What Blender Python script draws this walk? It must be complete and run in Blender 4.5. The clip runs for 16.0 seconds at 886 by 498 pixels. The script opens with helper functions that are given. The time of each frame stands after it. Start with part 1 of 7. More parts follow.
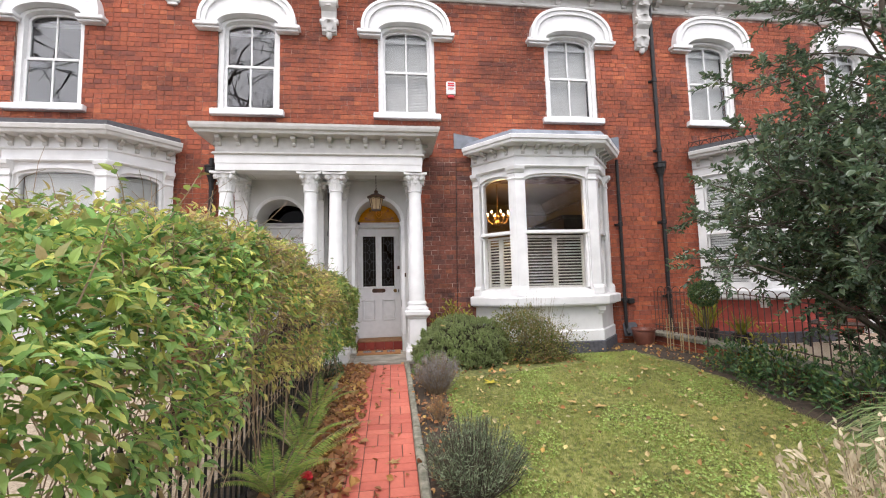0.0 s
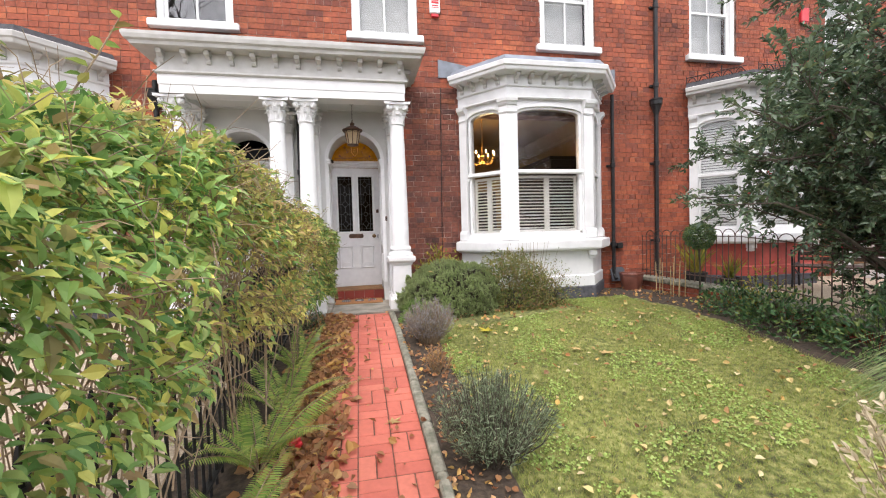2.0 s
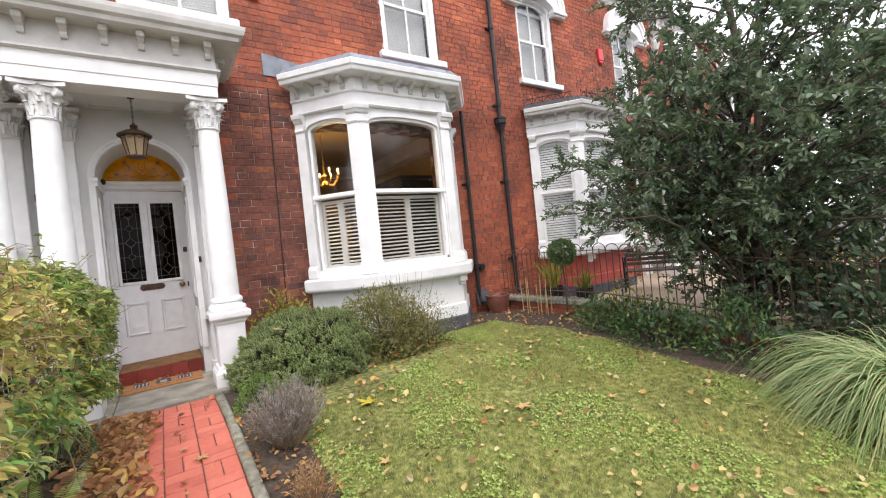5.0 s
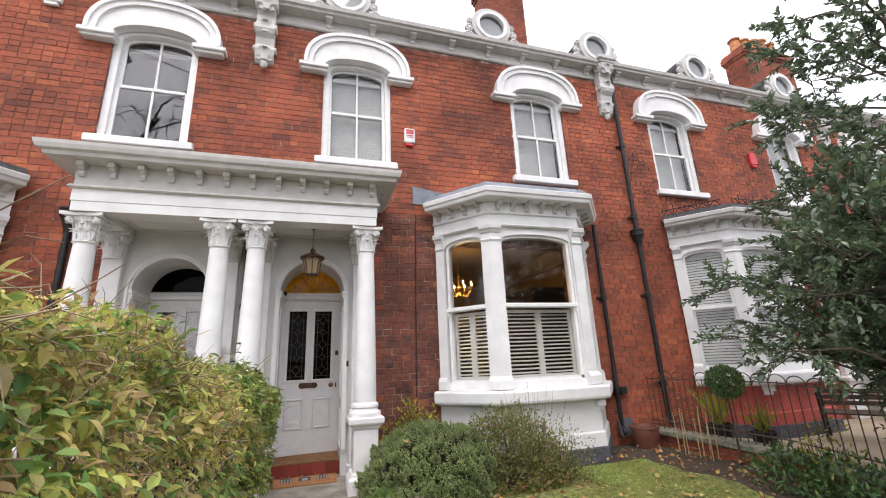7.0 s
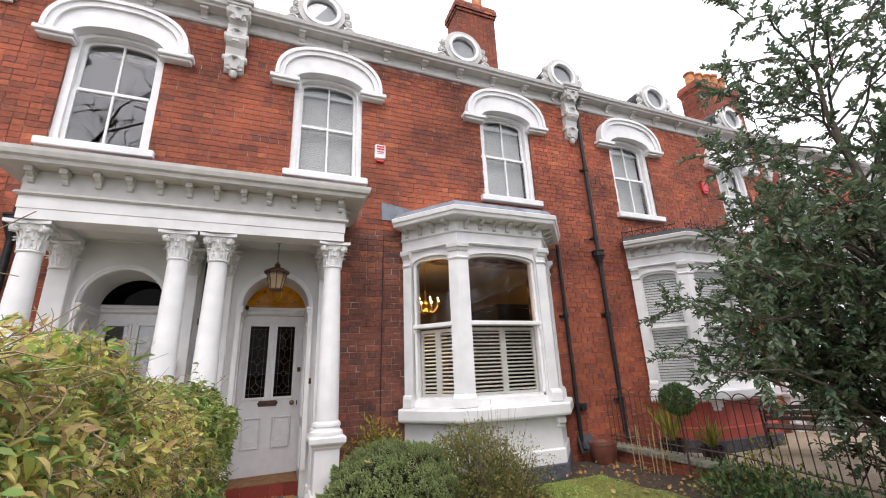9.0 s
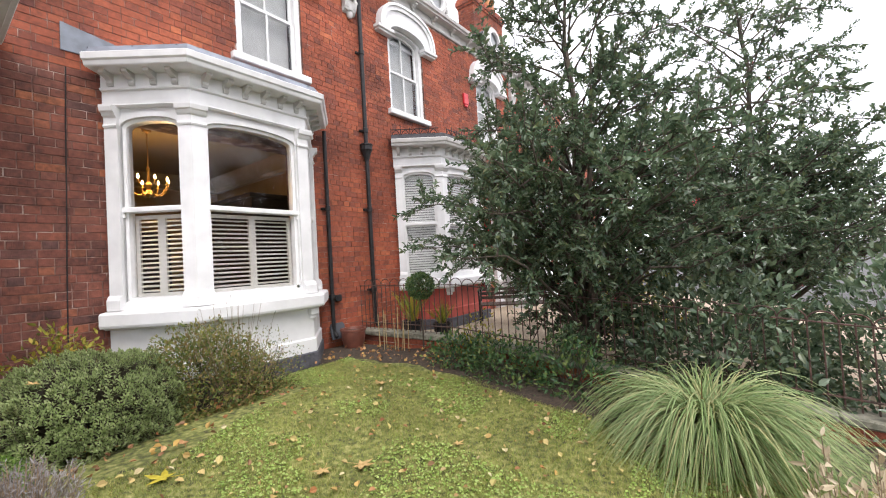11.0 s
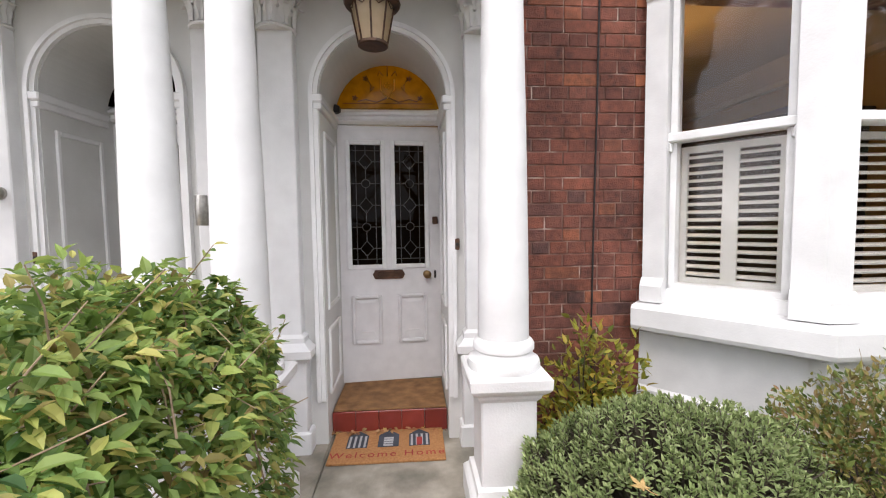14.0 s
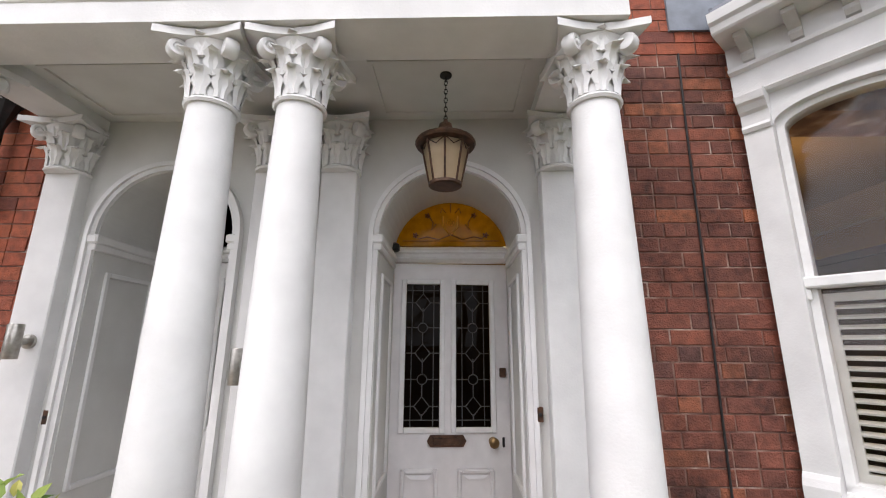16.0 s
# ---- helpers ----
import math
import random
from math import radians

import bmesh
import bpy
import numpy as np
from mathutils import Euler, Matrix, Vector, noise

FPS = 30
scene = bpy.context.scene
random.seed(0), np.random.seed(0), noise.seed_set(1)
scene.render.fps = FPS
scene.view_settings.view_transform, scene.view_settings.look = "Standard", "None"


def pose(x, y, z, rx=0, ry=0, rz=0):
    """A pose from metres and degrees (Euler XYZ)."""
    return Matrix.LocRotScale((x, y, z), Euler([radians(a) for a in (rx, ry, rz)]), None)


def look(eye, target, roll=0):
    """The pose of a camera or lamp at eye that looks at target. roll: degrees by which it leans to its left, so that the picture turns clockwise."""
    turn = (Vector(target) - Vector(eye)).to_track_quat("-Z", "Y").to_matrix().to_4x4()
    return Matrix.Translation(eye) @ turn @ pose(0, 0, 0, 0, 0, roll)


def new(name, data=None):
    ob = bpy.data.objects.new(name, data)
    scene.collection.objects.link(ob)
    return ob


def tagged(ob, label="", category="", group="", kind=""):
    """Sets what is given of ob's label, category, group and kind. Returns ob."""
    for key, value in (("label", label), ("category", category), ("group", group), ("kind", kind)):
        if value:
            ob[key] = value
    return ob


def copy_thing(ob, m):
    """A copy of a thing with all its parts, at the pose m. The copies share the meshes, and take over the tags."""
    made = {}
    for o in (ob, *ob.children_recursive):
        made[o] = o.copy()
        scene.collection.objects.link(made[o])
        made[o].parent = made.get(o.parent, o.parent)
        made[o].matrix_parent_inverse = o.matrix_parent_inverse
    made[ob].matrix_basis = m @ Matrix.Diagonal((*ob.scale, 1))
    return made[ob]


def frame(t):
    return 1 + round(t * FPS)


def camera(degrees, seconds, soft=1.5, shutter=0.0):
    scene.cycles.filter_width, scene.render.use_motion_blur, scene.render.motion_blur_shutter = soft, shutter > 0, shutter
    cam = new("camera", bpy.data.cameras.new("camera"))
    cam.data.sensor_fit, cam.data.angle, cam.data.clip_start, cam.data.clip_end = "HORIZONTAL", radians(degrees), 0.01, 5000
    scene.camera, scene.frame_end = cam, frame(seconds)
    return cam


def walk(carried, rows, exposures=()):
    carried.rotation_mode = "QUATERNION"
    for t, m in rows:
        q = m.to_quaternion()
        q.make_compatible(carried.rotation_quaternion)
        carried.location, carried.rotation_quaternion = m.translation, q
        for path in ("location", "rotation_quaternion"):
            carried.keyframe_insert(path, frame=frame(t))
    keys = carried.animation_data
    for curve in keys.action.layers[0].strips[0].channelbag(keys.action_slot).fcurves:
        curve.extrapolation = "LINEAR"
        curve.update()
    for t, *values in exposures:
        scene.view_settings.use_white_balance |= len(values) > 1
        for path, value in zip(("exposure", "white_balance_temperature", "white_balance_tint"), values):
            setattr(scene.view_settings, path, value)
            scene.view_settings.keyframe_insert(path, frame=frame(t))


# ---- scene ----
cam = camera(94.1, 16.0, 1.1)
PATH = [
    (0, (-0.07, -0.048, 1.248), (0.179, 1.929, 1.413), -1.4),
    (0.5, (-0.096, -0.021, 1.219), (0.145, 1.964, 1.286), -1.5),
    (1, (-0.197, 0.073, 1.16), (0.039, 2.058, 1.118), -1.9),
    (1.5, (-0.242, 0.264, 1.146), (0.037, 2.242, 1.054), -1.9),
    (2, (-0.248, 0.488, 1.16), (0.145, 2.448, 1.08), -1.6),
    (2.5, (-0.287, 0.694, 1.188), (0.357, 2.586, 1.129), -2.0),
    (3, (-0.321, 0.919, 1.214), (0.647, 2.664, 1.09), -1.8),
    (3.2, (-0.308, 0.992, 1.193), (0.736, 2.691, 1.035), -1.5),
    (5.3, (-0.153, 1.622, 1.3), (0.973, 3.274, 1.358), -6.8),
    (5.5, (-0.126, 1.562, 1.318), (0.86, 3.293, 1.499), -6.0),
    (6, (-0.155, 1.485, 1.384), (0.631, 3.282, 1.775), -4.3),
    (6.5, (-0.201, 1.464, 1.389), (0.436, 3.294, 1.886), -3.2),
    (7, (-0.223, 1.484, 1.375), (0.35, 3.326, 1.901), -2.5),
    (7.5, (-0.222, 1.487, 1.383), (0.334, 3.33, 1.926), -2.3),
    (8, (-0.214, 1.468, 1.382), (0.349, 3.301, 1.952), -2.2),
    (8.5, (-0.222, 1.438, 1.404), (0.393, 3.25, 1.985), -2.3),
    (9, (-0.228, 1.419, 1.418), (0.485, 3.196, 1.997), -2.4),
    (9.5, (-0.168, 1.44, 1.381), (0.8, 3.114, 1.892), -3.0),
    (9.7, (-0.123, 1.436, 1.37), (0.982, 3.04, 1.826), -3.3),
    (11.8, (0.154, 2.253, 1.29), (1.777, 3.417, 1.189), -2.3),
    (12, (0.129, 2.443, 1.281), (1.679, 3.702, 1.174), -2.7),
    (12.5, (0.069, 2.926, 1.341), (1.395, 4.414, 1.172), -3.9),
    (13, (0.085, 3.452, 1.397), (1.085, 5.177, 1.234), -3.5),
    (13.5, (-0.014, 3.988, 1.432), (0.588, 5.89, 1.285), -2.3),
    (14, (-0.11, 4.375, 1.532), (0.031, 6.366, 1.407), -0.7),
    (14.5, (-0.193, 4.67, 1.645), (-0.338, 6.664, 1.586), -0.5),
    (15, (-0.23, 4.781, 1.63), (-0.37, 6.771, 1.785), 0.3),
    (15.5, (-0.244, 4.8, 1.666), (-0.346, 6.766, 2.015), 0.4),
    (16, (-0.257, 4.782, 1.722), (-0.313, 6.728, 2.18), 0.4),
]
EXPOSURES = [(t, stops, 6500, 16) for t, stops in ((0, 0.72), (2, 0.96), (3.2, 0.99), (5.5, 0.82), (6.5, 0.56), (9.5, 0.52), (12, 1.02), (13, 1.04), (14, 0.88), (16, 0.68))]
walk(cam, [(t, look(eye, target, roll)) for t, eye, target, roll in PATH], EXPOSURES)

# ---- world, sun and exposure ----
world = bpy.data.worlds.new("overcast")
scene.world = world
world.use_nodes = True
wn, wl = world.node_tree.nodes, world.node_tree.links
sky = wn.new("ShaderNodeTexSky")
sky.sky_type, sky.sun_disc = "NISHITA", False
sky.sun_elevation, sky.sun_rotation = radians(50), radians(200)
sky.air_density, sky.dust_density, sky.ozone_density = 1.0, 4.0, 1.0
dome = wn.new("ShaderNodeMix")
dome.data_type, dome.blend_type = "RGBA", "MIX"
dome.inputs["Factor"].default_value = 0.92
scaled = wn.new("ShaderNodeMix")
scaled.data_type, scaled.blend_type = "RGBA", "MULTIPLY"
scaled.inputs["Factor"].default_value = 1.0
scaled.inputs["B"].default_value = (0.12, 0.12, 0.12, 1)
wl.new(sky.outputs["Color"], scaled.inputs["A"])
wl.new(scaled.outputs["Result"], dome.inputs["A"])
dome.inputs["B"].default_value = (0.93, 0.96, 1.0, 1)
wl.new(dome.outputs["Result"], wn["Background"].inputs["Color"])
wn["Background"].inputs["Strength"].default_value = 1.45
sun = new("sun", bpy.data.lights.new("sun", "SUN"))
sun.data.energy, sun.data.angle, sun.data.color = 1.3, radians(40), (1.0, 0.97, 0.93)
sun.matrix_world = look((-3, -7, 12), (0, 0, 0))

# ---- mesh helpers ----
def hexa(bm, p):
    """Eight corners: four below, counter-clockwise, then four above."""
    v = [bm.verts.new(c) for c in p]
    for f in ((3, 2, 1, 0), (4, 5, 6, 7), (0, 1, 5, 4), (1, 2, 6, 5), (2, 3, 7, 6), (3, 0, 4, 7)):
        bm.faces.new([v[i] for i in f])
    return v


def box(bm, x0, x1, y0, y1, z0, z1):
    return hexa(bm, [(x0, y0, z0), (x1, y0, z0), (x1, y1, z0), (x0, y1, z0), (x0, y0, z1), (x1, y0, z1), (x1, y1, z1), (x0, y1, z1)])


def soft_box(bm, x0, x1, y0, y1, z0, z1, b=0.006):
    """A box whose long edges are bevelled: bevelled section in x and y, chamfered top and bottom."""
    rings = []
    for z, s in ((z0, b), (z0 + b, 0), (z1 - b, 0), (z1, b)):
        a0, a1, c0, c1 = x0 + s, x1 - s, y0 + s, y1 - s
        rings.append([bm.verts.new(q) for q in ((a0 + b, c0, z), (a1 - b, c0, z), (a1, c0 + b, z), (a1, c1 - b, z), (a1 - b, c1, z), (a0 + b, c1, z), (a0, c1 - b, z), (a0, c0 + b, z))])
    skin(bm, rings, True)
    return rings


def skin(bm, rings, closed=True, caps=True):
    n = len(rings[0])
    for a, b in zip(rings, rings[1:]):
        for i in range(n if closed else n - 1):
            j = (i + 1) % n
            bm.faces.new((a[i], a[j], b[j], b[i]))
    if caps and closed:
        bm.faces.new(rings[0][::-1])
        bm.faces.new(rings[-1])


def lathe(bm, profile, n=24, at=(0, 0, 0), caps=True):
    """Turns (radius, height) rows about the upright through at."""
    rings = []
    for r, z in profile:
        rings.append([bm.verts.new((at[0] + r * math.cos(2 * math.pi * i / n), at[1] + r * math.sin(2 * math.pi * i / n), at[2] + z)) for i in range(n)])
    skin(bm, rings, True, caps)


def tube(bm, pts, r0, r1=None, n=6):
    """A round bar along points, tapering from r0 to r1."""
    r1 = r0 if r1 is None else r1
    pts = [Vector(p) for p in pts]
    rings = []
    for k, p in enumerate(pts):
        d = (pts[min(k + 1, len(pts) - 1)] - pts[max(k - 1, 0)]).normalized()
        s = d.cross(Vector((0, 0, 1)) if abs(d.z) < 0.9 else Vector((1, 0, 0))).normalized()
        u = d.cross(s)
        r = r0 + (r1 - r0) * k / max(1, len(pts) - 1)
        rings.append([bm.verts.new(p + (s * math.cos(2 * math.pi * i / n) + u * math.sin(2 * math.pi * i / n)) * r) for i in range(n)])
    skin(bm, rings, True)


def sweep(bm, path, profile, closed=False):
    """Runs a closed (offset, height) outline along a plan line; offsets go to the right of the way walked."""
    P = [Vector((p[0], p[1])) for p in path]
    n = len(P)
    rings = []
    for i in range(n):
        a = P[i] - P[i - 1] if (i or closed) else P[1] - P[0]
        b = P[(i + 1) % n] - P[i] if (i < n - 1 or closed) else P[i] - P[i - 1]
        na, nb = Vector((a.y, -a.x)).normalized(), Vector((b.y, -b.x)).normalized()
        m = (na + nb).normalized()
        m /= max(0.3, m.dot(na))
        rings.append([bm.verts.new((P[i].x + m.x * o, P[i].y + m.y * o, z)) for o, z in profile])
    if closed:
        rings.append(rings[0])
    skin(bm, rings, True, not closed)


def slab_poly(bm, pts, lo, hi, axis="z"):
    """Pushes a flat outline through a thickness along an axis; for y the outline is (x, z)."""
    put = {"z": lambda a, b, c: (a, b, c), "y": lambda a, b, c: (a, c, b), "x": lambda a, b, c: (c, a, b)}[axis]
    A = [bm.verts.new(put(a, b, lo)) for a, b in pts]
    B = [bm.verts.new(put(a, b, hi)) for a, b in pts]
    skin(bm, [A, B], True)


def shift(bm, m):
    bmesh.ops.transform(bm, matrix=m, verts=bm.verts[:])


def link_mesh(name, bm, material, smooth=False):
    bmesh.ops.recalc_face_normals(bm, faces=bm.faces[:])
    me = bpy.data.meshes.new(name)
    bm.to_mesh(me)
    bm.free()
    me.materials.append(material)
    if smooth:
        me.shade_smooth()
        me.set_sharp_from_angle(angle=radians(38))
    return me


def part(name, bm, material, parent, label="", smooth=False):
    ob = new(name, link_mesh(name, bm, material, smooth) if isinstance(bm, bmesh.types.BMesh) else bm)
    ob.parent = parent
    return tagged(ob, label)


def pane_part(name, bm, material, parent, m=None, label=""):
    """A sheet of glass: only the face towards the garden of what was built is kept."""
    bm.normal_update()
    bmesh.ops.delete(bm, geom=[f for f in bm.faces if f.normal.y > -0.9], context="FACES")
    if m is not None:
        shift(bm, m)
    me = bpy.data.meshes.new(name)
    bm.to_mesh(me)
    bm.free()
    me.materials.append(material)
    ob = new(name, me)
    ob.parent, ob.visible_shadow = parent, False
    return tagged(ob, label)


def thing(name, at, label, category, group="", kind=""):
    ob = new(name)
    ob.location = at
    ob.empty_display_size = 0.1
    return tagged(ob, label, category, group, kind)


def solid(name, bm, material, label, category, group="", kind="", smooth=False):
    return tagged(new(name, link_mesh(name, bm, material, smooth)), label, category, group, kind)


def raw_mesh(name, verts, faces, material, smooth=False):
    me = bpy.data.meshes.new(name)
    me.from_pydata(verts, [], faces)
    me.materials.append(material)
    if smooth:
        me.shade_smooth()
    return me


def ground_z(y):
    """The garden falls from the house to the street."""
    return 0.09 if y > 5.0 else max(0.09 - 0.095 * (5.0 - y), -0.48)


# ---- materials ----
def paint(name, colors, rough=0.6, metal=0.0, scale=8.0, bump=0.0, bump_scale=60.0, pick="", stain=0.25, stain_scale=1.3, spec=0.5, leaf=0.0, stretch=(1, 1, 1), coat=0.0):
    """A surface: colours mixed by grain, or picked piece by piece, with soft stains at a larger scale and fine relief."""
    m = bpy.data.materials.new(name)
    m.use_nodes = True
    nt = m.node_tree
    N, L = nt.nodes, nt.links
    b = N["Principled BSDF"]
    b.inputs["Roughness"].default_value, b.inputs["Metallic"].default_value = rough, metal
    b.inputs["Specular IOR Level"].default_value = spec
    b.inputs["Coat Weight"].default_value = coat
    geo = N.new("ShaderNodeNewGeometry")
    mp = N.new("ShaderNodeMapping")
    mp.inputs["Scale"].default_value = stretch
    L.new(geo.outputs["Position"], mp.inputs["Vector"])
    grain = N.new("ShaderNodeTexNoise")
    grain.inputs["Scale"].default_value, grain.inputs["Detail"].default_value = scale, 5
    L.new(mp.outputs["Vector"], grain.inputs["Vector"])
    ramp = N.new("ShaderNodeValToRGB")
    while len(ramp.color_ramp.elements) < len(colors):
        ramp.color_ramp.elements.new(0.5)
    for i, c in enumerate(colors):
        t = i / max(1, len(colors) - 1)
        ramp.color_ramp.elements[i].position = t if pick else 0.3 + 0.4 * t
        ramp.color_ramp.elements[i].color = (*c, 1)
    if pick == "island":
        L.new(geo.outputs["Random Per Island"], ramp.inputs["Fac"])
    elif pick == "object":
        info = N.new("ShaderNodeObjectInfo")
        L.new(info.outputs["Random"], ramp.inputs["Fac"])
    else:
        L.new(grain.outputs["Fac"], ramp.inputs["Fac"])
    big = N.new("ShaderNodeTexNoise")
    big.inputs["Scale"].default_value, big.inputs["Detail"].default_value = stain_scale, 4
    L.new(geo.outputs["Position"], big.inputs["Vector"])
    both = N.new("ShaderNodeMath")
    both.operation = "MULTIPLY_ADD"
    both.inputs[1].default_value = 0.6
    L.new(big.outputs["Fac"], both.inputs[0])
    fine = N.new("ShaderNodeMath")
    fine.operation = "MULTIPLY"
    fine.inputs[1].default_value = 0.4
    L.new(grain.outputs["Fac"], fine.inputs[0])
    L.new(fine.outputs[0], both.inputs[2])
    tone = N.new("ShaderNodeMapRange")
    tone.inputs["From Min"].default_value, tone.inputs["From Max"].default_value = 0.3, 0.7
    tone.inputs["To Min"].default_value, tone.inputs["To Max"].default_value = 1 - stain, 1 + stain * 0.6
    L.new(both.outputs[0], tone.inputs["Value"])
    mul = N.new("ShaderNodeMix")
    mul.data_type, mul.blend_type = "RGBA", "MULTIPLY"
    mul.inputs["Factor"].default_value = 1.0
    L.new(ramp.outputs["Color"], mul.inputs["A"])
    L.new(tone.outputs["Result"], mul.inputs["B"])
    L.new(mul.outputs["Result"], b.inputs["Base Color"])
    if bump:
        tex = N.new("ShaderNodeTexNoise")
        tex.inputs["Scale"].default_value, tex.inputs["Detail"].default_value = bump_scale, 4
        L.new(mp.outputs["Vector"], tex.inputs["Vector"])
        bp = N.new("ShaderNodeBump")
        bp.inputs["Strength"].default_value, bp.inputs["Distance"].default_value = bump, 0.01
        L.new(tex.outputs["Fac"], bp.inputs["Height"])
        L.new(bp.outputs["Normal"], b.inputs["Normal"])
    if leaf:
        tr = N.new("ShaderNodeBsdfTranslucent")
        L.new(mul.outputs["Result"], tr.inputs["Color"])
        mx = N.new("ShaderNodeMixShader")
        mx.inputs["Fac"].default_value = leaf
        L.new(b.outputs["BSDF"], mx.inputs[1])
        L.new(tr.outputs["BSDF"], mx.inputs[2])
        L.new(mx.outputs["Shader"], N["Material Output"].inputs["Surface"])
    return m


def clear_glass(name, tint=(1, 1, 1), ior=1.5):
    m = bpy.data.materials.new(name)
    m.use_nodes = True
    N, L = m.node_tree.nodes, m.node_tree.links
    N.remove(N["Principled BSDF"])
    tr, gl, mx, fr = N.new("ShaderNodeBsdfTransparent"), N.new("ShaderNodeBsdfGlossy"), N.new("ShaderNodeMixShader"), N.new("ShaderNodeFresnel")
    tr.inputs["Color"].default_value = (*tint, 1)
    gl.inputs["Roughness"].default_value = 0.0
    fr.inputs["IOR"].default_value = ior
    wob = N.new("ShaderNodeTexNoise")
    wob.inputs["Scale"].default_value = 2.5
    geo = N.new("ShaderNodeNewGeometry")
    L.new(geo.outputs["Position"], wob.inputs["Vector"])
    bp = N.new("ShaderNodeBump")
    bp.inputs["Strength"].default_value, bp.inputs["Distance"].default_value = 0.015, 0.02
    L.new(wob.outputs["Fac"], bp.inputs["Height"])
    L.new(bp.outputs["Normal"], gl.inputs["Normal"])
    L.new(fr.outputs["Fac"], mx.inputs["Fac"])
    L.new(tr.outputs["BSDF"], mx.inputs[1])
    L.new(gl.outputs["BSDF"], mx.inputs[2])
    L.new(mx.outputs["Shader"], N["Material Output"].inputs["Surface"])
    return m


def glow(name, color, strength):
    m = bpy.data.materials.new(name)
    m.use_nodes = True
    b = m.node_tree.nodes["Principled BSDF"]
    b.inputs["Base Color"].default_value = (*color, 1)
    b.inputs["Emission Color"].default_value, b.inputs["Emission Strength"].default_value = (*color, 1), strength
    return m


BRICKS = [(0.21, 0.056, 0.032), (0.30, 0.076, 0.037), (0.34, 0.086, 0.040), (0.27, 0.068, 0.034), (0.37, 0.098, 0.044), (0.17, 0.050, 0.034), (0.32, 0.080, 0.038), (0.29, 0.072, 0.035), (0.42, 0.122, 0.052)]
M_BRICK = paint("red_facing_brick", BRICKS, 0.85, scale=24, bump=0.7, bump_scale=110, pick="island", stain=0.75, stain_scale=1.1)
M_BRICK_OB = paint("brown_red_brick_single", [(0.125, 0.047, 0.033), (0.19, 0.060, 0.038), (0.155, 0.051, 0.035), (0.215, 0.068, 0.040), (0.10, 0.044, 0.036), (0.18, 0.058, 0.037), (0.14, 0.05, 0.035), (0.20, 0.064, 0.039), (0.165, 0.055, 0.036), (0.21, 0.066, 0.039), (0.15, 0.052, 0.035), (0.36, 0.12, 0.055)], 0.85, scale=24, bump=0.8, bump_scale=110, pick="object", stain=0.75, stain_scale=3.0)
M_MORTAR = paint("grey_mortar", [(0.10, 0.052, 0.042), (0.16, 0.085, 0.066), (0.27, 0.17, 0.135), (0.50, 0.41, 0.35)], 0.95, scale=7, bump=0.4, bump_scale=200)
M_WHITE = paint("white_masonry_paint", [(0.66, 0.66, 0.655), (0.74, 0.74, 0.735)], 0.55, scale=5, bump=0.12, bump_scale=90, stain=0.07)
M_WHITE_W = paint("white_gloss_wood", [(0.70, 0.70, 0.69), (0.77, 0.77, 0.765)], 0.35, scale=12, bump=0.05, bump_scale=120, stain=0.05)
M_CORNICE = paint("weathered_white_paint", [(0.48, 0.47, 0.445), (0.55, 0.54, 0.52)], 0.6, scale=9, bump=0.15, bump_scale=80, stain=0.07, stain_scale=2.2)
M_PLASTER = paint("porch_plaster", [(0.55, 0.55, 0.53), (0.62, 0.62, 0.60)], 0.6, scale=3, bump=0.08, bump_scale=70, stain=0.08)
M_DOOR = paint("pale_grey_door_paint", [(0.66, 0.65, 0.65), (0.72, 0.71, 0.71)], 0.3, scale=10, bump=0.04, bump_scale=90, stain=0.05)
M_SHUTTER = paint("cream_shutter_paint", [(0.70, 0.69, 0.65), (0.78, 0.77, 0.74)], 0.4, scale=10, stain=0.05)
M_BLIND = paint("white_blind_slat", [(0.62, 0.63, 0.62), (0.70, 0.71, 0.70)], 0.5, scale=5, stain=0.08)
M_LEAD = paint("weathered_lead", [(0.13, 0.145, 0.17), (0.21, 0.235, 0.27)], 0.6, metal=0.0, scale=6, bump=0.15, bump_scale=30)
M_FELT = paint("black_roofing_felt", [(0.025, 0.025, 0.028), (0.05, 0.05, 0.055)], 0.8, scale=20, bump=0.3, bump_scale=120)
M_SLATE = paint("roof_slate", [(0.06, 0.065, 0.075), (0.11, 0.115, 0.13)], 0.6, scale=6, pick="island", bump=0.2)
M_IRON = paint("black_painted_iron", [(0.010, 0.010, 0.011), (0.024, 0.024, 0.024)], 0.5, spec=0.3, scale=20, bump=0.15, bump_scale=80)
M_RUST = paint("rusty_dark_iron", [(0.05, 0.032, 0.026), (0.14, 0.075, 0.055)], 0.7, scale=30, bump=0.3)
M_STONE = paint("worn_york_stone", [(0.20, 0.185, 0.15), (0.34, 0.31, 0.26)], 0.8, scale=6, bump=0.3, bump_scale=70, stain=0.3, stain_scale=3)
M_KERB = paint("mossy_kerb_stone", [(0.14, 0.14, 0.10), (0.30, 0.28, 0.22)], 0.9, scale=18, bump=0.5, bump_scale=60, stain=0.35, stain_scale=5)
M_TILE = paint("dark_red_quarry_tile", [(0.16, 0.025, 0.02), (0.24, 0.04, 0.028)], 0.25, scale=12, pick="object", stain=0.2, stain_scale=8)
M_BRONZE = paint("brown_threshold_mat", [(0.16, 0.075, 0.028), (0.27, 0.14, 0.055)], 0.9, scale=14, bump=0.3, bump_scale=200)
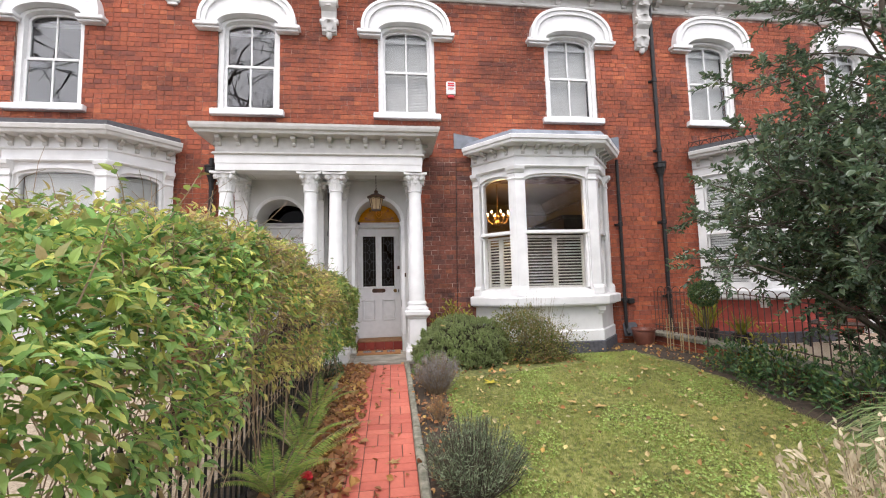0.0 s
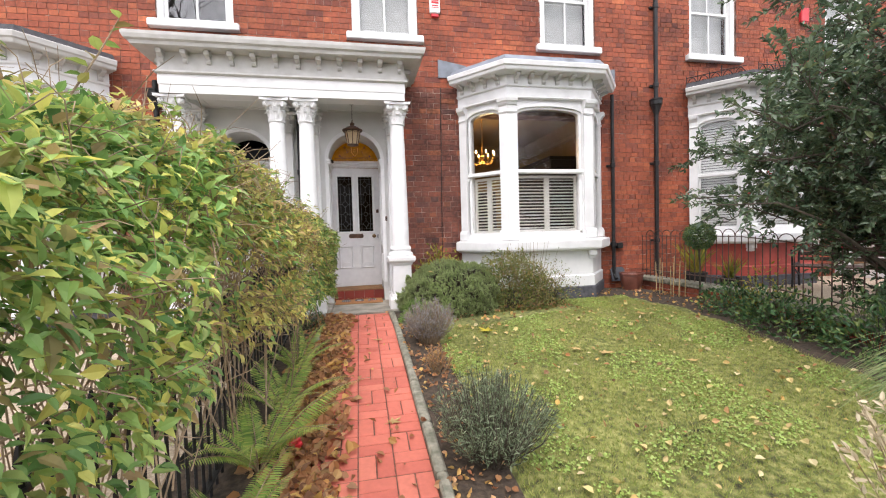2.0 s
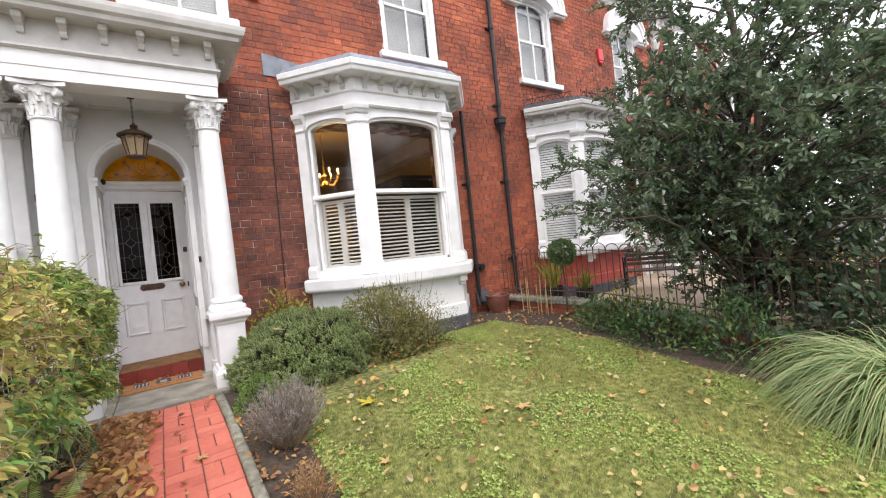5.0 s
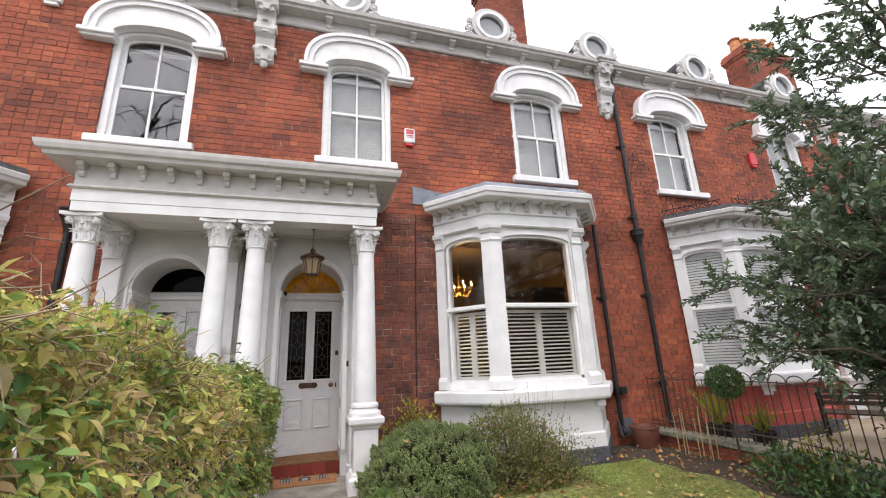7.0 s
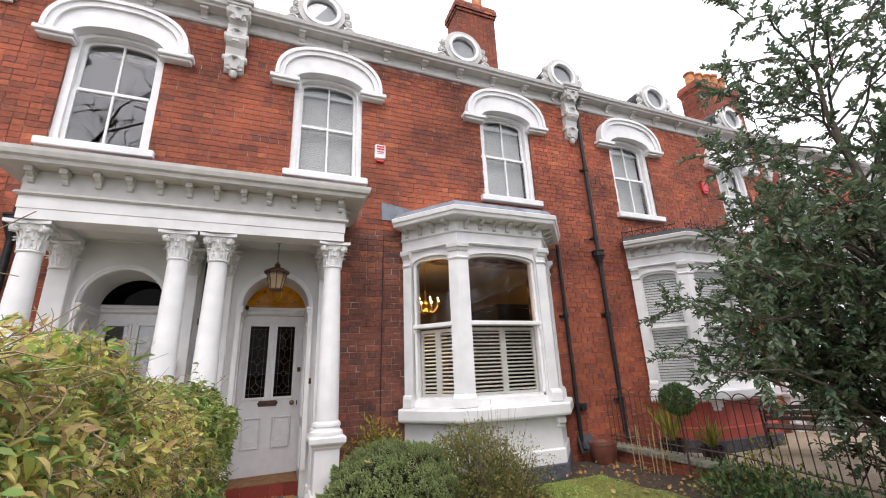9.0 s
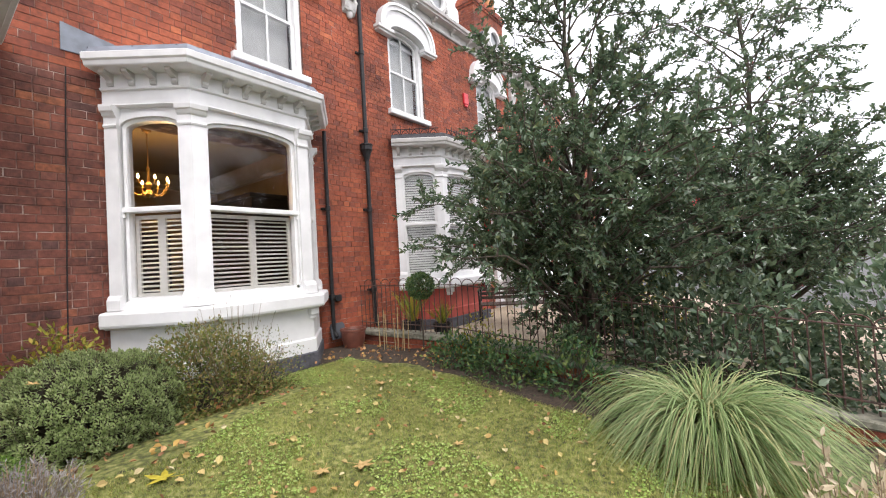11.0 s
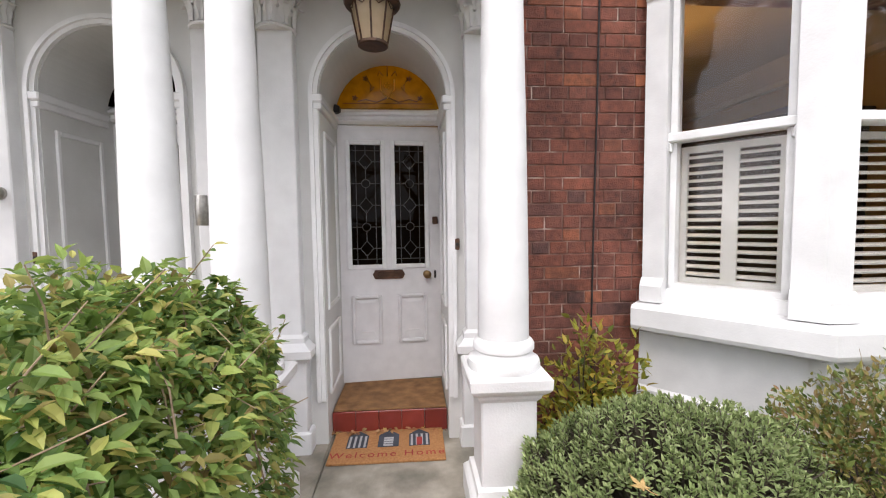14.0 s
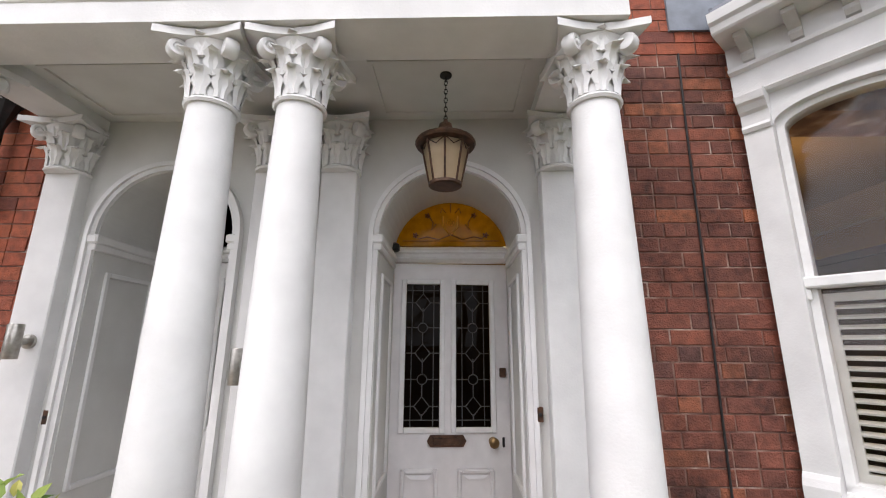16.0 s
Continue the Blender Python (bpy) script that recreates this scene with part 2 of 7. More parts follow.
M_PAVER = paint("red_paving_brick", [(0.50, 0.125, 0.085), (0.56, 0.155, 0.105), (0.46, 0.11, 0.075), (0.60, 0.18, 0.12)], 0.75, scale=30, pick="object", bump=0.25, bump_scale=120, stain=0.22, stain_scale=2.2)
M_PAVER_J = paint("red_paving_brick_far", [(0.50, 0.125, 0.085), (0.56, 0.155, 0.105), (0.46, 0.11, 0.075)], 0.75, scale=30, pick="island", bump=0.25, bump_scale=120, stain=0.22, stain_scale=2.2)
M_JOINT = paint("sandy_path_joint", [(0.10, 0.05, 0.035), (0.2, 0.09, 0.06)], 0.95, scale=30, bump=0.4)
M_SOIL = paint("dark_garden_soil", [(0.035, 0.025, 0.017), (0.085, 0.06, 0.04)], 0.95, scale=25, bump=0.9, bump_scale=50)
M_TURF = paint("lawn_turf", [(0.06, 0.06, 0.022), (0.16, 0.18, 0.04), (0.29, 0.27, 0.10)], 0.95, scale=22, bump=0.8, bump_scale=90, stain=0.5, stain_scale=1.5)
M_BLADE = paint("grass_blades", [(0.15, 0.20, 0.04), (0.27, 0.34, 0.065), (0.38, 0.41, 0.10), (0.50, 0.43, 0.17), (0.22, 0.30, 0.055), (0.40, 0.32, 0.15)], 0.6, pick="island", stain=0.45, stain_scale=2.2, leaf=0.35, scale=9)
M_CLOVER = paint("clover_and_weeds", [(0.22, 0.34, 0.065), (0.32, 0.44, 0.10), (0.42, 0.52, 0.17)], 0.6, pick="island", stain=0.3, leaf=0.3)
M_EARTH = paint("street_ground", [(0.05, 0.05, 0.05), (0.09, 0.088, 0.082)], 0.9, scale=3, bump=0.3)
M_GRAVEL = paint("buff_gravel", [(0.28, 0.22, 0.15), (0.46, 0.38, 0.28)], 0.95, scale=60, bump=0.6, bump_scale=90)
M_GLASS = clear_glass("window_glass", (0.95, 0.96, 0.96), 1.6)
M_SKYGLASS = clear_glass("old_reflecting_glass", (0.90, 0.93, 0.95), 2.45)
M_PANE = clear_glass("bay_glass", (0.96, 0.96, 0.95), 1.56)
M_LEADED = clear_glass("dark_stained_glass", (0.03, 0.026, 0.024), 1.15)
M_CAME = paint("lead_came", [(0.05, 0.05, 0.05), (0.085, 0.085, 0.085)], 0.5, metal=0.1, scale=40)
M_BRASS = paint("tarnished_brass", [(0.16, 0.10, 0.045), (0.28, 0.18, 0.08)], 0.4, metal=0.8, scale=40)
M_STEEL = paint("brushed_steel", [(0.42, 0.40, 0.36), (0.5, 0.48, 0.44)], 0.35, metal=0.9, scale=40)
M_COPPER = paint("aged_copper", [(0.05, 0.028, 0.018), (0.12, 0.06, 0.035)], 0.45, metal=0.5, scale=25)
M_LANTERN = paint("frosted_cream_glass", [(0.50, 0.38, 0.22), (0.60, 0.47, 0.30)], 0.3, scale=6, leaf=0.5)
M_AMBER = paint("amber_etched_glass", [(0.27, 0.17, 0.012), (0.38, 0.25, 0.02)], 0.12, scale=20, stain=0.15, leaf=0.75)
M_GOLD = paint("gold_glass_line", [(0.9, 0.62, 0.12), (0.95, 0.7, 0.2)], 0.15, scale=20, leaf=0.6)
M_AMBERDARK = paint("brown_etched_line", [(0.08, 0.04, 0.015), (0.12, 0.06, 0.02)], 0.3)
M_TERRA = paint("brown_glazed_pot", [(0.13, 0.045, 0.03), (0.21, 0.075, 0.05)], 0.35, scale=8, stain=0.2, stain_scale=6)
M_POT = paint("clay_chimney_pot", [(0.40, 0.15, 0.06), (0.55, 0.25, 0.10)], 0.8, scale=10, stain=0.35, stain_scale=3)
M_COIR = paint("coir_mat", [(0.34, 0.155, 0.055), (0.46, 0.23, 0.09)], 0.98, scale=80, bump=0.7, bump_scale=250, stain=0.15)
M_WOOD = paint("dark_bench_timber", [(0.035, 0.022, 0.016), (0.09, 0.055, 0.036)], 0.7, scale=12, stretch=(1, 1, 6), bump=0.3)
M_BARK = paint("grey_brown_bark", [(0.045, 0.035, 0.025), (0.11, 0.09, 0.065)], 0.9, scale=18, bump=0.8, bump_scale=40, stretch=(1, 1, 0.3))
M_TWIG = paint("dry_twig", [(0.17, 0.12, 0.075), (0.36, 0.27, 0.17)], 0.85, scale=20)
M_ROOM = paint("ochre_room_wall", [(0.26, 0.155, 0.05), (0.32, 0.20, 0.075)], 0.8, scale=2, stain=0.1)
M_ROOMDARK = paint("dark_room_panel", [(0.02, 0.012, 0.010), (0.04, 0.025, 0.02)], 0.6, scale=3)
M_CEIL = paint("cream_room_ceiling", [(0.34, 0.25, 0.13), (0.40, 0.30, 0.16)], 0.8, scale=2, stain=0.1)
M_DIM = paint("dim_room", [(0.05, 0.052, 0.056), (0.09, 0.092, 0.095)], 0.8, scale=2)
M_CANE = paint("bamboo_cane", [(0.36, 0.26, 0.12), (0.46, 0.36, 0.18)], 0.6, scale=20)
M_RED = paint("sign_red", [(0.55, 0.02, 0.03), (0.62, 0.03, 0.04)], 0.4)
M_REDPAINT = paint("red_painted_render", [(0.36, 0.055, 0.04), (0.46, 0.085, 0.06)], 0.7, scale=5, bump=0.1)
M_PLASTIC = paint("white_plastic", [(0.72, 0.72, 0.70), (0.78, 0.78, 0.77)], 0.3)
M_INK = paint("printed_dark_blue", [(0.03, 0.035, 0.05), (0.06, 0.07, 0.09)], 0.9)
M_INKRED = paint("printed_red", [(0.30, 0.03, 0.03), (0.36, 0.05, 0.04)], 0.9)
M_INKGREY = paint("printed_grey", [(0.35, 0.36, 0.38), (0.45, 0.46, 0.48)], 0.9)
M_BULB = glow("warm_bulb", (1.0, 0.62, 0.25), 14.0)

# ---- the terrace in plan ----
WALL_Y = 6.985          # mortar face; bricks stand a little proud of it
HOUSE = 5.80            # frontage of one house
PARTY = (-6.88, -1.08, 4.72, 10.52, 16.32)
WINDOWS = (-5.45, -2.41, 0.245, 3.29, 6.15, 9.195, 11.845, 14.89)
BAYS = (-4.76, 2.60, 6.84, 14.20)
PORCHES = (-1.08, 10.52)
X0, X1 = -9.8, 17.5
TOP = 6.36

# ---- ground ----
def ground_sheet(name, xs, ys, lift, material, label, category, lumps=0.0):
    verts = [(x, y, ground_z(y) + lift + lumps * noise.noise(Vector((x * 2.3, y * 2.3, 0)))) for y in ys for x in xs]
    n = len(xs)
    faces = [(j * n + i, j * n + i + 1, j * n + n + i + 1, j * n + n + i) for j in range(len(ys) - 1) for i in range(n - 1)]
    return tagged(new(name, raw_mesh(name, verts, faces, material, True)), label, category, kind="structure")


def steps(a, b, n):
    return [a + (b - a) * i / n for i in range(n + 1)]


far = [-900.0, -60.0, -12.0, -1.2]
ground_sheet("ground", [-900.0, -60.0] + steps(-12, 20, 16) + [60.0, 900.0], far + steps(-1.0, 7.0, 40) + [60.0, 900.0], -0.03, M_EARTH, "bare ground reaching from the garden to the street", "ground")
ground_sheet("lawn", steps(0.42, 4.42, 50), steps(-0.6, 6.3, 80), 0.012, M_TURF, "short patchy lawn strewn with leaves", "lawn", 0.012)
ground_sheet("flower_bed", steps(0.17, 0.50, 6), steps(-0.6, 5.98, 60), 0.016, M_SOIL, "narrow soil bed beside the brick path", "flower bed", 0.02)
ground_sheet("house_border", steps(2.5, 4.44, 20), steps(6.22, 6.97, 10), 0.022, M_SOIL, "dark soil border below the brick wall", "flower bed", 0.03)
ground_sheet("bay_border", steps(0.44, 2.496, 20), steps(5.75, 6.97, 16), 0.022, M_SOIL, "dark soil border along the house wall", "flower bed", 0.03)
side = ground_sheet("side_border", steps(3.45, 4.48, 22), steps(-0.6, 6.9, 120), -0.02, M_SOIL, "dark soil border along the low boundary wall", "flower bed", 0.03)
for v in side.data.vertices:
    v.co.z += 0.05 * min(1.0, max(0.0, (v.co.x - 3.45 + 0.16 * noise.noise(Vector((v.co.x * 3, v.co.y * 3, 7.0)))) / 0.45))
ground_sheet("hedge_border", steps(-1.25, -0.68, 8), steps(-0.6, 5.98, 60), 0.010, M_SOIL, "leaf-strewn soil strip under the hedge", "flower bed", 0.02)
ground_sheet("neighbour_yard", steps(4.76, 14.0, 20), steps(-0.6, 6.9, 40), 0.010, M_GRAVEL, "pale gravel forecourt of the next house", "forecourt")
ground_sheet("neighbour_path", steps(-7.0, -1.3, 12), steps(-0.6, 6.9, 40), 0.010, M_GRAVEL, "pale paved forecourt of the house beyond the hedge", "forecourt")

# ---- front wall ----
openings = []
for c in WINDOWS:
    openings.append((c - 0.50, c + 0.50, 4.20, 5.93))
for c in BAYS:
    openings.append((c - 1.02, c + 1.02, 0.95, 3.06))
for c in PORCHES:
    openings.append((c - 1.50, c + 1.50, 0.0, 3.30))


def wall_boxes(bm, x0, x1, z0, z1, holes, y0, y1):
    xs = sorted({x0, x1, *[h[0] for h in holes], *[h[1] for h in holes]})
    xs = [x for x in xs if x0 <= x <= x1]
    for a, b in zip(xs, xs[1:]):
        mid = (a + b) / 2
        cut = sorted((h[2], h[3]) for h in holes if h[0] < mid < h[1])
        z = z0
        for lo, hi in cut:
            if lo > z:
                box(bm, a, b, y0, y1, z, lo)
            z = max(z, hi)
        if z < z1:
            box(bm, a, b, y0, y1, z, z1)


bm = bmesh.new()
wall_boxes(bm, X0, X1, -0.1, TOP + 0.25, openings, WALL_Y - 0.007, WALL_Y + 0.30)
wall_front = solid("wall_front", bm, M_MORTAR, "red brick front wall of the terrace", "wall", kind="structure")

for nm, xs, ys in (("wall_west", (X0, X0 + 0.3), (WALL_Y + 0.3, 13.0)), ("wall_east", (X1 - 0.3, X1), (WALL_Y + 0.3, 13.0)), ("wall_back", (X0, X1), (13.0, 13.3))):
    bm = bmesh.new()
    box(bm, xs[0], xs[1], ys[0], ys[1], -0.1, TOP + 0.2)
    solid(nm, bm, M_MORTAR, "plain rear enclosure of the terrace", "wall", kind="structure")
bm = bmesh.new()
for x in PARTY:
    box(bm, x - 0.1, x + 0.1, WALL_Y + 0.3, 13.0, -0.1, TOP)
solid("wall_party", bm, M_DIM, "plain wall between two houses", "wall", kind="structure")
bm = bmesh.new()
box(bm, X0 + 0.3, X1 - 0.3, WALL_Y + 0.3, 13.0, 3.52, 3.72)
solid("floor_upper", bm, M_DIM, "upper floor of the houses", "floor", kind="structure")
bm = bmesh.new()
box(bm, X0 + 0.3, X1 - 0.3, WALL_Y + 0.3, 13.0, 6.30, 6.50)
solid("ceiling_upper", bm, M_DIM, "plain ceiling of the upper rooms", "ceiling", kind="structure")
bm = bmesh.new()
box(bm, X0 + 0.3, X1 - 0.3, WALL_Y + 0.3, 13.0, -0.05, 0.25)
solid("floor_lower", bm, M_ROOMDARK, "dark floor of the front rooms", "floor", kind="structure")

# roof: two slopes of slate
bm = bmesh.new()
for a, b in (((6.86, 6.60), (9.9, 8.3)), ((13.4, 6.60), (9.9, 8.3))):
    hexa(bm, [(X0, a[0], a[1] - 0.06), (X1, a[0], a[1] - 0.06), (X1, b[0], b[1] - 0.06), (X0, b[0], b[1] - 0.06), (X0, a[0], a[1]), (X1, a[0], a[1]), (X1, b[0], b[1]), (X0, b[0], b[1])])
roof = solid("roof", bm, M_SLATE, "grey slate roof behind the white cornice", "roof", kind="structure")

# ---- eaves cornice ----
bm = bmesh.new()
run = [(X0, WALL_Y), (X1, WALL_Y)]
sweep(bm, run, [(-0.02, TOP - 0.02), (0.035, TOP - 0.02), (0.05, TOP), (0.05, TOP + 0.02), (0.03, TOP + 0.035), (0.03, TOP + 0.17), (-0.02, TOP + 0.17)])
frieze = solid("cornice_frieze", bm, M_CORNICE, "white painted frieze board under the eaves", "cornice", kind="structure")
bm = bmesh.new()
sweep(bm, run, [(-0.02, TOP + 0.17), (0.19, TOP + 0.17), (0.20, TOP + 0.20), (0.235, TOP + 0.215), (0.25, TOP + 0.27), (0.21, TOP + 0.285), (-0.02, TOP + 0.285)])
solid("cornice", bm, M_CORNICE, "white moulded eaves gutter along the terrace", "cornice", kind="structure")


def small_modillion():
    t = thing("eaves_bracket", (0, WALL_Y, 0), "small white scrolled bracket under the eaves", "bracket", "brackets under the eaves")
    bm = bmesh.new()
    slab_poly(bm, [(-0.02, TOP + 0.03), (-0.055, TOP + 0.035), (-0.065, TOP + 0.06), (-0.06, TOP + 0.085), (-0.10, TOP + 0.10), (-0.135, TOP + 0.125), (-0.02, TOP + 0.125)], -0.038, 0.038, "x")
    part("scroll", bm, M_CORNICE, t)
    bm = bmesh.new()
    soft_box(bm, -0.055, 0.055, -0.16, -0.02, TOP + 0.125, TOP + 0.17, 0.008)
    part("cap", bm, M_CORNICE, t)
    return t


mod = small_modillion()
x = X0 + 0.35
first = True
while x < X1:
    if all(abs(x - p) > 0.3 for p in PARTY):
        if first:
            mod.location.x, first = x, False
        else:
            copy_thing(mod, pose(x, WALL_Y, 0))
    x += 0.66


def acanthus(w=0.05, h=0.12, curl=0.05, rows=7):
    """A thick carved leaf that grows up along z and curls out along -y."""
    bm = bmesh.new()
    rings = []
    for k in range(rows + 1):
        t = k / rows
        z = h * math.sin(min(1.0, t * 1.25) * math.pi / 2) - (h * 0.22 * max(0, t - 0.75) * 4) ** 1.0 * 0.6
        y = -curl * (t ** 2.2) * 1.3
        half = w * (0.55 + 0.45 * math.sin(math.pi * min(1, t * 1.1))) * (1 - 0.75 * max(0, t - 0.7) / 0.3) * (1.0 + 0.16 * math.cos(k * math.pi))
        rings.append([bm.verts.new(q) for q in ((-half, y, z), (-half * 0.45, y - 0.010, z), (0, y - 0.004, z), (half * 0.45, y - 0.010, z), (half, y, z), (0, y + 0.012, z - 0.004))])
    skin(bm, rings, True)
    return bm


LEAF_LOW = link_mesh("leaf", acanthus(0.040, 0.115, 0.040), M_WHITE, True)
LEAF_HIGH = link_mesh("leaf", acanthus(0.036, 0.10, 0.055), M_WHITE, True)


def volute_mesh(r=0.040):
    """A spiral scroll with an eye, lying across y."""
    bm = bmesh.new()
    lathe(bm, [(0.0, 0.030), (0.010, 0.030), (0.013, 0.022), (0.018, 0.018), (0.021, 0.026), (r - 0.006, 0.026), (r, 0.016), (r, -0.016), (r - 0.006, -0.026), (0.012, -0.026), (0.0, -0.02)], 16, caps=False)
    bmesh.ops.remove_doubles(bm, verts=bm.verts[:], dist=1e-5)
    return link_mesh("volute", bm, M_WHITE, True)


VOLUTE = volute_mesh()

# ---- large console brackets at the party walls ----
def console():
    t = thing("console_bracket", (PARTY[1], WALL_Y, 0), "large white carved scroll bracket under the eaves", "bracket", "carved brackets at the party walls")
    bm = bmesh.new()
    side = [(0.02, 6.62), (-0.24, 6.62), (-0.27, 6.54), (-0.25, 6.45), (-0.19, 6.40), (-0.15, 6.32), (-0.155, 6.22), (-0.19, 6.15), (-0.20, 6.07), (-0.17, 6.01), (-0.12, 5.96), (-0.10, 5.86), (-0.115, 5.78), (-0.09, 5.68), (-0.04, 5.60), (0.02, 5.57)]
    slab_poly(bm, side, -0.125, 0.125, "x")
    part("scroll_body", bm, M_CORNICE, t)
    for sx in (-0.135, 0.135):
        for y, z, r in ((-0.155, 6.50, 0.095), (-0.12, 6.11, 0.07), (-0.06, 5.80, 0.05)):
            bm = bmesh.new()
            lathe(bm, [(0.0, 0.022), (r * 0.25, 0.022), (r * 0.35, 0.010), (r * 0.55, 0.010), (r * 0.65, 0.022), (r * 0.9, 0.020), (r, 0.008), (r, -0.02)], 18, caps=False)
            shift(bm, Matrix.Translation((sx, y, z)) @ Matrix.Rotation(radians(90 if sx > 0 else -90), 4, "Y"))
            part("side_scroll", bm, M_CORNICE, t, smooth=True)
    for y, z, s in ((-0.25, 6.36, 1.5), (-0.185, 6.02, 1.6), (-0.10, 5.62, 1.7)):
        for k in (-1, 0, 1):
            bm = acanthus(0.045 * s, 0.11 * s, 0.03 * s)
            shift(bm, Matrix.Translation((k * 0.07, y + 0.03 * abs(k), z)) @ Matrix.Rotation(radians(-k * 18), 4, "Y"))
            part("carved_leaf", bm, M_CORNICE, t, smooth=True)
    bm = bmesh.new()
    lathe(bm, [(0.0, -0.07), (0.03, -0.06), (0.055, -0.02), (0.05, 0.03), (0.0, 0.05)], 12, (0, -0.06, 5.56))
    part("pendant", bm, M_CORNICE, t, smooth=True)
    bm = bmesh.new()
    soft_box(bm, -0.19, 0.19, -0.31, 0.0, 6.62, 6.70, 0.012)
    soft_box(bm, -0.16, 0.16, -0.28, 0.0, 6.57, 6.62, 0.008)
    part("cap", bm, M_CORNICE, t)
    return t


con = console()
for p in (PARTY[0], *PARTY[2:]):
    copy_thing(con, pose(p, WALL_Y, 0))

# ---- upper sash windows and their hoods ----
def super_arc(a, h, e, n=28, z0=0.0):
    out = []
    for i in range(n + 1):
        t = math.pi * i / n
        c, s = math.cos(t), math.sin(t)
        out.append((-a * math.copysign(abs(c) ** (2 / e), c), z0 + h * abs(s) ** (2 / e)))
    return out


def arch_band(bm, outer, inner, y0, y1):
    """A bar between two lines in x and z, from y0 to y1, with closed ends."""
    rings = [[bm.verts.new(q) for q in ((d[0], y0, d[1]), (d[0], y1, d[1]), (a[0], y1, a[1]), (a[0], y0, a[1]))] for a, d in zip(outer, inner)]
    skin(bm, rings, True)


def hood():
    t = thing("window_hood", (WINDOWS[2], WALL_Y, 5.66), "white arched stucco hood over a sash window", "window hood", "hoods over the upper windows")
    inner = super_arc(0.50, 0.20, 2.2)
    bm = bmesh.new()
    arch_band(bm, super_arc(0.735, 0.555, 2.5), inner, -0.10, 0.06)
    part("arch", bm, M_WHITE, t, smooth=True)
    bm = bmesh.new()
    arch_band(bm, super_arc(0.76, 0.585, 2.5), super_arc(0.66, 0.49, 2.5), -0.135, 0.0)
    part("outer_moulding", bm, M_WHITE, t, smooth=True)
    bm = bmesh.new()
    arch_band(bm, super_arc(0.785, 0.61, 2.5), super_arc(0.735, 0.56, 2.5), -0.16, 0.0)
    part("rim_moulding", bm, M_WHITE, t, smooth=True)
    for s in (-1, 1):
        bm = bmesh.new()
        a, b = sorted((s * 0.44, s * 0.85))
        soft_box(bm, a, b, -0.155, 0.02, -0.055, 0.012, 0.01)
        a, b = sorted((s * 0.45, s * 0.82))
        soft_box(bm, a, b, -0.12, 0.02, -0.095, -0.055, 0.01)
        part("ear", bm, M_WHITE, t)
    return t


hd = hood()
for c in WINDOWS:
    if c != WINDOWS[2]:
        copy_thing(hd, pose(c, WALL_Y, 5.66))


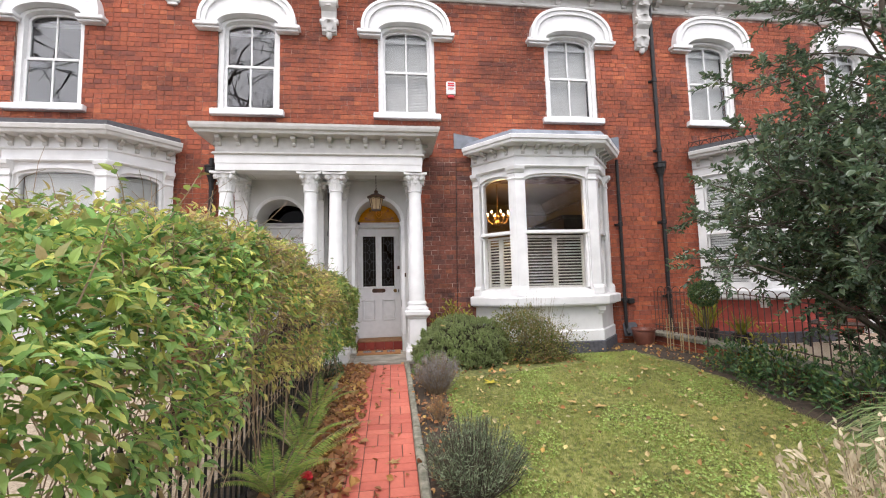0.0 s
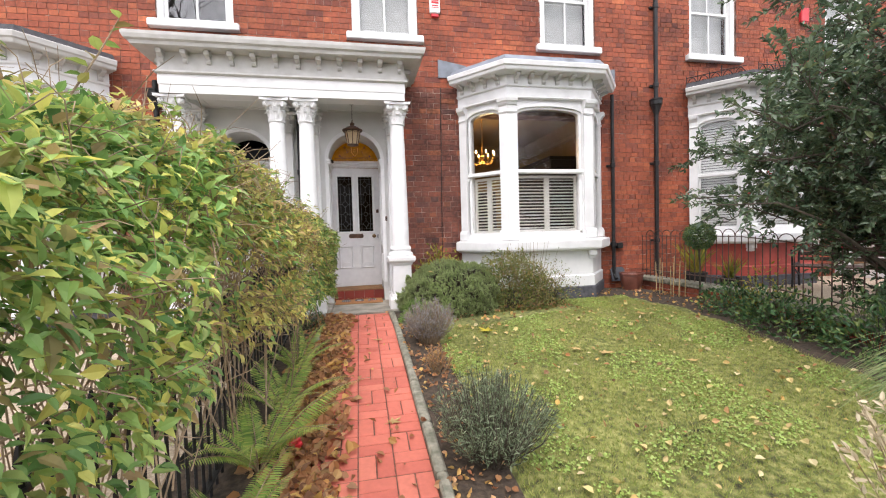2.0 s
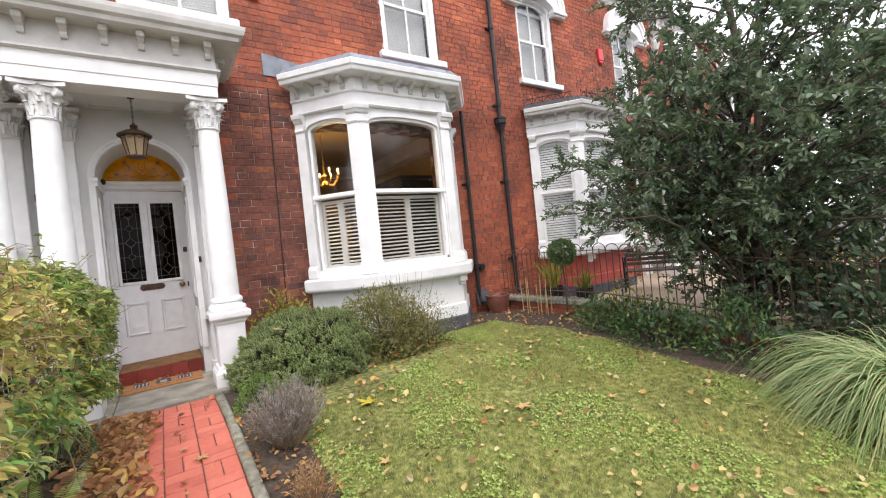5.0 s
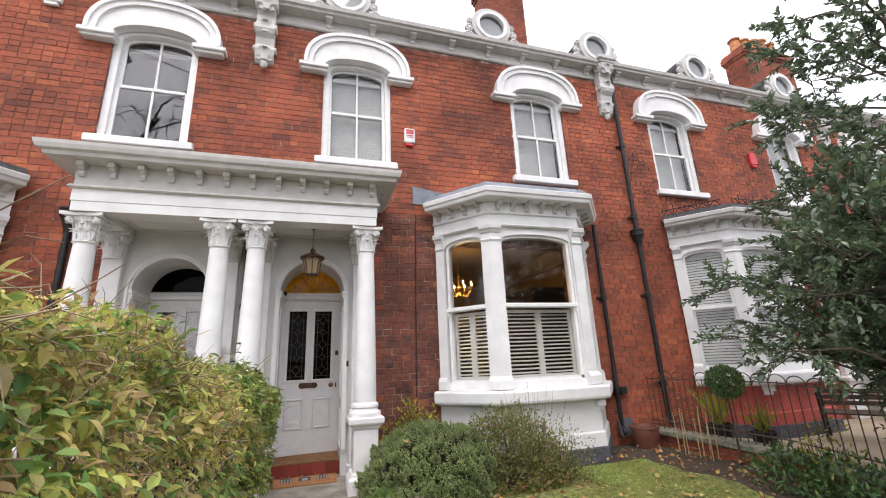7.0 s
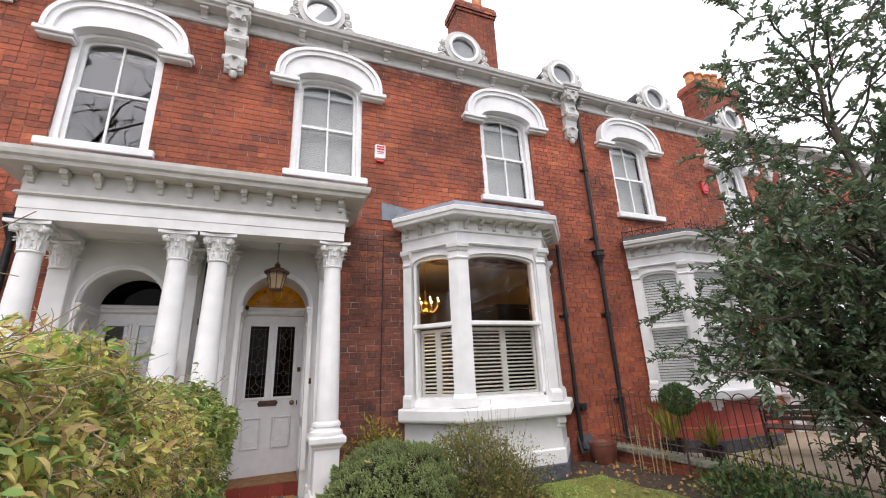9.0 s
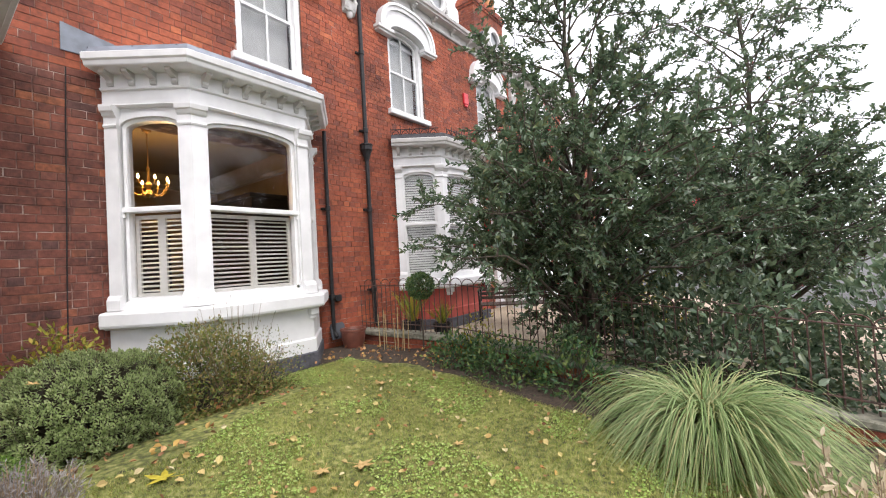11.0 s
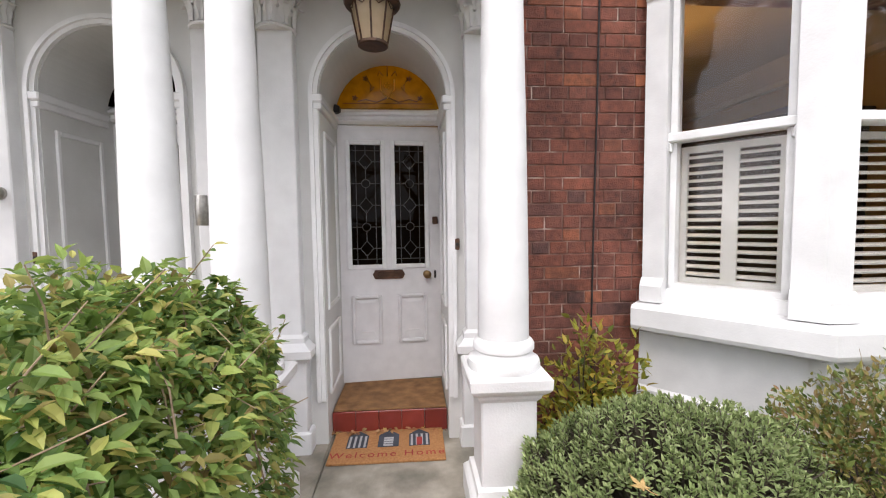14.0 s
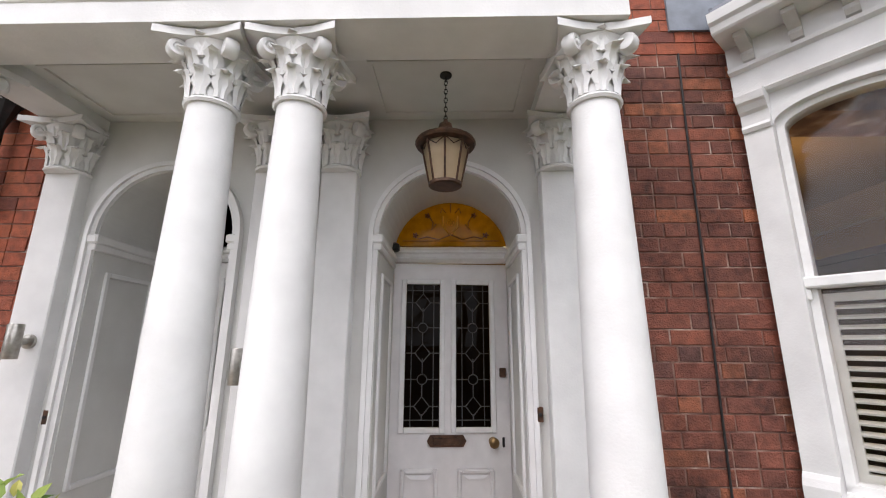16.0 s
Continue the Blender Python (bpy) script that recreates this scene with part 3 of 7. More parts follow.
def sash_window(blind):
    t = thing("window_%d" % (1 if blind else 2), (0, WALL_Y, 4.20), "white timber sash window with %s" % ("a lowered pale slatted blind" if blind else "dark reflecting panes"), "window", kind="structure")
    arch = super_arc(0.50, 0.19, 2.2, 20, 1.46)
    inner = super_arc(0.415, 0.15, 2.2, 20, 1.46)
    bm = bmesh.new()
    arch_band(bm, [(-0.5, 0.0)] + arch + [(0.5, 0.0)], [(-0.425, 0.0)] + inner + [(0.425, 0.0)], 0.03, 0.16)
    hexa(bm, [(-0.5, 0.16, 1.40), (0.5, 0.16, 1.40), (0.5, 0.17, 1.40), (-0.5, 0.17, 1.40), (-0.5, 0.16, 1.46), (0.5, 0.16, 1.46), (0.5, 0.17, 1.46), (-0.5, 0.17, 1.46)])
    part("window_frame", bm, M_WHITE_W, t)
    bm = bmesh.new()
    box(bm, -0.5, -0.40, 0.161, 0.20, 1.46, 1.73)
    box(bm, 0.40, 0.5, 0.161, 0.20, 1.46, 1.73)
    box(bm, -0.40, 0.40, 0.161, 0.20, 1.66, 1.73)
    part("head_board", bm, M_WHITE_W, t)
    bm = bmesh.new()
    soft_box(bm, -0.585, 0.585, -0.10, 0.16, -0.10, 0.005, 0.012)
    part("window_sill", bm, M_WHITE, t)
    for nm, y, z0, z1 in (("lower_sash", 0.075, 0.005, 0.83), ("upper_sash", 0.115, 0.79, 1.62)):
        bm = bmesh.new()
        soft_box(bm, -0.425, -0.375, y, y + 0.04, z0, z1 - 0.04, 0.005)
        soft_box(bm, 0.375, 0.425, y, y + 0.04, z0, z1 - 0.04, 0.005)
        soft_box(bm, -0.375, 0.375, y, y + 0.04, z0, z0 + (0.09 if z0 < 0.1 else 0.045), 0.005)
        if z0 < 0.1:
            soft_box(bm, -0.375, 0.375, y, y + 0.04, z1 - 0.045, z1, 0.005)
        else:
            top = super_arc(0.425, 0.15, 2.2, 20, 1.455)
            low = super_arc(0.375, 0.11, 2.2, 20, 1.455)
            arch_band(bm, top, low, y, y + 0.04)
        soft_box(bm, -0.014, 0.014, y + 0.004, y + 0.036, z0 + 0.02, z1 - 0.03, 0.004)
        s = part(nm, bm, M_WHITE_W, t)
        for a in (-0.395, 0.0):
            bm = bmesh.new()
            box(bm, a, a + 0.395, y + 0.018, y + 0.022, z0 + 0.03, z1 - 0.02)
            pane_part("pane", bm, M_GLASS if blind else M_SKYGLASS, s)
    if blind:
        bm = bmesh.new()
        hexa(bm, [(-0.40, -0.016, -0.002), (0.40, -0.016, -0.002), (0.40, 0.016, -0.002), (-0.40, 0.016, -0.002), (-0.40, -0.016, 0.001), (0.40, -0.016, 0.001), (0.40, 0.016, 0.001), (-0.40, 0.016, 0.001)])
        me = link_mesh("slat", bm, M_BLIND)
        bm = bmesh.new()
        soft_box(bm, -0.40, 0.40, 0.20, 0.235, 1.60, 1.64, 0.004)
        b = part("blind", bm, M_BLIND, t)
        z = 0.03
        while z < 1.60:
            s = new("slat", me)
            s.parent, s.location, s.rotation_euler = b, (0, 0.215, z), (radians(78), 0, 0)
            z += 0.029
    return t


wb, wd = sash_window(True), sash_window(False)
wb.location.x, wd.location.x = WINDOWS[2], WINDOWS[1]
for c in WINDOWS[3:]:
    copy_thing(wb, pose(c, WALL_Y, 4.20))
copy_thing(wd, pose(WINDOWS[0], WALL_Y, 4.20))

# ---- canted bay windows ----
BAY = [(-1.20, 6.985), (-0.65, 6.33), (0.65, 6.33), (1.20, 6.985)]


def facet_matrix(p, q):
    d = (Vector(q) - Vector(p)).normalized()
    return Matrix(((d.x, -d.y, 0, p[0]), (d.y, d.x, 0, p[1]), (0, 0, 1, 0), (0, 0, 0, 1))), (Vector(q) - Vector(p)).length


def bay_window(cx, style):
    words = {"shutter": "white canted bay window with louvred shutters and lead roof", "blind": "white canted bay window with closed slatted blinds", "pale": "white canted bay window with pale blinds and felt roof"}[style]
    t = thing("bay_window", (cx, 0, 0), words, "bay window")
    bm = bmesh.new()
    sweep(bm, BAY, [(-0.15, -0.05), (0.10, -0.05), (0.10, 0.27), (0.085, 0.285), (-0.15, 0.285)])
    part("plinth", bm, paint_dark, t, "dark blue-grey brick plinth")
    bm = bmesh.new()
    sweep(bm, BAY, [(-0.15, 0.285), (0.08, 0.285), (0.08, 0.44), (0.055, 0.46), (0.055, 0.84), (-0.15, 0.84)])
    part("base_wall", bm, M_REDPAINT if style == "blind" else M_WHITE, t)
    bm = bmesh.new()
    sweep(bm, BAY, [(-0.15, 0.83), (0.12, 0.83), (0.15, 0.85), (0.19, 0.855), (0.20, 0.88), (0.20, 0.985), (0.18, 1.005), (0.03, 1.02), (-0.15, 1.02)])
    part("ledge", bm, M_WHITE, t)
    bm = bmesh.new()
    sweep(bm, BAY, [(-0.12, 1.02), (0.035, 1.02), (0.03, 1.10), (-0.12, 1.10)])
    part("window_sill", bm, M_WHITE, t)
    # small corbels under the ledge
    for k in (1, 2):
        p = BAY[k]
        s = -1 if k == 1 else 1
        bm = bmesh.new()
        soft_box(bm, p[0] - 0.06, p[0] + 0.06, p[1] - 0.135, p[1] - 0.02, 0.75, 0.832, 0.01)
        soft_box(bm, p[0] - 0.05, p[0] + 0.05, p[1] - 0.10, p[1] - 0.02, 0.70, 0.75, 0.01)
        part("ledge_corbel", bm, M_WHITE, t)
    # pilasters wrapped round the corners and against the wall
    A, B, C, D = [Vector(p) for p in BAY]
    ab, bc, cd = (B - A).normalized(), (C - B).normalized(), (D - C).normalized()
    for path in ([A + ab * 0.02, A + ab * 0.15], [B - ab * 0.10, B, B + bc * 0.11], [C - bc * 0.11, C, C + cd * 0.10], [D - cd * 0.15, D - cd * 0.02]):
        bm = bmesh.new()
        sweep(bm, path, [(-0.06, 1.02), (0.12, 1.02), (0.12, 1.12), (0.105, 1.15), (0.085, 1.17), (-0.06, 1.17)])
        pl = part("pilaster", bm, M_WHITE, t)
        bm = bmesh.new()
        sweep(bm, path, [(-0.06, 1.17), (0.075, 1.17), (0.075, 2.90), (-0.06, 2.90)])
        part("shaft", bm, M_WHITE, pl)
        bm = bmesh.new()
        sweep(bm, path, [(-0.06, 2.88), (0.085, 2.88), (0.095, 2.90), (0.085, 2.92), (0.08, 2.92), (0.08, 2.985), (0.10, 3.0), (0.115, 3.03), (0.135, 3.04), (0.145, 3.08), (0.145, 3.10), (-0.06, 3.10)])
        part("capital", bm, M_WHITE, pl)
    bm = bmesh.new()
    sweep(bm, BAY, [(-0.10, 3.095), (0.07, 3.095), (0.085, 3.11), (0.07, 3.125), (0.06, 3.13), (0.06, 3.26), (0.09, 3.27), (0.095, 3.29), (0.075, 3.30), (0.075, 3.43), (-0.10, 3.43)])
    part("frieze", bm, M_WHITE, t)
    bm = bmesh.new()
    sweep(bm, BAY, [(-0.10, 3.43), (0.27, 3.43), (0.28, 3.44), (0.29, 3.475), (0.31, 3.49), (0.32, 3.545), (0.30, 3.56), (-0.10, 3.56)])
    part("gutter", bm, M_CORNICE if style != "shutter" else M_WHITE, t)
    bm = bmesh.new()
    roof_mat = M_LEAD if style == "shutter" else M_FELT
    sweep(bm, BAY, [(-0.10, 3.56), (0.275, 3.562), (0.20, 3.66), (0.16, 3.675), (-0.10, 3.70)])
    slab_poly(bm, [(-1.15, 6.97), (-0.62, 6.40), (0.62, 6.40), (1.15, 6.97)], 3.565, 3.70)
    rf = part("bay_roof", bm, roof_mat, t, "grey lead roof" if style == "shutter" else "black felt roof")
    if style == "shutter":
        bm = bmesh.new()
        for sx in (-1, 1):
            hexa(bm, [(sx * 1.55, 6.955, 3.60), (sx * 1.10, 6.955, 3.60), (sx * 1.10, 6.983, 3.60), (sx * 1.55, 6.983, 3.60), (sx * 1.55, 6.955, 3.88), (sx * 1.10, 6.955, 3.80), (sx * 1.10, 6.983, 3.80), (sx * 1.55, 6.983, 3.88)])
        part("flashing", bm, M_LEAD, rf)
        bm = bmesh.new()
        for p, q in zip(BAY, BAY[1:]):
            m, ln = facet_matrix(p, q)
            for u in (0.0, 0.5, 1.0):
                a = m @ Vector((ln * u, -0.22, 3.64))
                b = m @ Vector((ln * u, 0.05, 3.695))
                tube(bm, [a, b], 0.012)
        part("lead_roll", bm, M_LEAD, rf)
    # brackets under the gutter
    for p, q in zip(BAY, BAY[1:]):
        m, ln = facet_matrix(p, q)
        n = max(3, round(ln / 0.21))
        for i in range(n):
            u = ln * (i + 0.5) / n
            bm = bmesh.new()
            slab_poly(bm, [(-0.06, 3.30), (-0.095, 3.305), (-0.11, 3.33), (-0.10, 3.36), (-0.15, 3.375), (-0.21, 3.40), (-0.21, 3.43), (-0.06, 3.43)], u - 0.028, u + 0.028, "x")
            shift(bm, m)
            part("bracket", bm, M_CORNICE, t)
    # windows
    for k, (p, q) in enumerate(zip(BAY, BAY[1:])):
        m, ln = facet_matrix(p, q)
        a, b = (0.13, ln - 0.09) if k == 0 else ((0.10, ln - 0.10) if k == 1 else (0.09, ln - 0.13))
        w = b - a
        bm = bmesh.new()
        c = (a + b) / 2
        low = [(c + x, z) for x, z in super_arc(w / 2, 0.12, 2.1, 20, 2.90)]
        arch_band(bm, [(x, 3.10) for x, z in low], low, -0.02, 0.05)
        shift(bm, m)
        part("arch_head", bm, M_WHITE, t)
        bm = bmesh.new()
        out = [(c + x, z) for x, z in super_arc(w / 2 + 0.025, 0.145, 2.1, 20, 2.90)]
        arch_band(bm, [(a - 0.02, 1.10)] + out + [(b + 0.02, 1.10)], [(a + 0.02, 1.10)] + [(c + x, z) for x, z in super_arc(w / 2 - 0.02, 0.10, 2.1, 20, 2.90)] + [(b - 0.02, 1.10)], -0.04, 0.0)
        shift(bm, m)
        part("arch_moulding", bm, M_WHITE, t)
        bm = bmesh.new()
        inner = [(c + x, z) for x, z in super_arc(w / 2 - 0.055, 0.085, 2.1, 20, 2.88)]
        arch_band(bm, [(a, 1.10)] + [(c + x, z) for x, z in super_arc(w / 2, 0.12, 2.1, 20, 2.90)] + [(b, 1.10)], [(a + 0.055, 1.10)] + inner + [(b - 0.055, 1.10)], 0.0, 0.09)
        box(bm, a, b, 0.0, 0.09, 1.10, 1.135)
        shift(bm, m)
        fr = part("window_frame", bm, M_WHITE_W, t)
        bm = bmesh.new()
        soft_box(bm, a + 0.005, b - 0.005, -0.045, 0.07, 2.01, 2.065, 0.008)
        soft_box(bm, a + 0.005, a + 0.035, -0.035, 0.05, 1.95, 2.01, 0.008)
        soft_box(bm, b - 0.035, b - 0.005, -0.035, 0.05, 1.95, 2.01, 0.008)
        shift(bm, m)
        part("meeting_rail", bm, M_WHITE_W, fr)
        for z0, z1, y in ((1.13, 2.02, 0.06), (2.05, 2.97, 0.04)):
            bm = bmesh.new()
            if z0 < 2:
                box(bm, a + 0.04, b - 0.04, y, y + 0.004, z0, z1)
            else:
                arch_band(bm, [(c + x, z) for x, z in super_arc(w / 2 - 0.045, 0.095, 2.1, 16, 2.88)], [(c + x, 2.05) for x, z in super_arc(w / 2 - 0.045, 0.095, 2.1, 16, 2.88)], y, y + 0.004)
            pane_part("pane", bm, M_PANE, fr, m)
        if style == "shutter":
            half = w / 2 - 0.05
            for s in (0, 1):
                u0 = a + 0.05 + s * half
                bm = bmesh.new()
                box(bm, u0, u0 + 0.04, 0.10, 0.13, 1.11, 1.99)
                box(bm, u0 + half - 0.04, u0 + half, 0.10, 0.13, 1.11, 1.99)
                box(bm, u0 + 0.04, u0 + half - 0.04, 0.10, 0.13, 1.11, 1.17)
                box(bm, u0 + 0.04, u0 + half - 0.04, 0.10, 0.13, 1.95, 1.99)
                shift(bm, m)
                sh = part("shutter", bm, M_SHUTTER, t, "cream louvred shutter")
                bm = bmesh.new()
                hexa(bm, [(0, -0.019, -0.005), (half - 0.08, -0.019, -0.005), (half - 0.08, 0.019, -0.003), (0, 0.019, -0.003), (0, -0.019, 0.005), (half - 0.08, -0.019, 0.005), (half - 0.08, 0.019, 0.003), (0, 0.019, 0.003)])
                me = link_mesh("louvre", bm, M_SHUTTER)
                for i in range(16):
                    o = new("louvre", me)
                    o.parent = sh
                    o.matrix_basis = m @ pose(u0 + 0.04, 0.115, 1.195 + i * 0.0485, 24, 0, 0)
        else:
            bm = bmesh.new()
            hexa(bm, [(0, -0.012, -0.004), (w - 0.1, -0.012, -0.004), (w - 0.1, 0.012, 0.003), (0, 0.012, 0.003), (0, -0.012, -0.001), (w - 0.1, -0.012, -0.001), (w - 0.1, 0.012, 0.006), (0, 0.012, 0.006)])
            me = link_mesh("slat", bm, M_BLIND)
            bm = bmesh.new()
            soft_box(bm, a + 0.05, b - 0.05, 0.10, 0.14, 2.90, 2.96, 0.004)
            shift(bm, m)
            bl = part("blind", bm, M_BLIND, t)
            pitch = 0.046 if style == "blind" else 0.030
            z = 1.13
            while z < 2.90:
                o = new("slat", me)
                o.parent = bl
                o.matrix_basis = m @ pose(a + 0.05, 0.12, z, 58 if style == "blind" else 80, 0, 0) @ Matrix.Diagonal((1, 1.6 if style == "blind" else 1.4, 1, 1))
                z += pitch
    if style == "blind":
        bm = bmesh.new()
        for p, q in zip(BAY, BAY[1:]):
            m, ln = facet_matrix(p, q)
            n = round(ln / 0.16)
            for i in range(n):
                u0, u1 = ln * i / n, ln * (i + 1) / n
                for q0, q1 in (((u0, 3.57), (u0, 3.78)),):
                    tube(bm, [m @ Vector((q0[0], -0.2, q0[1])), m @ Vector((q1[0], -0.2, q1[1] + 0.06 * (i % 2)))], 0.007, n=5)
                arc = [m @ Vector((u0 + (u1 - u0) * k / 6, -0.2, 3.62 + 0.12 * math.sin(math.pi * k / 6))) for k in range(7)]
                tube(bm, arc, 0.007, n=5)
                tube(bm, [m @ Vector((u0 + (u1 - u0) * (0.5 + 0.22 * math.cos(k * 1.05)), -0.2, 3.64 + 0.035 * math.sin(k * 1.05))) for k in range(7)], 0.006, n=5)
            tube(bm, [m @ Vector((0, -0.2, 3.75)), m @ Vector((ln, -0.2, 3.75))], 0.008, n=5)
            tube(bm, [m @ Vector((0, -0.2, 3.59)), m @ Vector((ln, -0.2, 3.59))], 0.008, n=5)
        part("iron_cresting", bm, M_IRON, t, "black iron cresting")
    return t


paint_dark = paint("blue_grey_plinth_brick", [(0.05, 0.05, 0.06), (0.10, 0.10, 0.115)], 0.8, scale=20, bump=0.4)
bay_window(BAYS[1], "shutter")
bay_window(BAYS[0], "pale")
bay_right = bay_window(BAYS[2], "blind")
copy_thing(bay_right, pose(BAYS[3], 0, 0))

# ---- front room seen through the bay ----
bm = bmesh.new()
box(bm, 0.95, 4.45, 7.29, 11.4, 3.40, 3.50)
room_ceiling = solid("ceiling_front_room", bm, M_CEIL, "cream plaster ceiling of the front room", "ceiling", kind="structure")
bm = bmesh.new()
box(bm, 0.95, 1.05, 7.29, 11.4, 0.26, 3.40)
box(bm, 4.40, 4.50, 7.29, 11.4, 0.26, 3.40)
box(bm, 1.05, 4.40, 11.3, 11.4, 0.26, 3.40)
solid("wall_front_room", bm, M_ROOM, "ochre painted walls of the front room", "wall", kind="structure")
bm = bmesh.new()
sweep(bm, [(1.05, 7.30), (1.05, 11.3), (4.40, 11.3), (4.40, 7.30)], [(0.0, 3.12), (0.05, 3.14), (0.06, 3.20), (0.14, 3.26), (0.20, 3.36), (0.24, 3.40), (0.0, 3.40)])
solid("cornice_front_room", bm, M_CEIL, "deep moulded plaster cornice", "cornice", kind="structure", smooth=True)
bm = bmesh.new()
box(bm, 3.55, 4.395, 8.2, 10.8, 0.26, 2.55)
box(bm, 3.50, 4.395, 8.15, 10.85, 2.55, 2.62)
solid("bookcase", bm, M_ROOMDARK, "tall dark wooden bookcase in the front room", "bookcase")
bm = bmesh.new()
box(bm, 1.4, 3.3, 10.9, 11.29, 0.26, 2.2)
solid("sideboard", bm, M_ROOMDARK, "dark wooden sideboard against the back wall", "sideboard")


def chandelier(x, y, z):
    t = thing("chandelier", (x, y, z), "gilded branched chandelier with lit candle bulbs", "chandelier")
    bm = bmesh.new()
    lathe(bm, [(0.0, -0.17), (0.02, -0.15), (0.035, -0.11), (0.015, -0.06), (0.03, -0.02), (0.045, 0.02), (0.02, 0.07), (0.012, 0.20), (0.022, 0.24), (0.008, 0.28), (0.006, 0.72), (0.05, 0.74), (0.07, 0.80), (0.0, 0.82)], 12)
    part("stem", bm, M_GILT, t, smooth=True)
    for i in range(8):
        a = i * math.pi / 4
        pts = []
        for k in range(9):
            u = k / 8
            r = 0.02 + 0.22 * u
            pts.append((r * math.cos(a), r * math.sin(a), -0.06 - 0.10 * math.sin(math.pi * u) + 0.06 * u))
        bm = bmesh.new()
        tube(bm, pts, 0.009, 0.007, 6)
        arm = part("arm", bm, M_GILT, t)
        bm = bmesh.new()
        lathe(bm, [(0.004, 0.0), (0.03, 0.008), (0.032, 0.014), (0.012, 0.018), (0.011, 0.06), (0.0, 0.06)], 10, pts[-1])
        part("candle_cup", bm, M_GILT, arm)
        bm = bmesh.new()
        lathe(bm, [(0.008, 0.0), (0.016, 0.02), (0.013, 0.04), (0.003, 0.062)], 10, (pts[-1][0], pts[-1][1], pts[-1][2] + 0.06))
        part("bulb", bm, M_BULB, arm, "glowing candle bulb", smooth=True)
    return t


M_GILT = paint("gilt_metal", [(0.45, 0.26, 0.06), (0.6, 0.36, 0.10)], 0.3, metal=0.8)
chandelier(2.14, 8.25, 2.58)
lamp = new("chandelier_light", bpy.data.lights.new("chandelier_light", "POINT"))
lamp.data.energy, lamp.data.color, lamp.data.shadow_soft_size = 16, (1.0, 0.66, 0.30), 0.2
lamp.location = (2.14, 8.25, 2.66)

# ---- porches ----
def capital_parts(parent, cx, cy, z, r, h=0.27):
    bm = bmesh.new()
    lathe(bm, [(r + 0.012, -0.02), (r + 0.018, -0.01), (r + 0.012, 0.0), (r - 0.002, 0.005), (r, 0.06), (r + 0.012, 0.15), (r + 0.04, h - 0.05), (r + 0.05, h - 0.035)], 24, (cx, cy, z))
    bell = part("capital", bm, M_WHITE, parent, "carved leafy white capital", smooth=True)
    for me, zz, rr, n, off in ((LEAF_LOW, 0.005, r + 0.004, 8, 0), (LEAF_HIGH, 0.09, r + 0.012, 8, 22.5)):
        for i in range(n):
            o = new("leaf", me)
            o.parent = bell
            o.matrix_basis = Matrix.Translation((cx, cy, z + zz)) @ Matrix.Rotation(radians(off + i * 360 / n), 4, "Z") @ Matrix.Translation((0, -rr, 0))
    for i in range(4):
        o = new("volute", VOLUTE)
        o.parent = bell
        o.matrix_basis = Matrix.Translation((cx, cy, z + h - 0.068)) @ Matrix.Rotation(radians(45 + 90 * i), 4, "Z") @ Matrix.Translation((0, -(r + 0.062), 0)) @ Matrix.Rotation(radians(90), 4, "Y")
    for i in range(4):
        o = new("fleuron", LEAF_HIGH)
        o.parent = bell
        o.matrix_basis = Matrix.Translation((cx, cy, z + h - 0.105)) @ Matrix.Rotation(radians(90 * i), 4, "Z") @ Matrix.Translation((0, -(r + 0.028), 0)) @ Matrix.Diagonal((0.9, 0.7, 0.85, 1))
    bm = bmesh.new()
    e = r + 0.085
    outline = []
    for i in range(4):
        a = radians(90 * i)
        for x, y in ((-e, -e), (-e * 0.45, -e * 0.86), (0, -e * 0.80), (e * 0.45, -e * 0.86)):
            outline.append((cx + x * math.cos(a) - y * math.sin(a), cy + x * math.sin(a) + y * math.cos(a)))
    slab_poly(bm, outline, z + h - 0.032, z + h)
    part("abacus", bm, M_WHITE, bell)


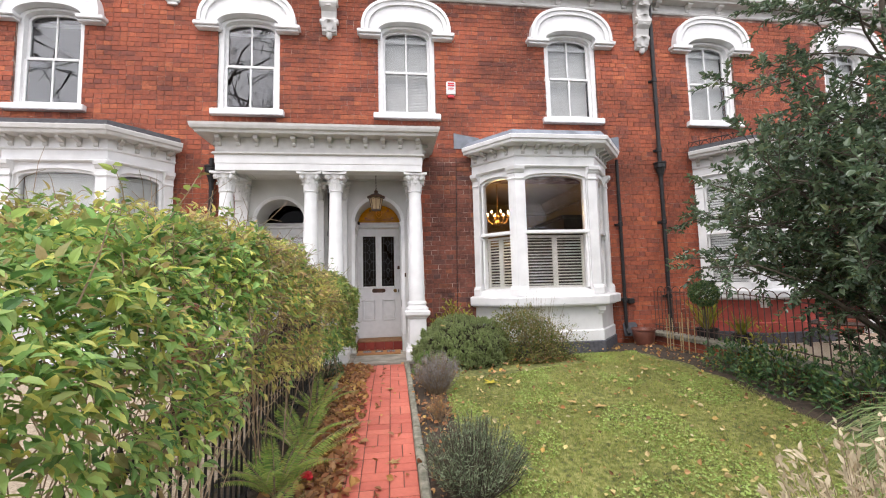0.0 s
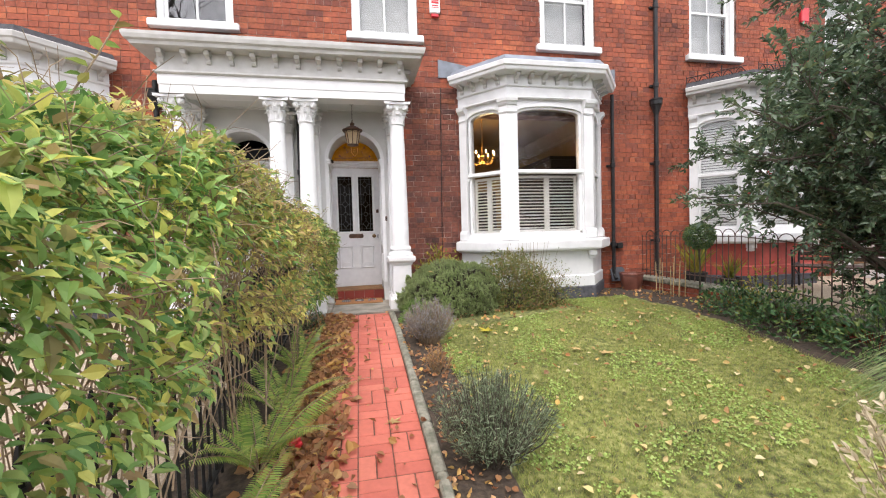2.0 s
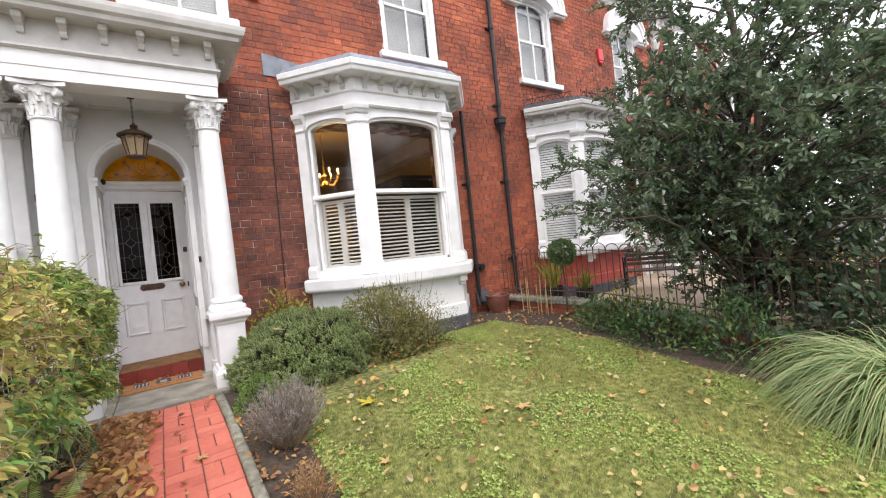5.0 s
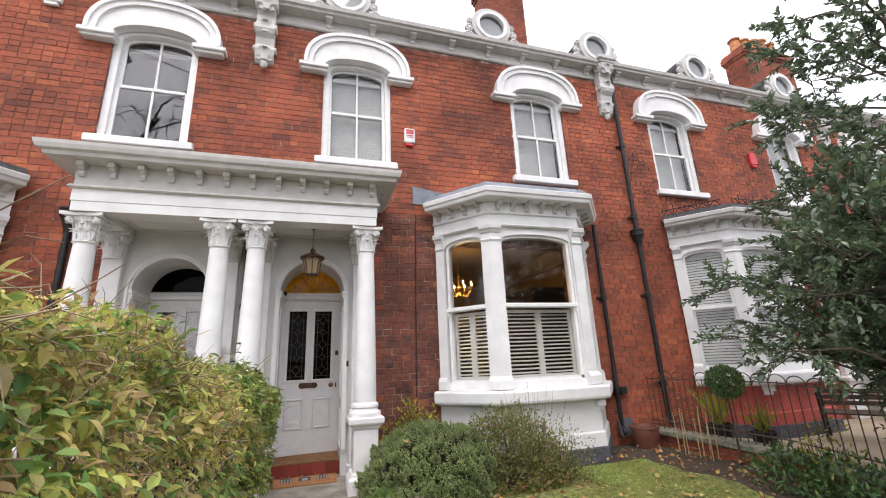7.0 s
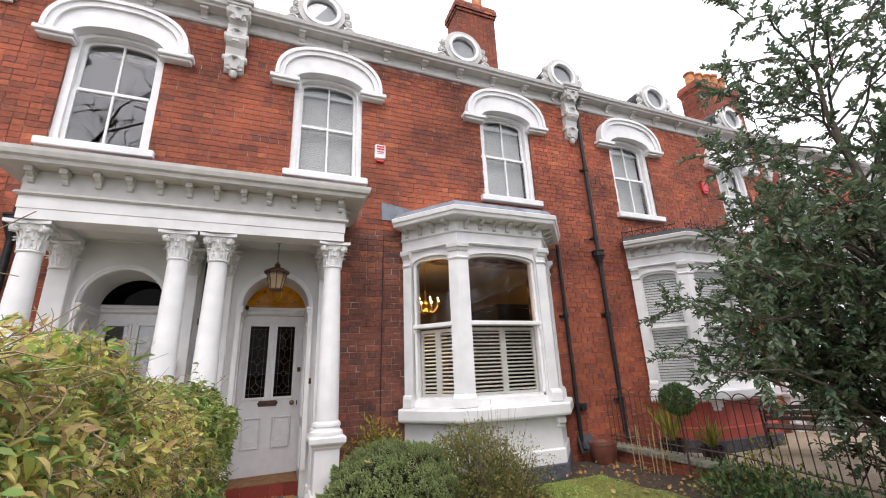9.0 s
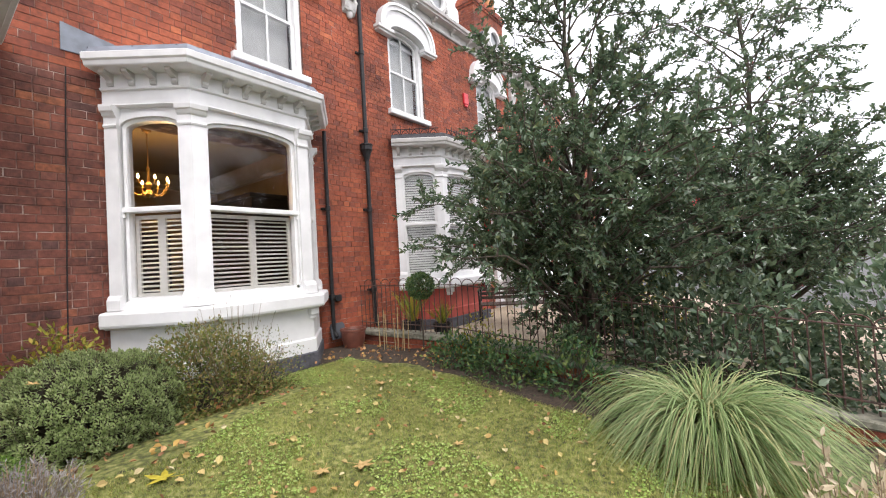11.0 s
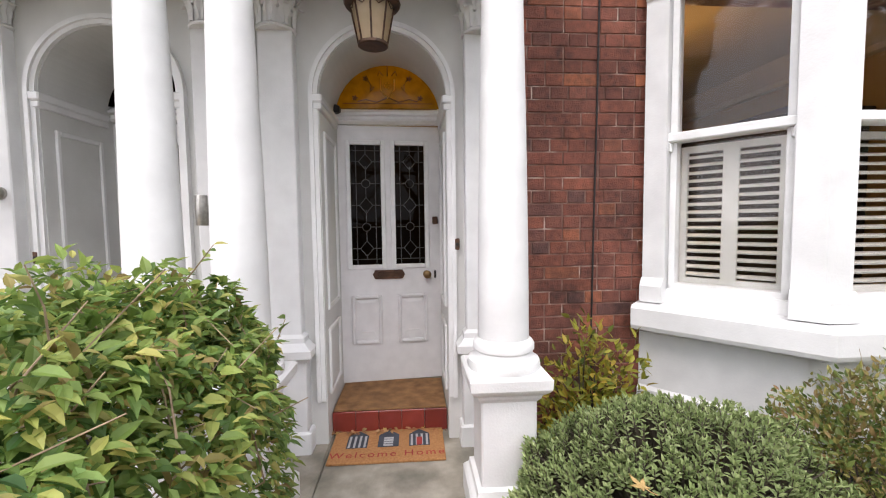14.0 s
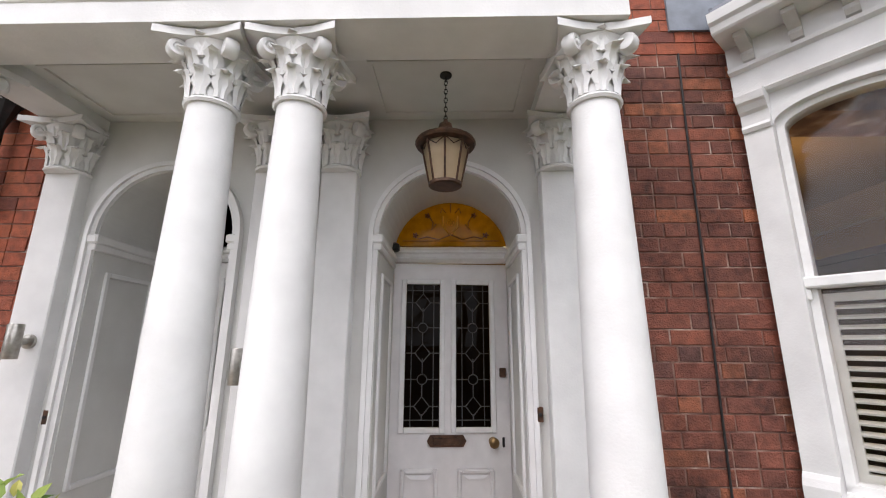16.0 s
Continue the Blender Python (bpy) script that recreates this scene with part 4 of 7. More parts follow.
def column(cx, cy, group):
    t = thing("porch_column", (cx, cy, 0.10), "smooth white column with leafy capital on a square pedestal", "column", group)
    r0, r1 = 0.121, 0.091
    bm = bmesh.new()
    p = [(r0 + (r1 - r0) * (u ** 1.5), 0.985 - 0.10 + u * (2.68 - 0.985)) for u in [i / 8 for i in range(9)]]
    lathe(bm, p, 32)
    part("shaft", bm, M_WHITE, t, smooth=True)
    bm = bmesh.new()
    lathe(bm, [(0.168, 0.745), (0.174, 0.765), (0.168, 0.79), (0.15, 0.80), (0.14, 0.815), (0.136, 0.83), (0.146, 0.84), (0.146, 0.862), (0.14, 0.875), (r0 + 0.002, 0.89)], 32)
    part("column_base", bm, M_WHITE, t, smooth=True)
    bm = bmesh.new()
    soft_box(bm, -0.128, 0.128, -0.128, 0.128, -0.02, 0.66, 0.008)
    ped = part("pedestal", bm, M_WHITE, t)
    sq = [(0.128, -0.128), (0.128, 0.128), (-0.128, 0.128), (-0.128, -0.128)]
    bm = bmesh.new()
    sweep(bm, sq, [(-0.12, 0.62), (0.0, 0.62), (0.015, 0.64), (0.02, 0.655), (0.045, 0.675), (0.055, 0.69), (0.058, 0.735), (0.045, 0.748), (-0.12, 0.75)], True)
    slab_poly(bm, [(-0.1, -0.1), (0.1, -0.1), (0.1, 0.1), (-0.1, 0.1)], 0.70, 0.748)
    part("pedestal_cap", bm, M_WHITE, ped)
    bm = bmesh.new()
    sweep(bm, sq, [(-0.12, -0.02), (0.05, -0.02), (0.05, 0.16), (0.04, 0.175), (0.025, 0.19), (0.02, 0.215), (0.0, 0.225), (-0.12, 0.225)], True)
    part("pedestal_base", bm, M_WHITE, ped)
    capital_parts(t, 0, 0, 2.575, r1)
    return t


def pilaster(cx, group):
    t = thing("porch_pilaster", (cx, 6.97, 0.10), "flat white pilaster with leafy capital on the porch wall", "pilaster", group)
    bm = bmesh.new()
    soft_box(bm, -0.10, 0.10, -0.08, 0.02, 0.72, 2.575, 0.006)
    part("shaft", bm, M_WHITE, t)
    bm = bmesh.new()
    soft_box(bm, -0.125, 0.125, -0.10, 0.02, 0.0, 0.62, 0.006)
    soft_box(bm, -0.145, 0.145, -0.12, 0.02, -0.01, 0.17, 0.01)
    part("plinth", bm, M_WHITE, t)
    line = [(-0.10, 0.0), (-0.10, -0.08), (0.10, -0.08), (0.10, 0.0)]
    bm = bmesh.new()
    sweep(bm, line, [(-0.05, 0.60), (0.03, 0.60), (0.05, 0.63), (0.065, 0.635), (0.065, 0.68), (0.04, 0.70), (0.02, 0.72), (0.02, 0.75), (0.0, 0.77), (-0.05, 0.77)])
    part("base_moulding", bm, M_WHITE, t)
    capital_parts(t, 0, -0.035, 2.575, 0.098)
    return t


def porch_door(cx, turn, ours):
    """Panelled door with two leaded lights; turn: degrees by which it stands ajar."""
    t = thing("door_%d" % (1 if ours else 2), (cx - 0.40, 7.56, 0.30), "pale grey panelled front door with leaded lights, ajar" if ours else "white panelled front door with etched glass lights", "door", kind="structure")
    t.rotation_euler = (0, 0, radians(turn))
    w, h = 0.80, 1.975
    bm = bmesh.new()
    L0, L1, R0, R1 = 0.10, 0.335, 0.435, 0.67
    zs0, zs1 = 0.915, 1.835
    wall_boxes(bm, 0.0, w, 0.0, h, [(L0, L1, zs0, zs1), (R0, R1, zs0, zs1)], 0.0, 0.045)
    body = part("door_leaf", bm, M_DOOR if ours else M_WHITE_W, t)
    for a, b in ((L0, L1), (R0, R1)):
        bm = bmesh.new()
        for (x0, x1, z0, z1) in ((a - 0.03, a + 0.004, zs0 - 0.03, zs1 + 0.03), (b - 0.004, b + 0.03, zs0 - 0.03, zs1 + 0.03), (a + 0.004, b - 0.004, zs0 - 0.03, zs0 + 0.004), (a + 0.004, b - 0.004, zs1 - 0.004, zs1 + 0.03)):
            soft_box(bm, x0, x1, -0.014, 0.01, z0, z1, 0.005)
        part("glazing_bead", bm, M_WHITE_W, t)
        bm = bmesh.new()
        box(bm, a + 0.004, b - 0.004, 0.012, 0.016, zs0, zs1)
        g = pane_part("pane", bm, M_LEADED if ours else M_SKYGLASS, t, label="dark leaded glass" if ours else "grey etched glass")
        if ours:
            bm = bmesh.new()
            def bar(x0, z0, x1, z1, r=0.0035):
                tube(bm, [(x0, 0.009, z0), (x1, 0.009, z1)], r, n=5)
            wl_, c = b - a, (a + b) / 2
            e0, e1 = a + 0.045, b - 0.045
            for x in (e0, e1):
                bar(x, zs0, x, zs1)
            for z in (zs0 + 0.045, zs1 - 0.045):
                bar(a, z, b, z)
            rows = 5
            hh = (zs1 - zs0 - 0.09) / rows
            for i in range(rows):
                zc = zs0 + 0.045 + hh * (i + 0.5)
                k = 0.050 if i % 2 == 0 else 0.032
                if i % 2 == 0:
                    for dx, dz, ex, ez in ((-k, 0, 0, k * 1.2), (0, k * 1.2, k, 0), (k, 0, 0, -k * 1.2), (0, -k * 1.2, -k, 0)):
                        bar(c + dx, zc + dz, c + ex, zc + ez)
                else:
                    for q in range(10):
                        a0, a1 = q * math.pi / 5, (q + 1) * math.pi / 5
                        bar(c + k * math.cos(a0), zc + k * math.sin(a0), c + k * math.cos(a1), zc + k * math.sin(a1))
                bar(e0, zc, c - k, zc)
                bar(c + k, zc, e1, zc)
                bar(a, zc, e0, zc)
                bar(e1, zc, b, zc)
                bar(c, zc + k * 1.15, c, zc + hh - 0.034)
            bar(c, zs0 + 0.045, c, zs0 + 0.08)
            part("lead_lattice", bm, M_CAME, g)
    for a, b in ((L0 - 0.01, L1 - 0.01), (R0 + 0.01, R1 + 0.01)):
        z0, z1 = 0.30, 0.68
        bm = bmesh.new()
        for (x0, x1, q0, q1) in ((a, a + 0.028, z0, z1), (b - 0.028, b, z0, z1), (a + 0.028, b - 0.028, z0, z0 + 0.028), (a + 0.028, b - 0.028, z1 - 0.028, z1)):
            soft_box(bm, x0, x1, -0.024, 0.01, q0, q1, 0.009)
        hexa(bm, [(a + 0.028, -0.001, z0 + 0.028), (b - 0.028, -0.001, z0 + 0.028), (b - 0.028, 0.02, z0 + 0.028), (a + 0.028, 0.02, z0 + 0.028), (a + 0.07, -0.012, z0 + 0.10), (b - 0.07, -0.012, z0 + 0.10), (b - 0.07, 0.02, z0 + 0.10), (a + 0.07, 0.02, z0 + 0.10)])
        hexa(bm, [(a + 0.028, -0.001, z1 - 0.028), (a + 0.07, -0.012, z1 - 0.06), (a + 0.07, 0.02, z1 - 0.06), (a + 0.028, 0.02, z1 - 0.028), (b - 0.028, -0.001, z1 - 0.028), (b - 0.07, -0.012, z1 - 0.06), (b - 0.07, 0.02, z1 - 0.06), (b - 0.028, 0.02, z1 - 0.028)])
        part("raised_panel", bm, M_DOOR if ours else M_WHITE_W, t)
    if ours:
        bm = bmesh.new()
        slab_poly(bm, [(0.255, 0.84), (0.275, 0.875), (0.485, 0.875), (0.505, 0.84), (0.485, 0.805), (0.275, 0.805)], -0.012, 0.001, "y")
        lb = part("letter_box", bm, M_COPPER, t, "dark bronze letter box")
        bm = bmesh.new()
        soft_box(bm, 0.295, 0.465, -0.02, -0.010, 0.822, 0.858, 0.004)
        part("flap", bm, M_COPPER, lb)
        bm = bmesh.new()
        lathe(bm, [(0.0, 0.0), (0.028, 0.0), (0.026, 0.008), (0.010, 0.014), (0.010, 0.03), (0.030, 0.042), (0.032, 0.056), (0.018, 0.068), (0.0, 0.07)], 16)
        shift(bm, Matrix.Translation((0.675, 0.0, 0.835)) @ Matrix.Rotation(radians(90), 4, "X"))
        part("door_knob", bm, M_BRASS, t, "round brass knob", smooth=True)
        bm = bmesh.new()
        soft_box(bm, 0.735, 0.750, -0.012, 0.002, 0.80, 0.86, 0.004)
        part("keyhole_cover", bm, M_IRON, t)
        bm = bmesh.new()
        soft_box(bm, 0.725, 0.765, -0.03, 0.002, 1.225, 1.285, 0.005)
        part("rim_lock", bm, M_COPPER, t)
    else:
        bm = bmesh.new()
        soft_box(bm, 0.345, 0.425, -0.012, 0.002, 1.30, 1.62, 0.006)
        part("letter_plate", bm, M_STEEL, t, "tall brushed steel letter plate")
    return t


def porch(c, ours):
    grp = "columns of the porch"
    t = thing("porch", (c, 6.5, 0.10), "white columned double porch with bracketed cornice", "porch", kind="structure")
    o = Matrix.Translation((-c, -6.5, -0.10))
    def add(nm, bm, mat=M_WHITE, parent=t, label="", smooth=False):
        if parent is t:
            shift(bm, o)
        return part(nm, bm, mat, parent, label, smooth)
    # back wall with two arched doorways
    bm = bmesh.new()
    R, S = 0.385, 2.31
    doors = (c - 0.795, c + 0.795)
    edges = [c - 1.50]
    for d in doors:
        edges += [d - R, d + R]
    edges.append(c + 1.50)
    for a, b in ((edges[0], edges[1]), (edges[2], edges[3]), (edges[4], edges[5])):
        box(bm, a, b, 6.97, 7.62, 0.0, 3.30)
    for d in doors:
        arc = [(d - R * math.cos(math.pi * i / 28), S + R * math.sin(math.pi * i / 28)) for i in range(29)]
        for (x0, z0), (x1, z1) in zip(arc, arc[1:]):
            hexa(bm, [(x0, 6.97, z0), (x1, 6.97, z1), (x1, 7.62, z1), (x0, 7.62, z0), (x0, 6.97, 3.30), (x1, 6.97, 3.30), (x1, 7.62, 3.30), (x0, 7.62, 3.30)])
    bmesh.ops.remove_doubles(bm, verts=bm.verts[:], dist=1e-5)
    add("porch_wall", bm, M_PLASTER)
    for d in doors:
        own = ours and d > c
        arc = lambda r: [(d - r * math.cos(math.pi * i / 28), S + r * math.sin(math.pi * i / 28)) for i in range(29)]
        for r0, r1, y in ((R + 0.004, R + 0.045, 6.948), (R + 0.030, R + 0.055, 6.932)):
            bm = bmesh.new()
            arch_band(bm, [(d - r1, 0.42)] + arc(r1) + [(d + r1, 0.42)], [(d - r0, 0.42)] + arc(r0) + [(d + r0, 0.42)], y, 6.972)
            add("architrave", bm, M_WHITE)
        for s in (-1, 1):
            bm = bmesh.new()
            a, b = sorted((d + s * (R - 0.025), d + s * (R + 0.045)))
            soft_box(bm, a, b, 6.935, 7.50, S - 0.045, S + 0.005, 0.008)
            a, b = sorted((d + s * (R - 0.018), d + s * (R + 0.03)))
            soft_box(bm, a, b, 6.945, 7.50, S - 0.085, S - 0.045, 0.006)
            add("impost", bm, M_WHITE)
            # panels on the door cheeks
            for z0, z1 in ((0.98, 2.12), (0.42, 0.86)):
                bm = bmesh.new()
                x = d + s * R
                for y0, y1, q0, q1 in ((7.06, 7.09, z0, z1), (7.41, 7.44, z0, z1), (7.09, 7.41, z0, z0 + 0.03), (7.09, 7.41, z1 - 0.03, z1)):
                    a, b = sorted((x + s * 0.004, x - s * 0.014))
                    soft_box(bm, a, b, y0, y1, q0, q1, 0.005)
                add("cheek_panel", bm, M_WHITE)
        # door frame, transom and fanlight
        bm = bmesh.new()
        soft_box(bm, d - R, d + R, 7.53, 7.62, 2.28, 2.385, 0.01)
        soft_box(bm, d - R, d + R, 7.505, 7.56, 2.335, 2.365, 0.008)
        soft_box(bm, d - R, d + R, 7.515, 7.56, 2.29, 2.31, 0.006)
        add("transom", bm, M_WHITE_W)
        bm = bmesh.new()
        fan = [(d - 0.385 * math.cos(math.pi * i / 24), 2.385 + 0.33 * math.sin(math.pi * i / 24)) for i in range(25)]
        slab_poly(bm, fan, 7.512, 7.517, "y")
        fl = add("fanlight", bm, M_AMBER if own else M_LEADED, label="amber etched fanlight" if own else "dark fanlight")
        if own:
            def stroke(pts, r, mat):
                q = bmesh.new()
                tube(q, [(d + x, 7.510, 2.40 + z) for x, z in pts], r, n=5)
                shift(q, o)
                part("etched_line", q, mat, fl)
            stroke([(-0.33, 0.02), (0.33, 0.02)], 0.003, M_AMBERDARK)
            stroke([(-0.05, 0.20), (-0.05, 0.12), (0.0, 0.06), (0.05, 0.12), (0.05, 0.20)], 0.006, M_GOLD)
            for s in (-1, 1):
                stroke([(s * 0.0, 0.065), (s * 0.08, 0.03), (s * 0.16, 0.05), (s * 0.22, 0.035)], 0.004, M_AMBERDARK)
                stroke([(s * 0.10, 0.14), (s * 0.13, 0.10), (s * 0.12, 0.15), (s * 0.15, 0.20)], 0.004, M_AMBERDARK)
                stroke([(s * 0.03, 0.22), (s * 0.06, 0.255), (s * 0.07, 0.22)], 0.004, M_AMBERDARK)
                for px, pz in ((s * 0.16, 0.20), (s * 0.24, 0.06)):
                    for q in range(5):
                        a = q * 1.2566
                        stroke([(px, pz), (px + 0.02 * math.cos(a), pz + 0.02 * math.sin(a))], 0.006, M_AMBERDARK)
            for q in range(6):
                a = q * math.pi / 3
                stroke([(0.018 * math.cos(a), 0.15 + 0.018 * math.sin(a)), (0.022 * math.cos(a), 0.15 + 0.022 * math.sin(a))], 0.008, M_GOLD)
            stroke([(0, 0.22), (0, 0.29)], 0.004, M_AMBERDARK)
        # step under the door
        bm = bmesh.new()
        box(bm, d - R + 0.002, d + R - 0.002, 7.10, 7.75, 0.05, 0.285)
        add("door_step", bm, M_STONE)
        bm = bmesh.new()
        soft_box(bm, d - R + 0.01, d + R - 0.01, 7.09, 7.60, 0.285, 0.300, 0.004)
        add("threshold_mat", bm, M_BRONZE, label="worn brown threshold mat")
    # entablature
    L_, R_ = c - 1.49, c + 1.49
    bm = bmesh.new()
    path = [(L_, 6.97), (L_, 6.12), (R_, 6.12), (R_, 6.97)]
    sweep(bm, path, [(-0.24, 2.952), (0.0, 2.952), (0.0, 3.05), (0.008, 3.055), (0.008, 3.175), (-0.24, 3.175)])
    add("architrave_beam", bm, M_WHITE)
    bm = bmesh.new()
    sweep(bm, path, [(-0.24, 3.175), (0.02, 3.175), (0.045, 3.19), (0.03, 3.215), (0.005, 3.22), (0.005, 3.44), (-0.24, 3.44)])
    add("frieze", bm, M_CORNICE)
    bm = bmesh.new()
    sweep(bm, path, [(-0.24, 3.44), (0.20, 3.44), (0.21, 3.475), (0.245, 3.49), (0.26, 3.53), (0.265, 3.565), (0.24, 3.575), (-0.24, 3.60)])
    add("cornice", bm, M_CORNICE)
    bm = bmesh.new()
    box(bm, L_ + 0.1, R_ - 0.1, 6.2, 6.97, 3.585, 3.61)
    add("flat_roof", bm, M_FELT)
    bm = bmesh.new()
    box(bm, L_ + 0.24, R_ - 0.24, 6.36, 6.97, 3.02, 3.06)
    for d in doors:
        for x0, x1, y0, y1 in ((d - 0.38, d - 0.36, 6.44, 6.90), (d + 0.36, d + 0.38, 6.44, 6.90), (d - 0.36, d + 0.36, 6.44, 6.46), (d - 0.36, d + 0.36, 6.88, 6.90)):
            box(bm, x0, x1, y0, y1, 3.008, 3.022)
    add("ceiling", bm, M_PLASTER)
    n = 12
    m0 = None
    for i in range(n):
        x = L_ + 0.06 + (R_ - L_ - 0.12) * i / (n - 1)
        bm = bmesh.new()
        soft_box(bm, x - 0.033, x + 0.033, 6.00, 6.13, 3.385, 3.44, 0.006)
        slab_poly(bm, [(6.13, 3.30), (6.085, 3.305), (6.07, 3.33), (6.08, 3.355), (6.045, 3.37), (6.03, 3.385), (6.13, 3.385)], x - 0.024, x + 0.024, "x")
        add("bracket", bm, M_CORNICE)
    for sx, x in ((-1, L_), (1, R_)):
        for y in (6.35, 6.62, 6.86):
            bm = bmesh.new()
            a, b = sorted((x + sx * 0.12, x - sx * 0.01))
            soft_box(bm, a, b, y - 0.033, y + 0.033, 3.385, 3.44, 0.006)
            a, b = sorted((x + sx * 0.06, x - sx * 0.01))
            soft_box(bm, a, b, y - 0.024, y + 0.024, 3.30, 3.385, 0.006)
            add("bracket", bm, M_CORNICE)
    return t


porch(PORCHES[0], True)
porch(PORCHES[1], False)
col = column(PORCHES[0] + 1.39, 6.295, "columns of the porch")
pil = pilaster(PORCHES[0] + 1.39, "pilasters of the porch")
for c in PORCHES:
    for dx in (-1.39, -0.185, 0.185, 1.39):
        if (c, dx) != (PORCHES[0], 1.39):
            copy_thing(col, pose(c + dx, 6.295, 0.10))
            copy_thing(pil, pose(c + dx, 6.97, 0.10))
porch_door(PORCHES[0] + 0.795, 5.0, True)
d2 = porch_door(PORCHES[0] - 0.795, 0.0, False)
for dx in (-0.795, 0.795):
    copy_thing(d2, pose(PORCHES[1] + dx - 0.40, 7.56, 0.30))

# hall behind the door
bm = bmesh.new()
for x in (-1.0, 0.80):
    box(bm, x - 0.05, x + 0.05, 7.63, 12.9, 0.26, 3.45)
box(bm, -0.95, 0.75, 10.5, 10.6, 0.26, 3.45)
solid("wall_hall", bm, M_ROOM, "ochre walls of the entrance hall", "wall", kind="structure")
bm = bmesh.new()
box(bm, -0.95, 0.75, 7.63, 10.5, 3.30, 3.40)
solid("ceiling_hall", bm, M_CEIL, "cream ceiling of the entrance hall", "ceiling", kind="structure")
hall = new("hall_light", bpy.data.lights.new("hall_light", "POINT"))
hall.data.energy, hall.data.color, hall.data.shadow_soft_size = 13, (1.0, 0.80, 0.42), 0.12
hall.location = (-0.27, 8.05, 2.66)

# stone slabs of the porch floor
slab = thing("porch_floor", (PORCHES[0], 6.5, 0.0), "worn grey stone slabs of the porch floor", "floor", kind="structure")
for a, b in ((-2.66, -1.52), (-1.515, -0.66), (-0.655, 0.52)):
    bm = bmesh.new()
    soft_box(bm, a - PORCHES[0], b - PORCHES[0], -0.46 if a > -1 else -0.46, 0.60, -0.02, 0.135, 0.012)
    part("stone_slab", bm, M_STONE, slab)
riser = thing("tiled_riser", (PORCHES[0] + 0.795, 7.095, 0.0), "dark red tiled riser under the front door", "step", kind="structure")
for i in range(5):
    bm = bmesh.new()
    soft_box(bm, -0.382 + i * 0.153, -0.382 + i * 0.153 + 0.150, -0.012, 0.008, 0.137, 0.284, 0.003)
    part("tile", bm, M_TILE, riser)

# ---- leaf and plant helpers ----
RNG = np.random.default_rng(7)


def unit(v):
    return v / np.maximum(1e-9, np.linalg.norm(v, axis=1, keepdims=True))


def leaf_mesh(name, P, D, U, length, aspect, material, fold=0.12, droop=0.15):
    """Many creased leaves in one mesh: P bases, D ways they grow, U the side that faces out."""
    n = len(P)
    D = unit(D)
    S = unit(np.cross(D, U))
    U = np.cross(S, D)
    length = np.broadcast_to(np.asarray(length, float), (n,))[:, None]
    shape = ((0, 0, 0), (-0.40, 0.28, 1), (-0.36, 0.62, 1), (0, 1, 0), (0.36, 0.62, 1), (0.40, 0.28, 1), (0, 0.28, 0), (0, 0.62, 0))
    V = np.empty((n, 8, 3))
    for k, (a, b, c) in enumerate(shape):
        V[:, k] = P + length * (S * a * aspect + D * b + U * (fold * c * aspect - droop * b * b))
    F = np.array(((0, 6, 1, 1), (1, 6, 7, 2), (2, 7, 3, 3), (0, 5, 6, 6), (5, 4, 7, 6), (4, 3, 7, 7)))
    faces = []
    base = np.arange(n) * 8
    tri = [(0, 6, 1), (2, 7, 3), (0, 5, 6), (4, 3, 7)]
    quad = [(1, 6, 7, 2), (5, 4, 7, 6)]
    for q in quad + tri:
        faces.extend((base[:, None] + np.array(q)[None]).tolist())
    me = bpy.data.meshes.new(name)
    me.from_pydata(V.reshape(-1, 3).tolist(), [], faces)
    me.materials.append(material)
    return me


def scatter_dir(n, up=0.0):
    d = RNG.normal(size=(n, 3))
    d[:, 2] += up
    return unit(d)


def plant(name, at, label, category, group=""):
    return thing(name, at, label, category, group)


def foliage(name, me, parent, at):
    """Hangs a leaf mesh made in world places under a thing that stands at a place."""
    o = new(name, me)
    o.parent = parent
    o.location = -Vector(at)
    o["kind"] = "stuff"
    return o


def leafy(name, colors, rough=0.5, leaf=0.3, spec=0.4, stain=0.3, scale=2.0):
    return paint(name, colors, rough, pick="island", stain=stain, stain_scale=scale, leaf=leaf, spec=spec, scale=12)


G_HEDGE = leafy("hedge_leaf", [(0.07, 0.16, 0.045), (0.12, 0.25, 0.065), (0.20, 0.37, 0.10), (0.30, 0.47, 0.13), (0.42, 0.56, 0.16), (0.21, 0.39, 0.11), (0.54, 0.60, 0.16), (0.72, 0.66, 0.16), (0.33, 0.48, 0.14), (0.38, 0.25, 0.12), (0.25, 0.43, 0.12), (0.16, 0.31, 0.09)], 0.5, 0.4, stain=0.5, scale=3.5)
G_HEDGE3 = leafy("hedge_leaf_fresh", [(0.07, 0.14, 0.035), (0.12, 0.21, 0.05), (0.19, 0.30, 0.07), (0.28, 0.40, 0.10), (0.14, 0.24, 0.06), (0.40, 0.47, 0.12), (0.22, 0.33, 0.08), (0.52, 0.50, 0.14), (0.30, 0.22, 0.09)], 0.5, 0.42, stain=0.5, scale=3.5)
G_HEDGE2 = leafy("hedge_leaf_turning", [(0.34, 0.37, 0.10), (0.56, 0.54, 0.16), (0.72, 0.64, 0.20), (0.50, 0.34, 0.16), (0.31, 0.38, 0.11), (0.74, 0.58, 0.23), (0.34, 0.21, 0.12), (0.44, 0.50, 0.14), (0.62, 0.62, 0.18)], 0.6, 0.4, stain=0.5, scale=3.5)
G_HOLLY = leafy("holly_leaf", [(0.055, 0.092, 0.052), (0.088, 0.14, 0.078), (0.13, 0.195, 0.11), (0.20, 0.265, 0.155), (0.07, 0.112, 0.064), (0.17, 0.20, 0.09)], 0.22, 0.3, 0.7)
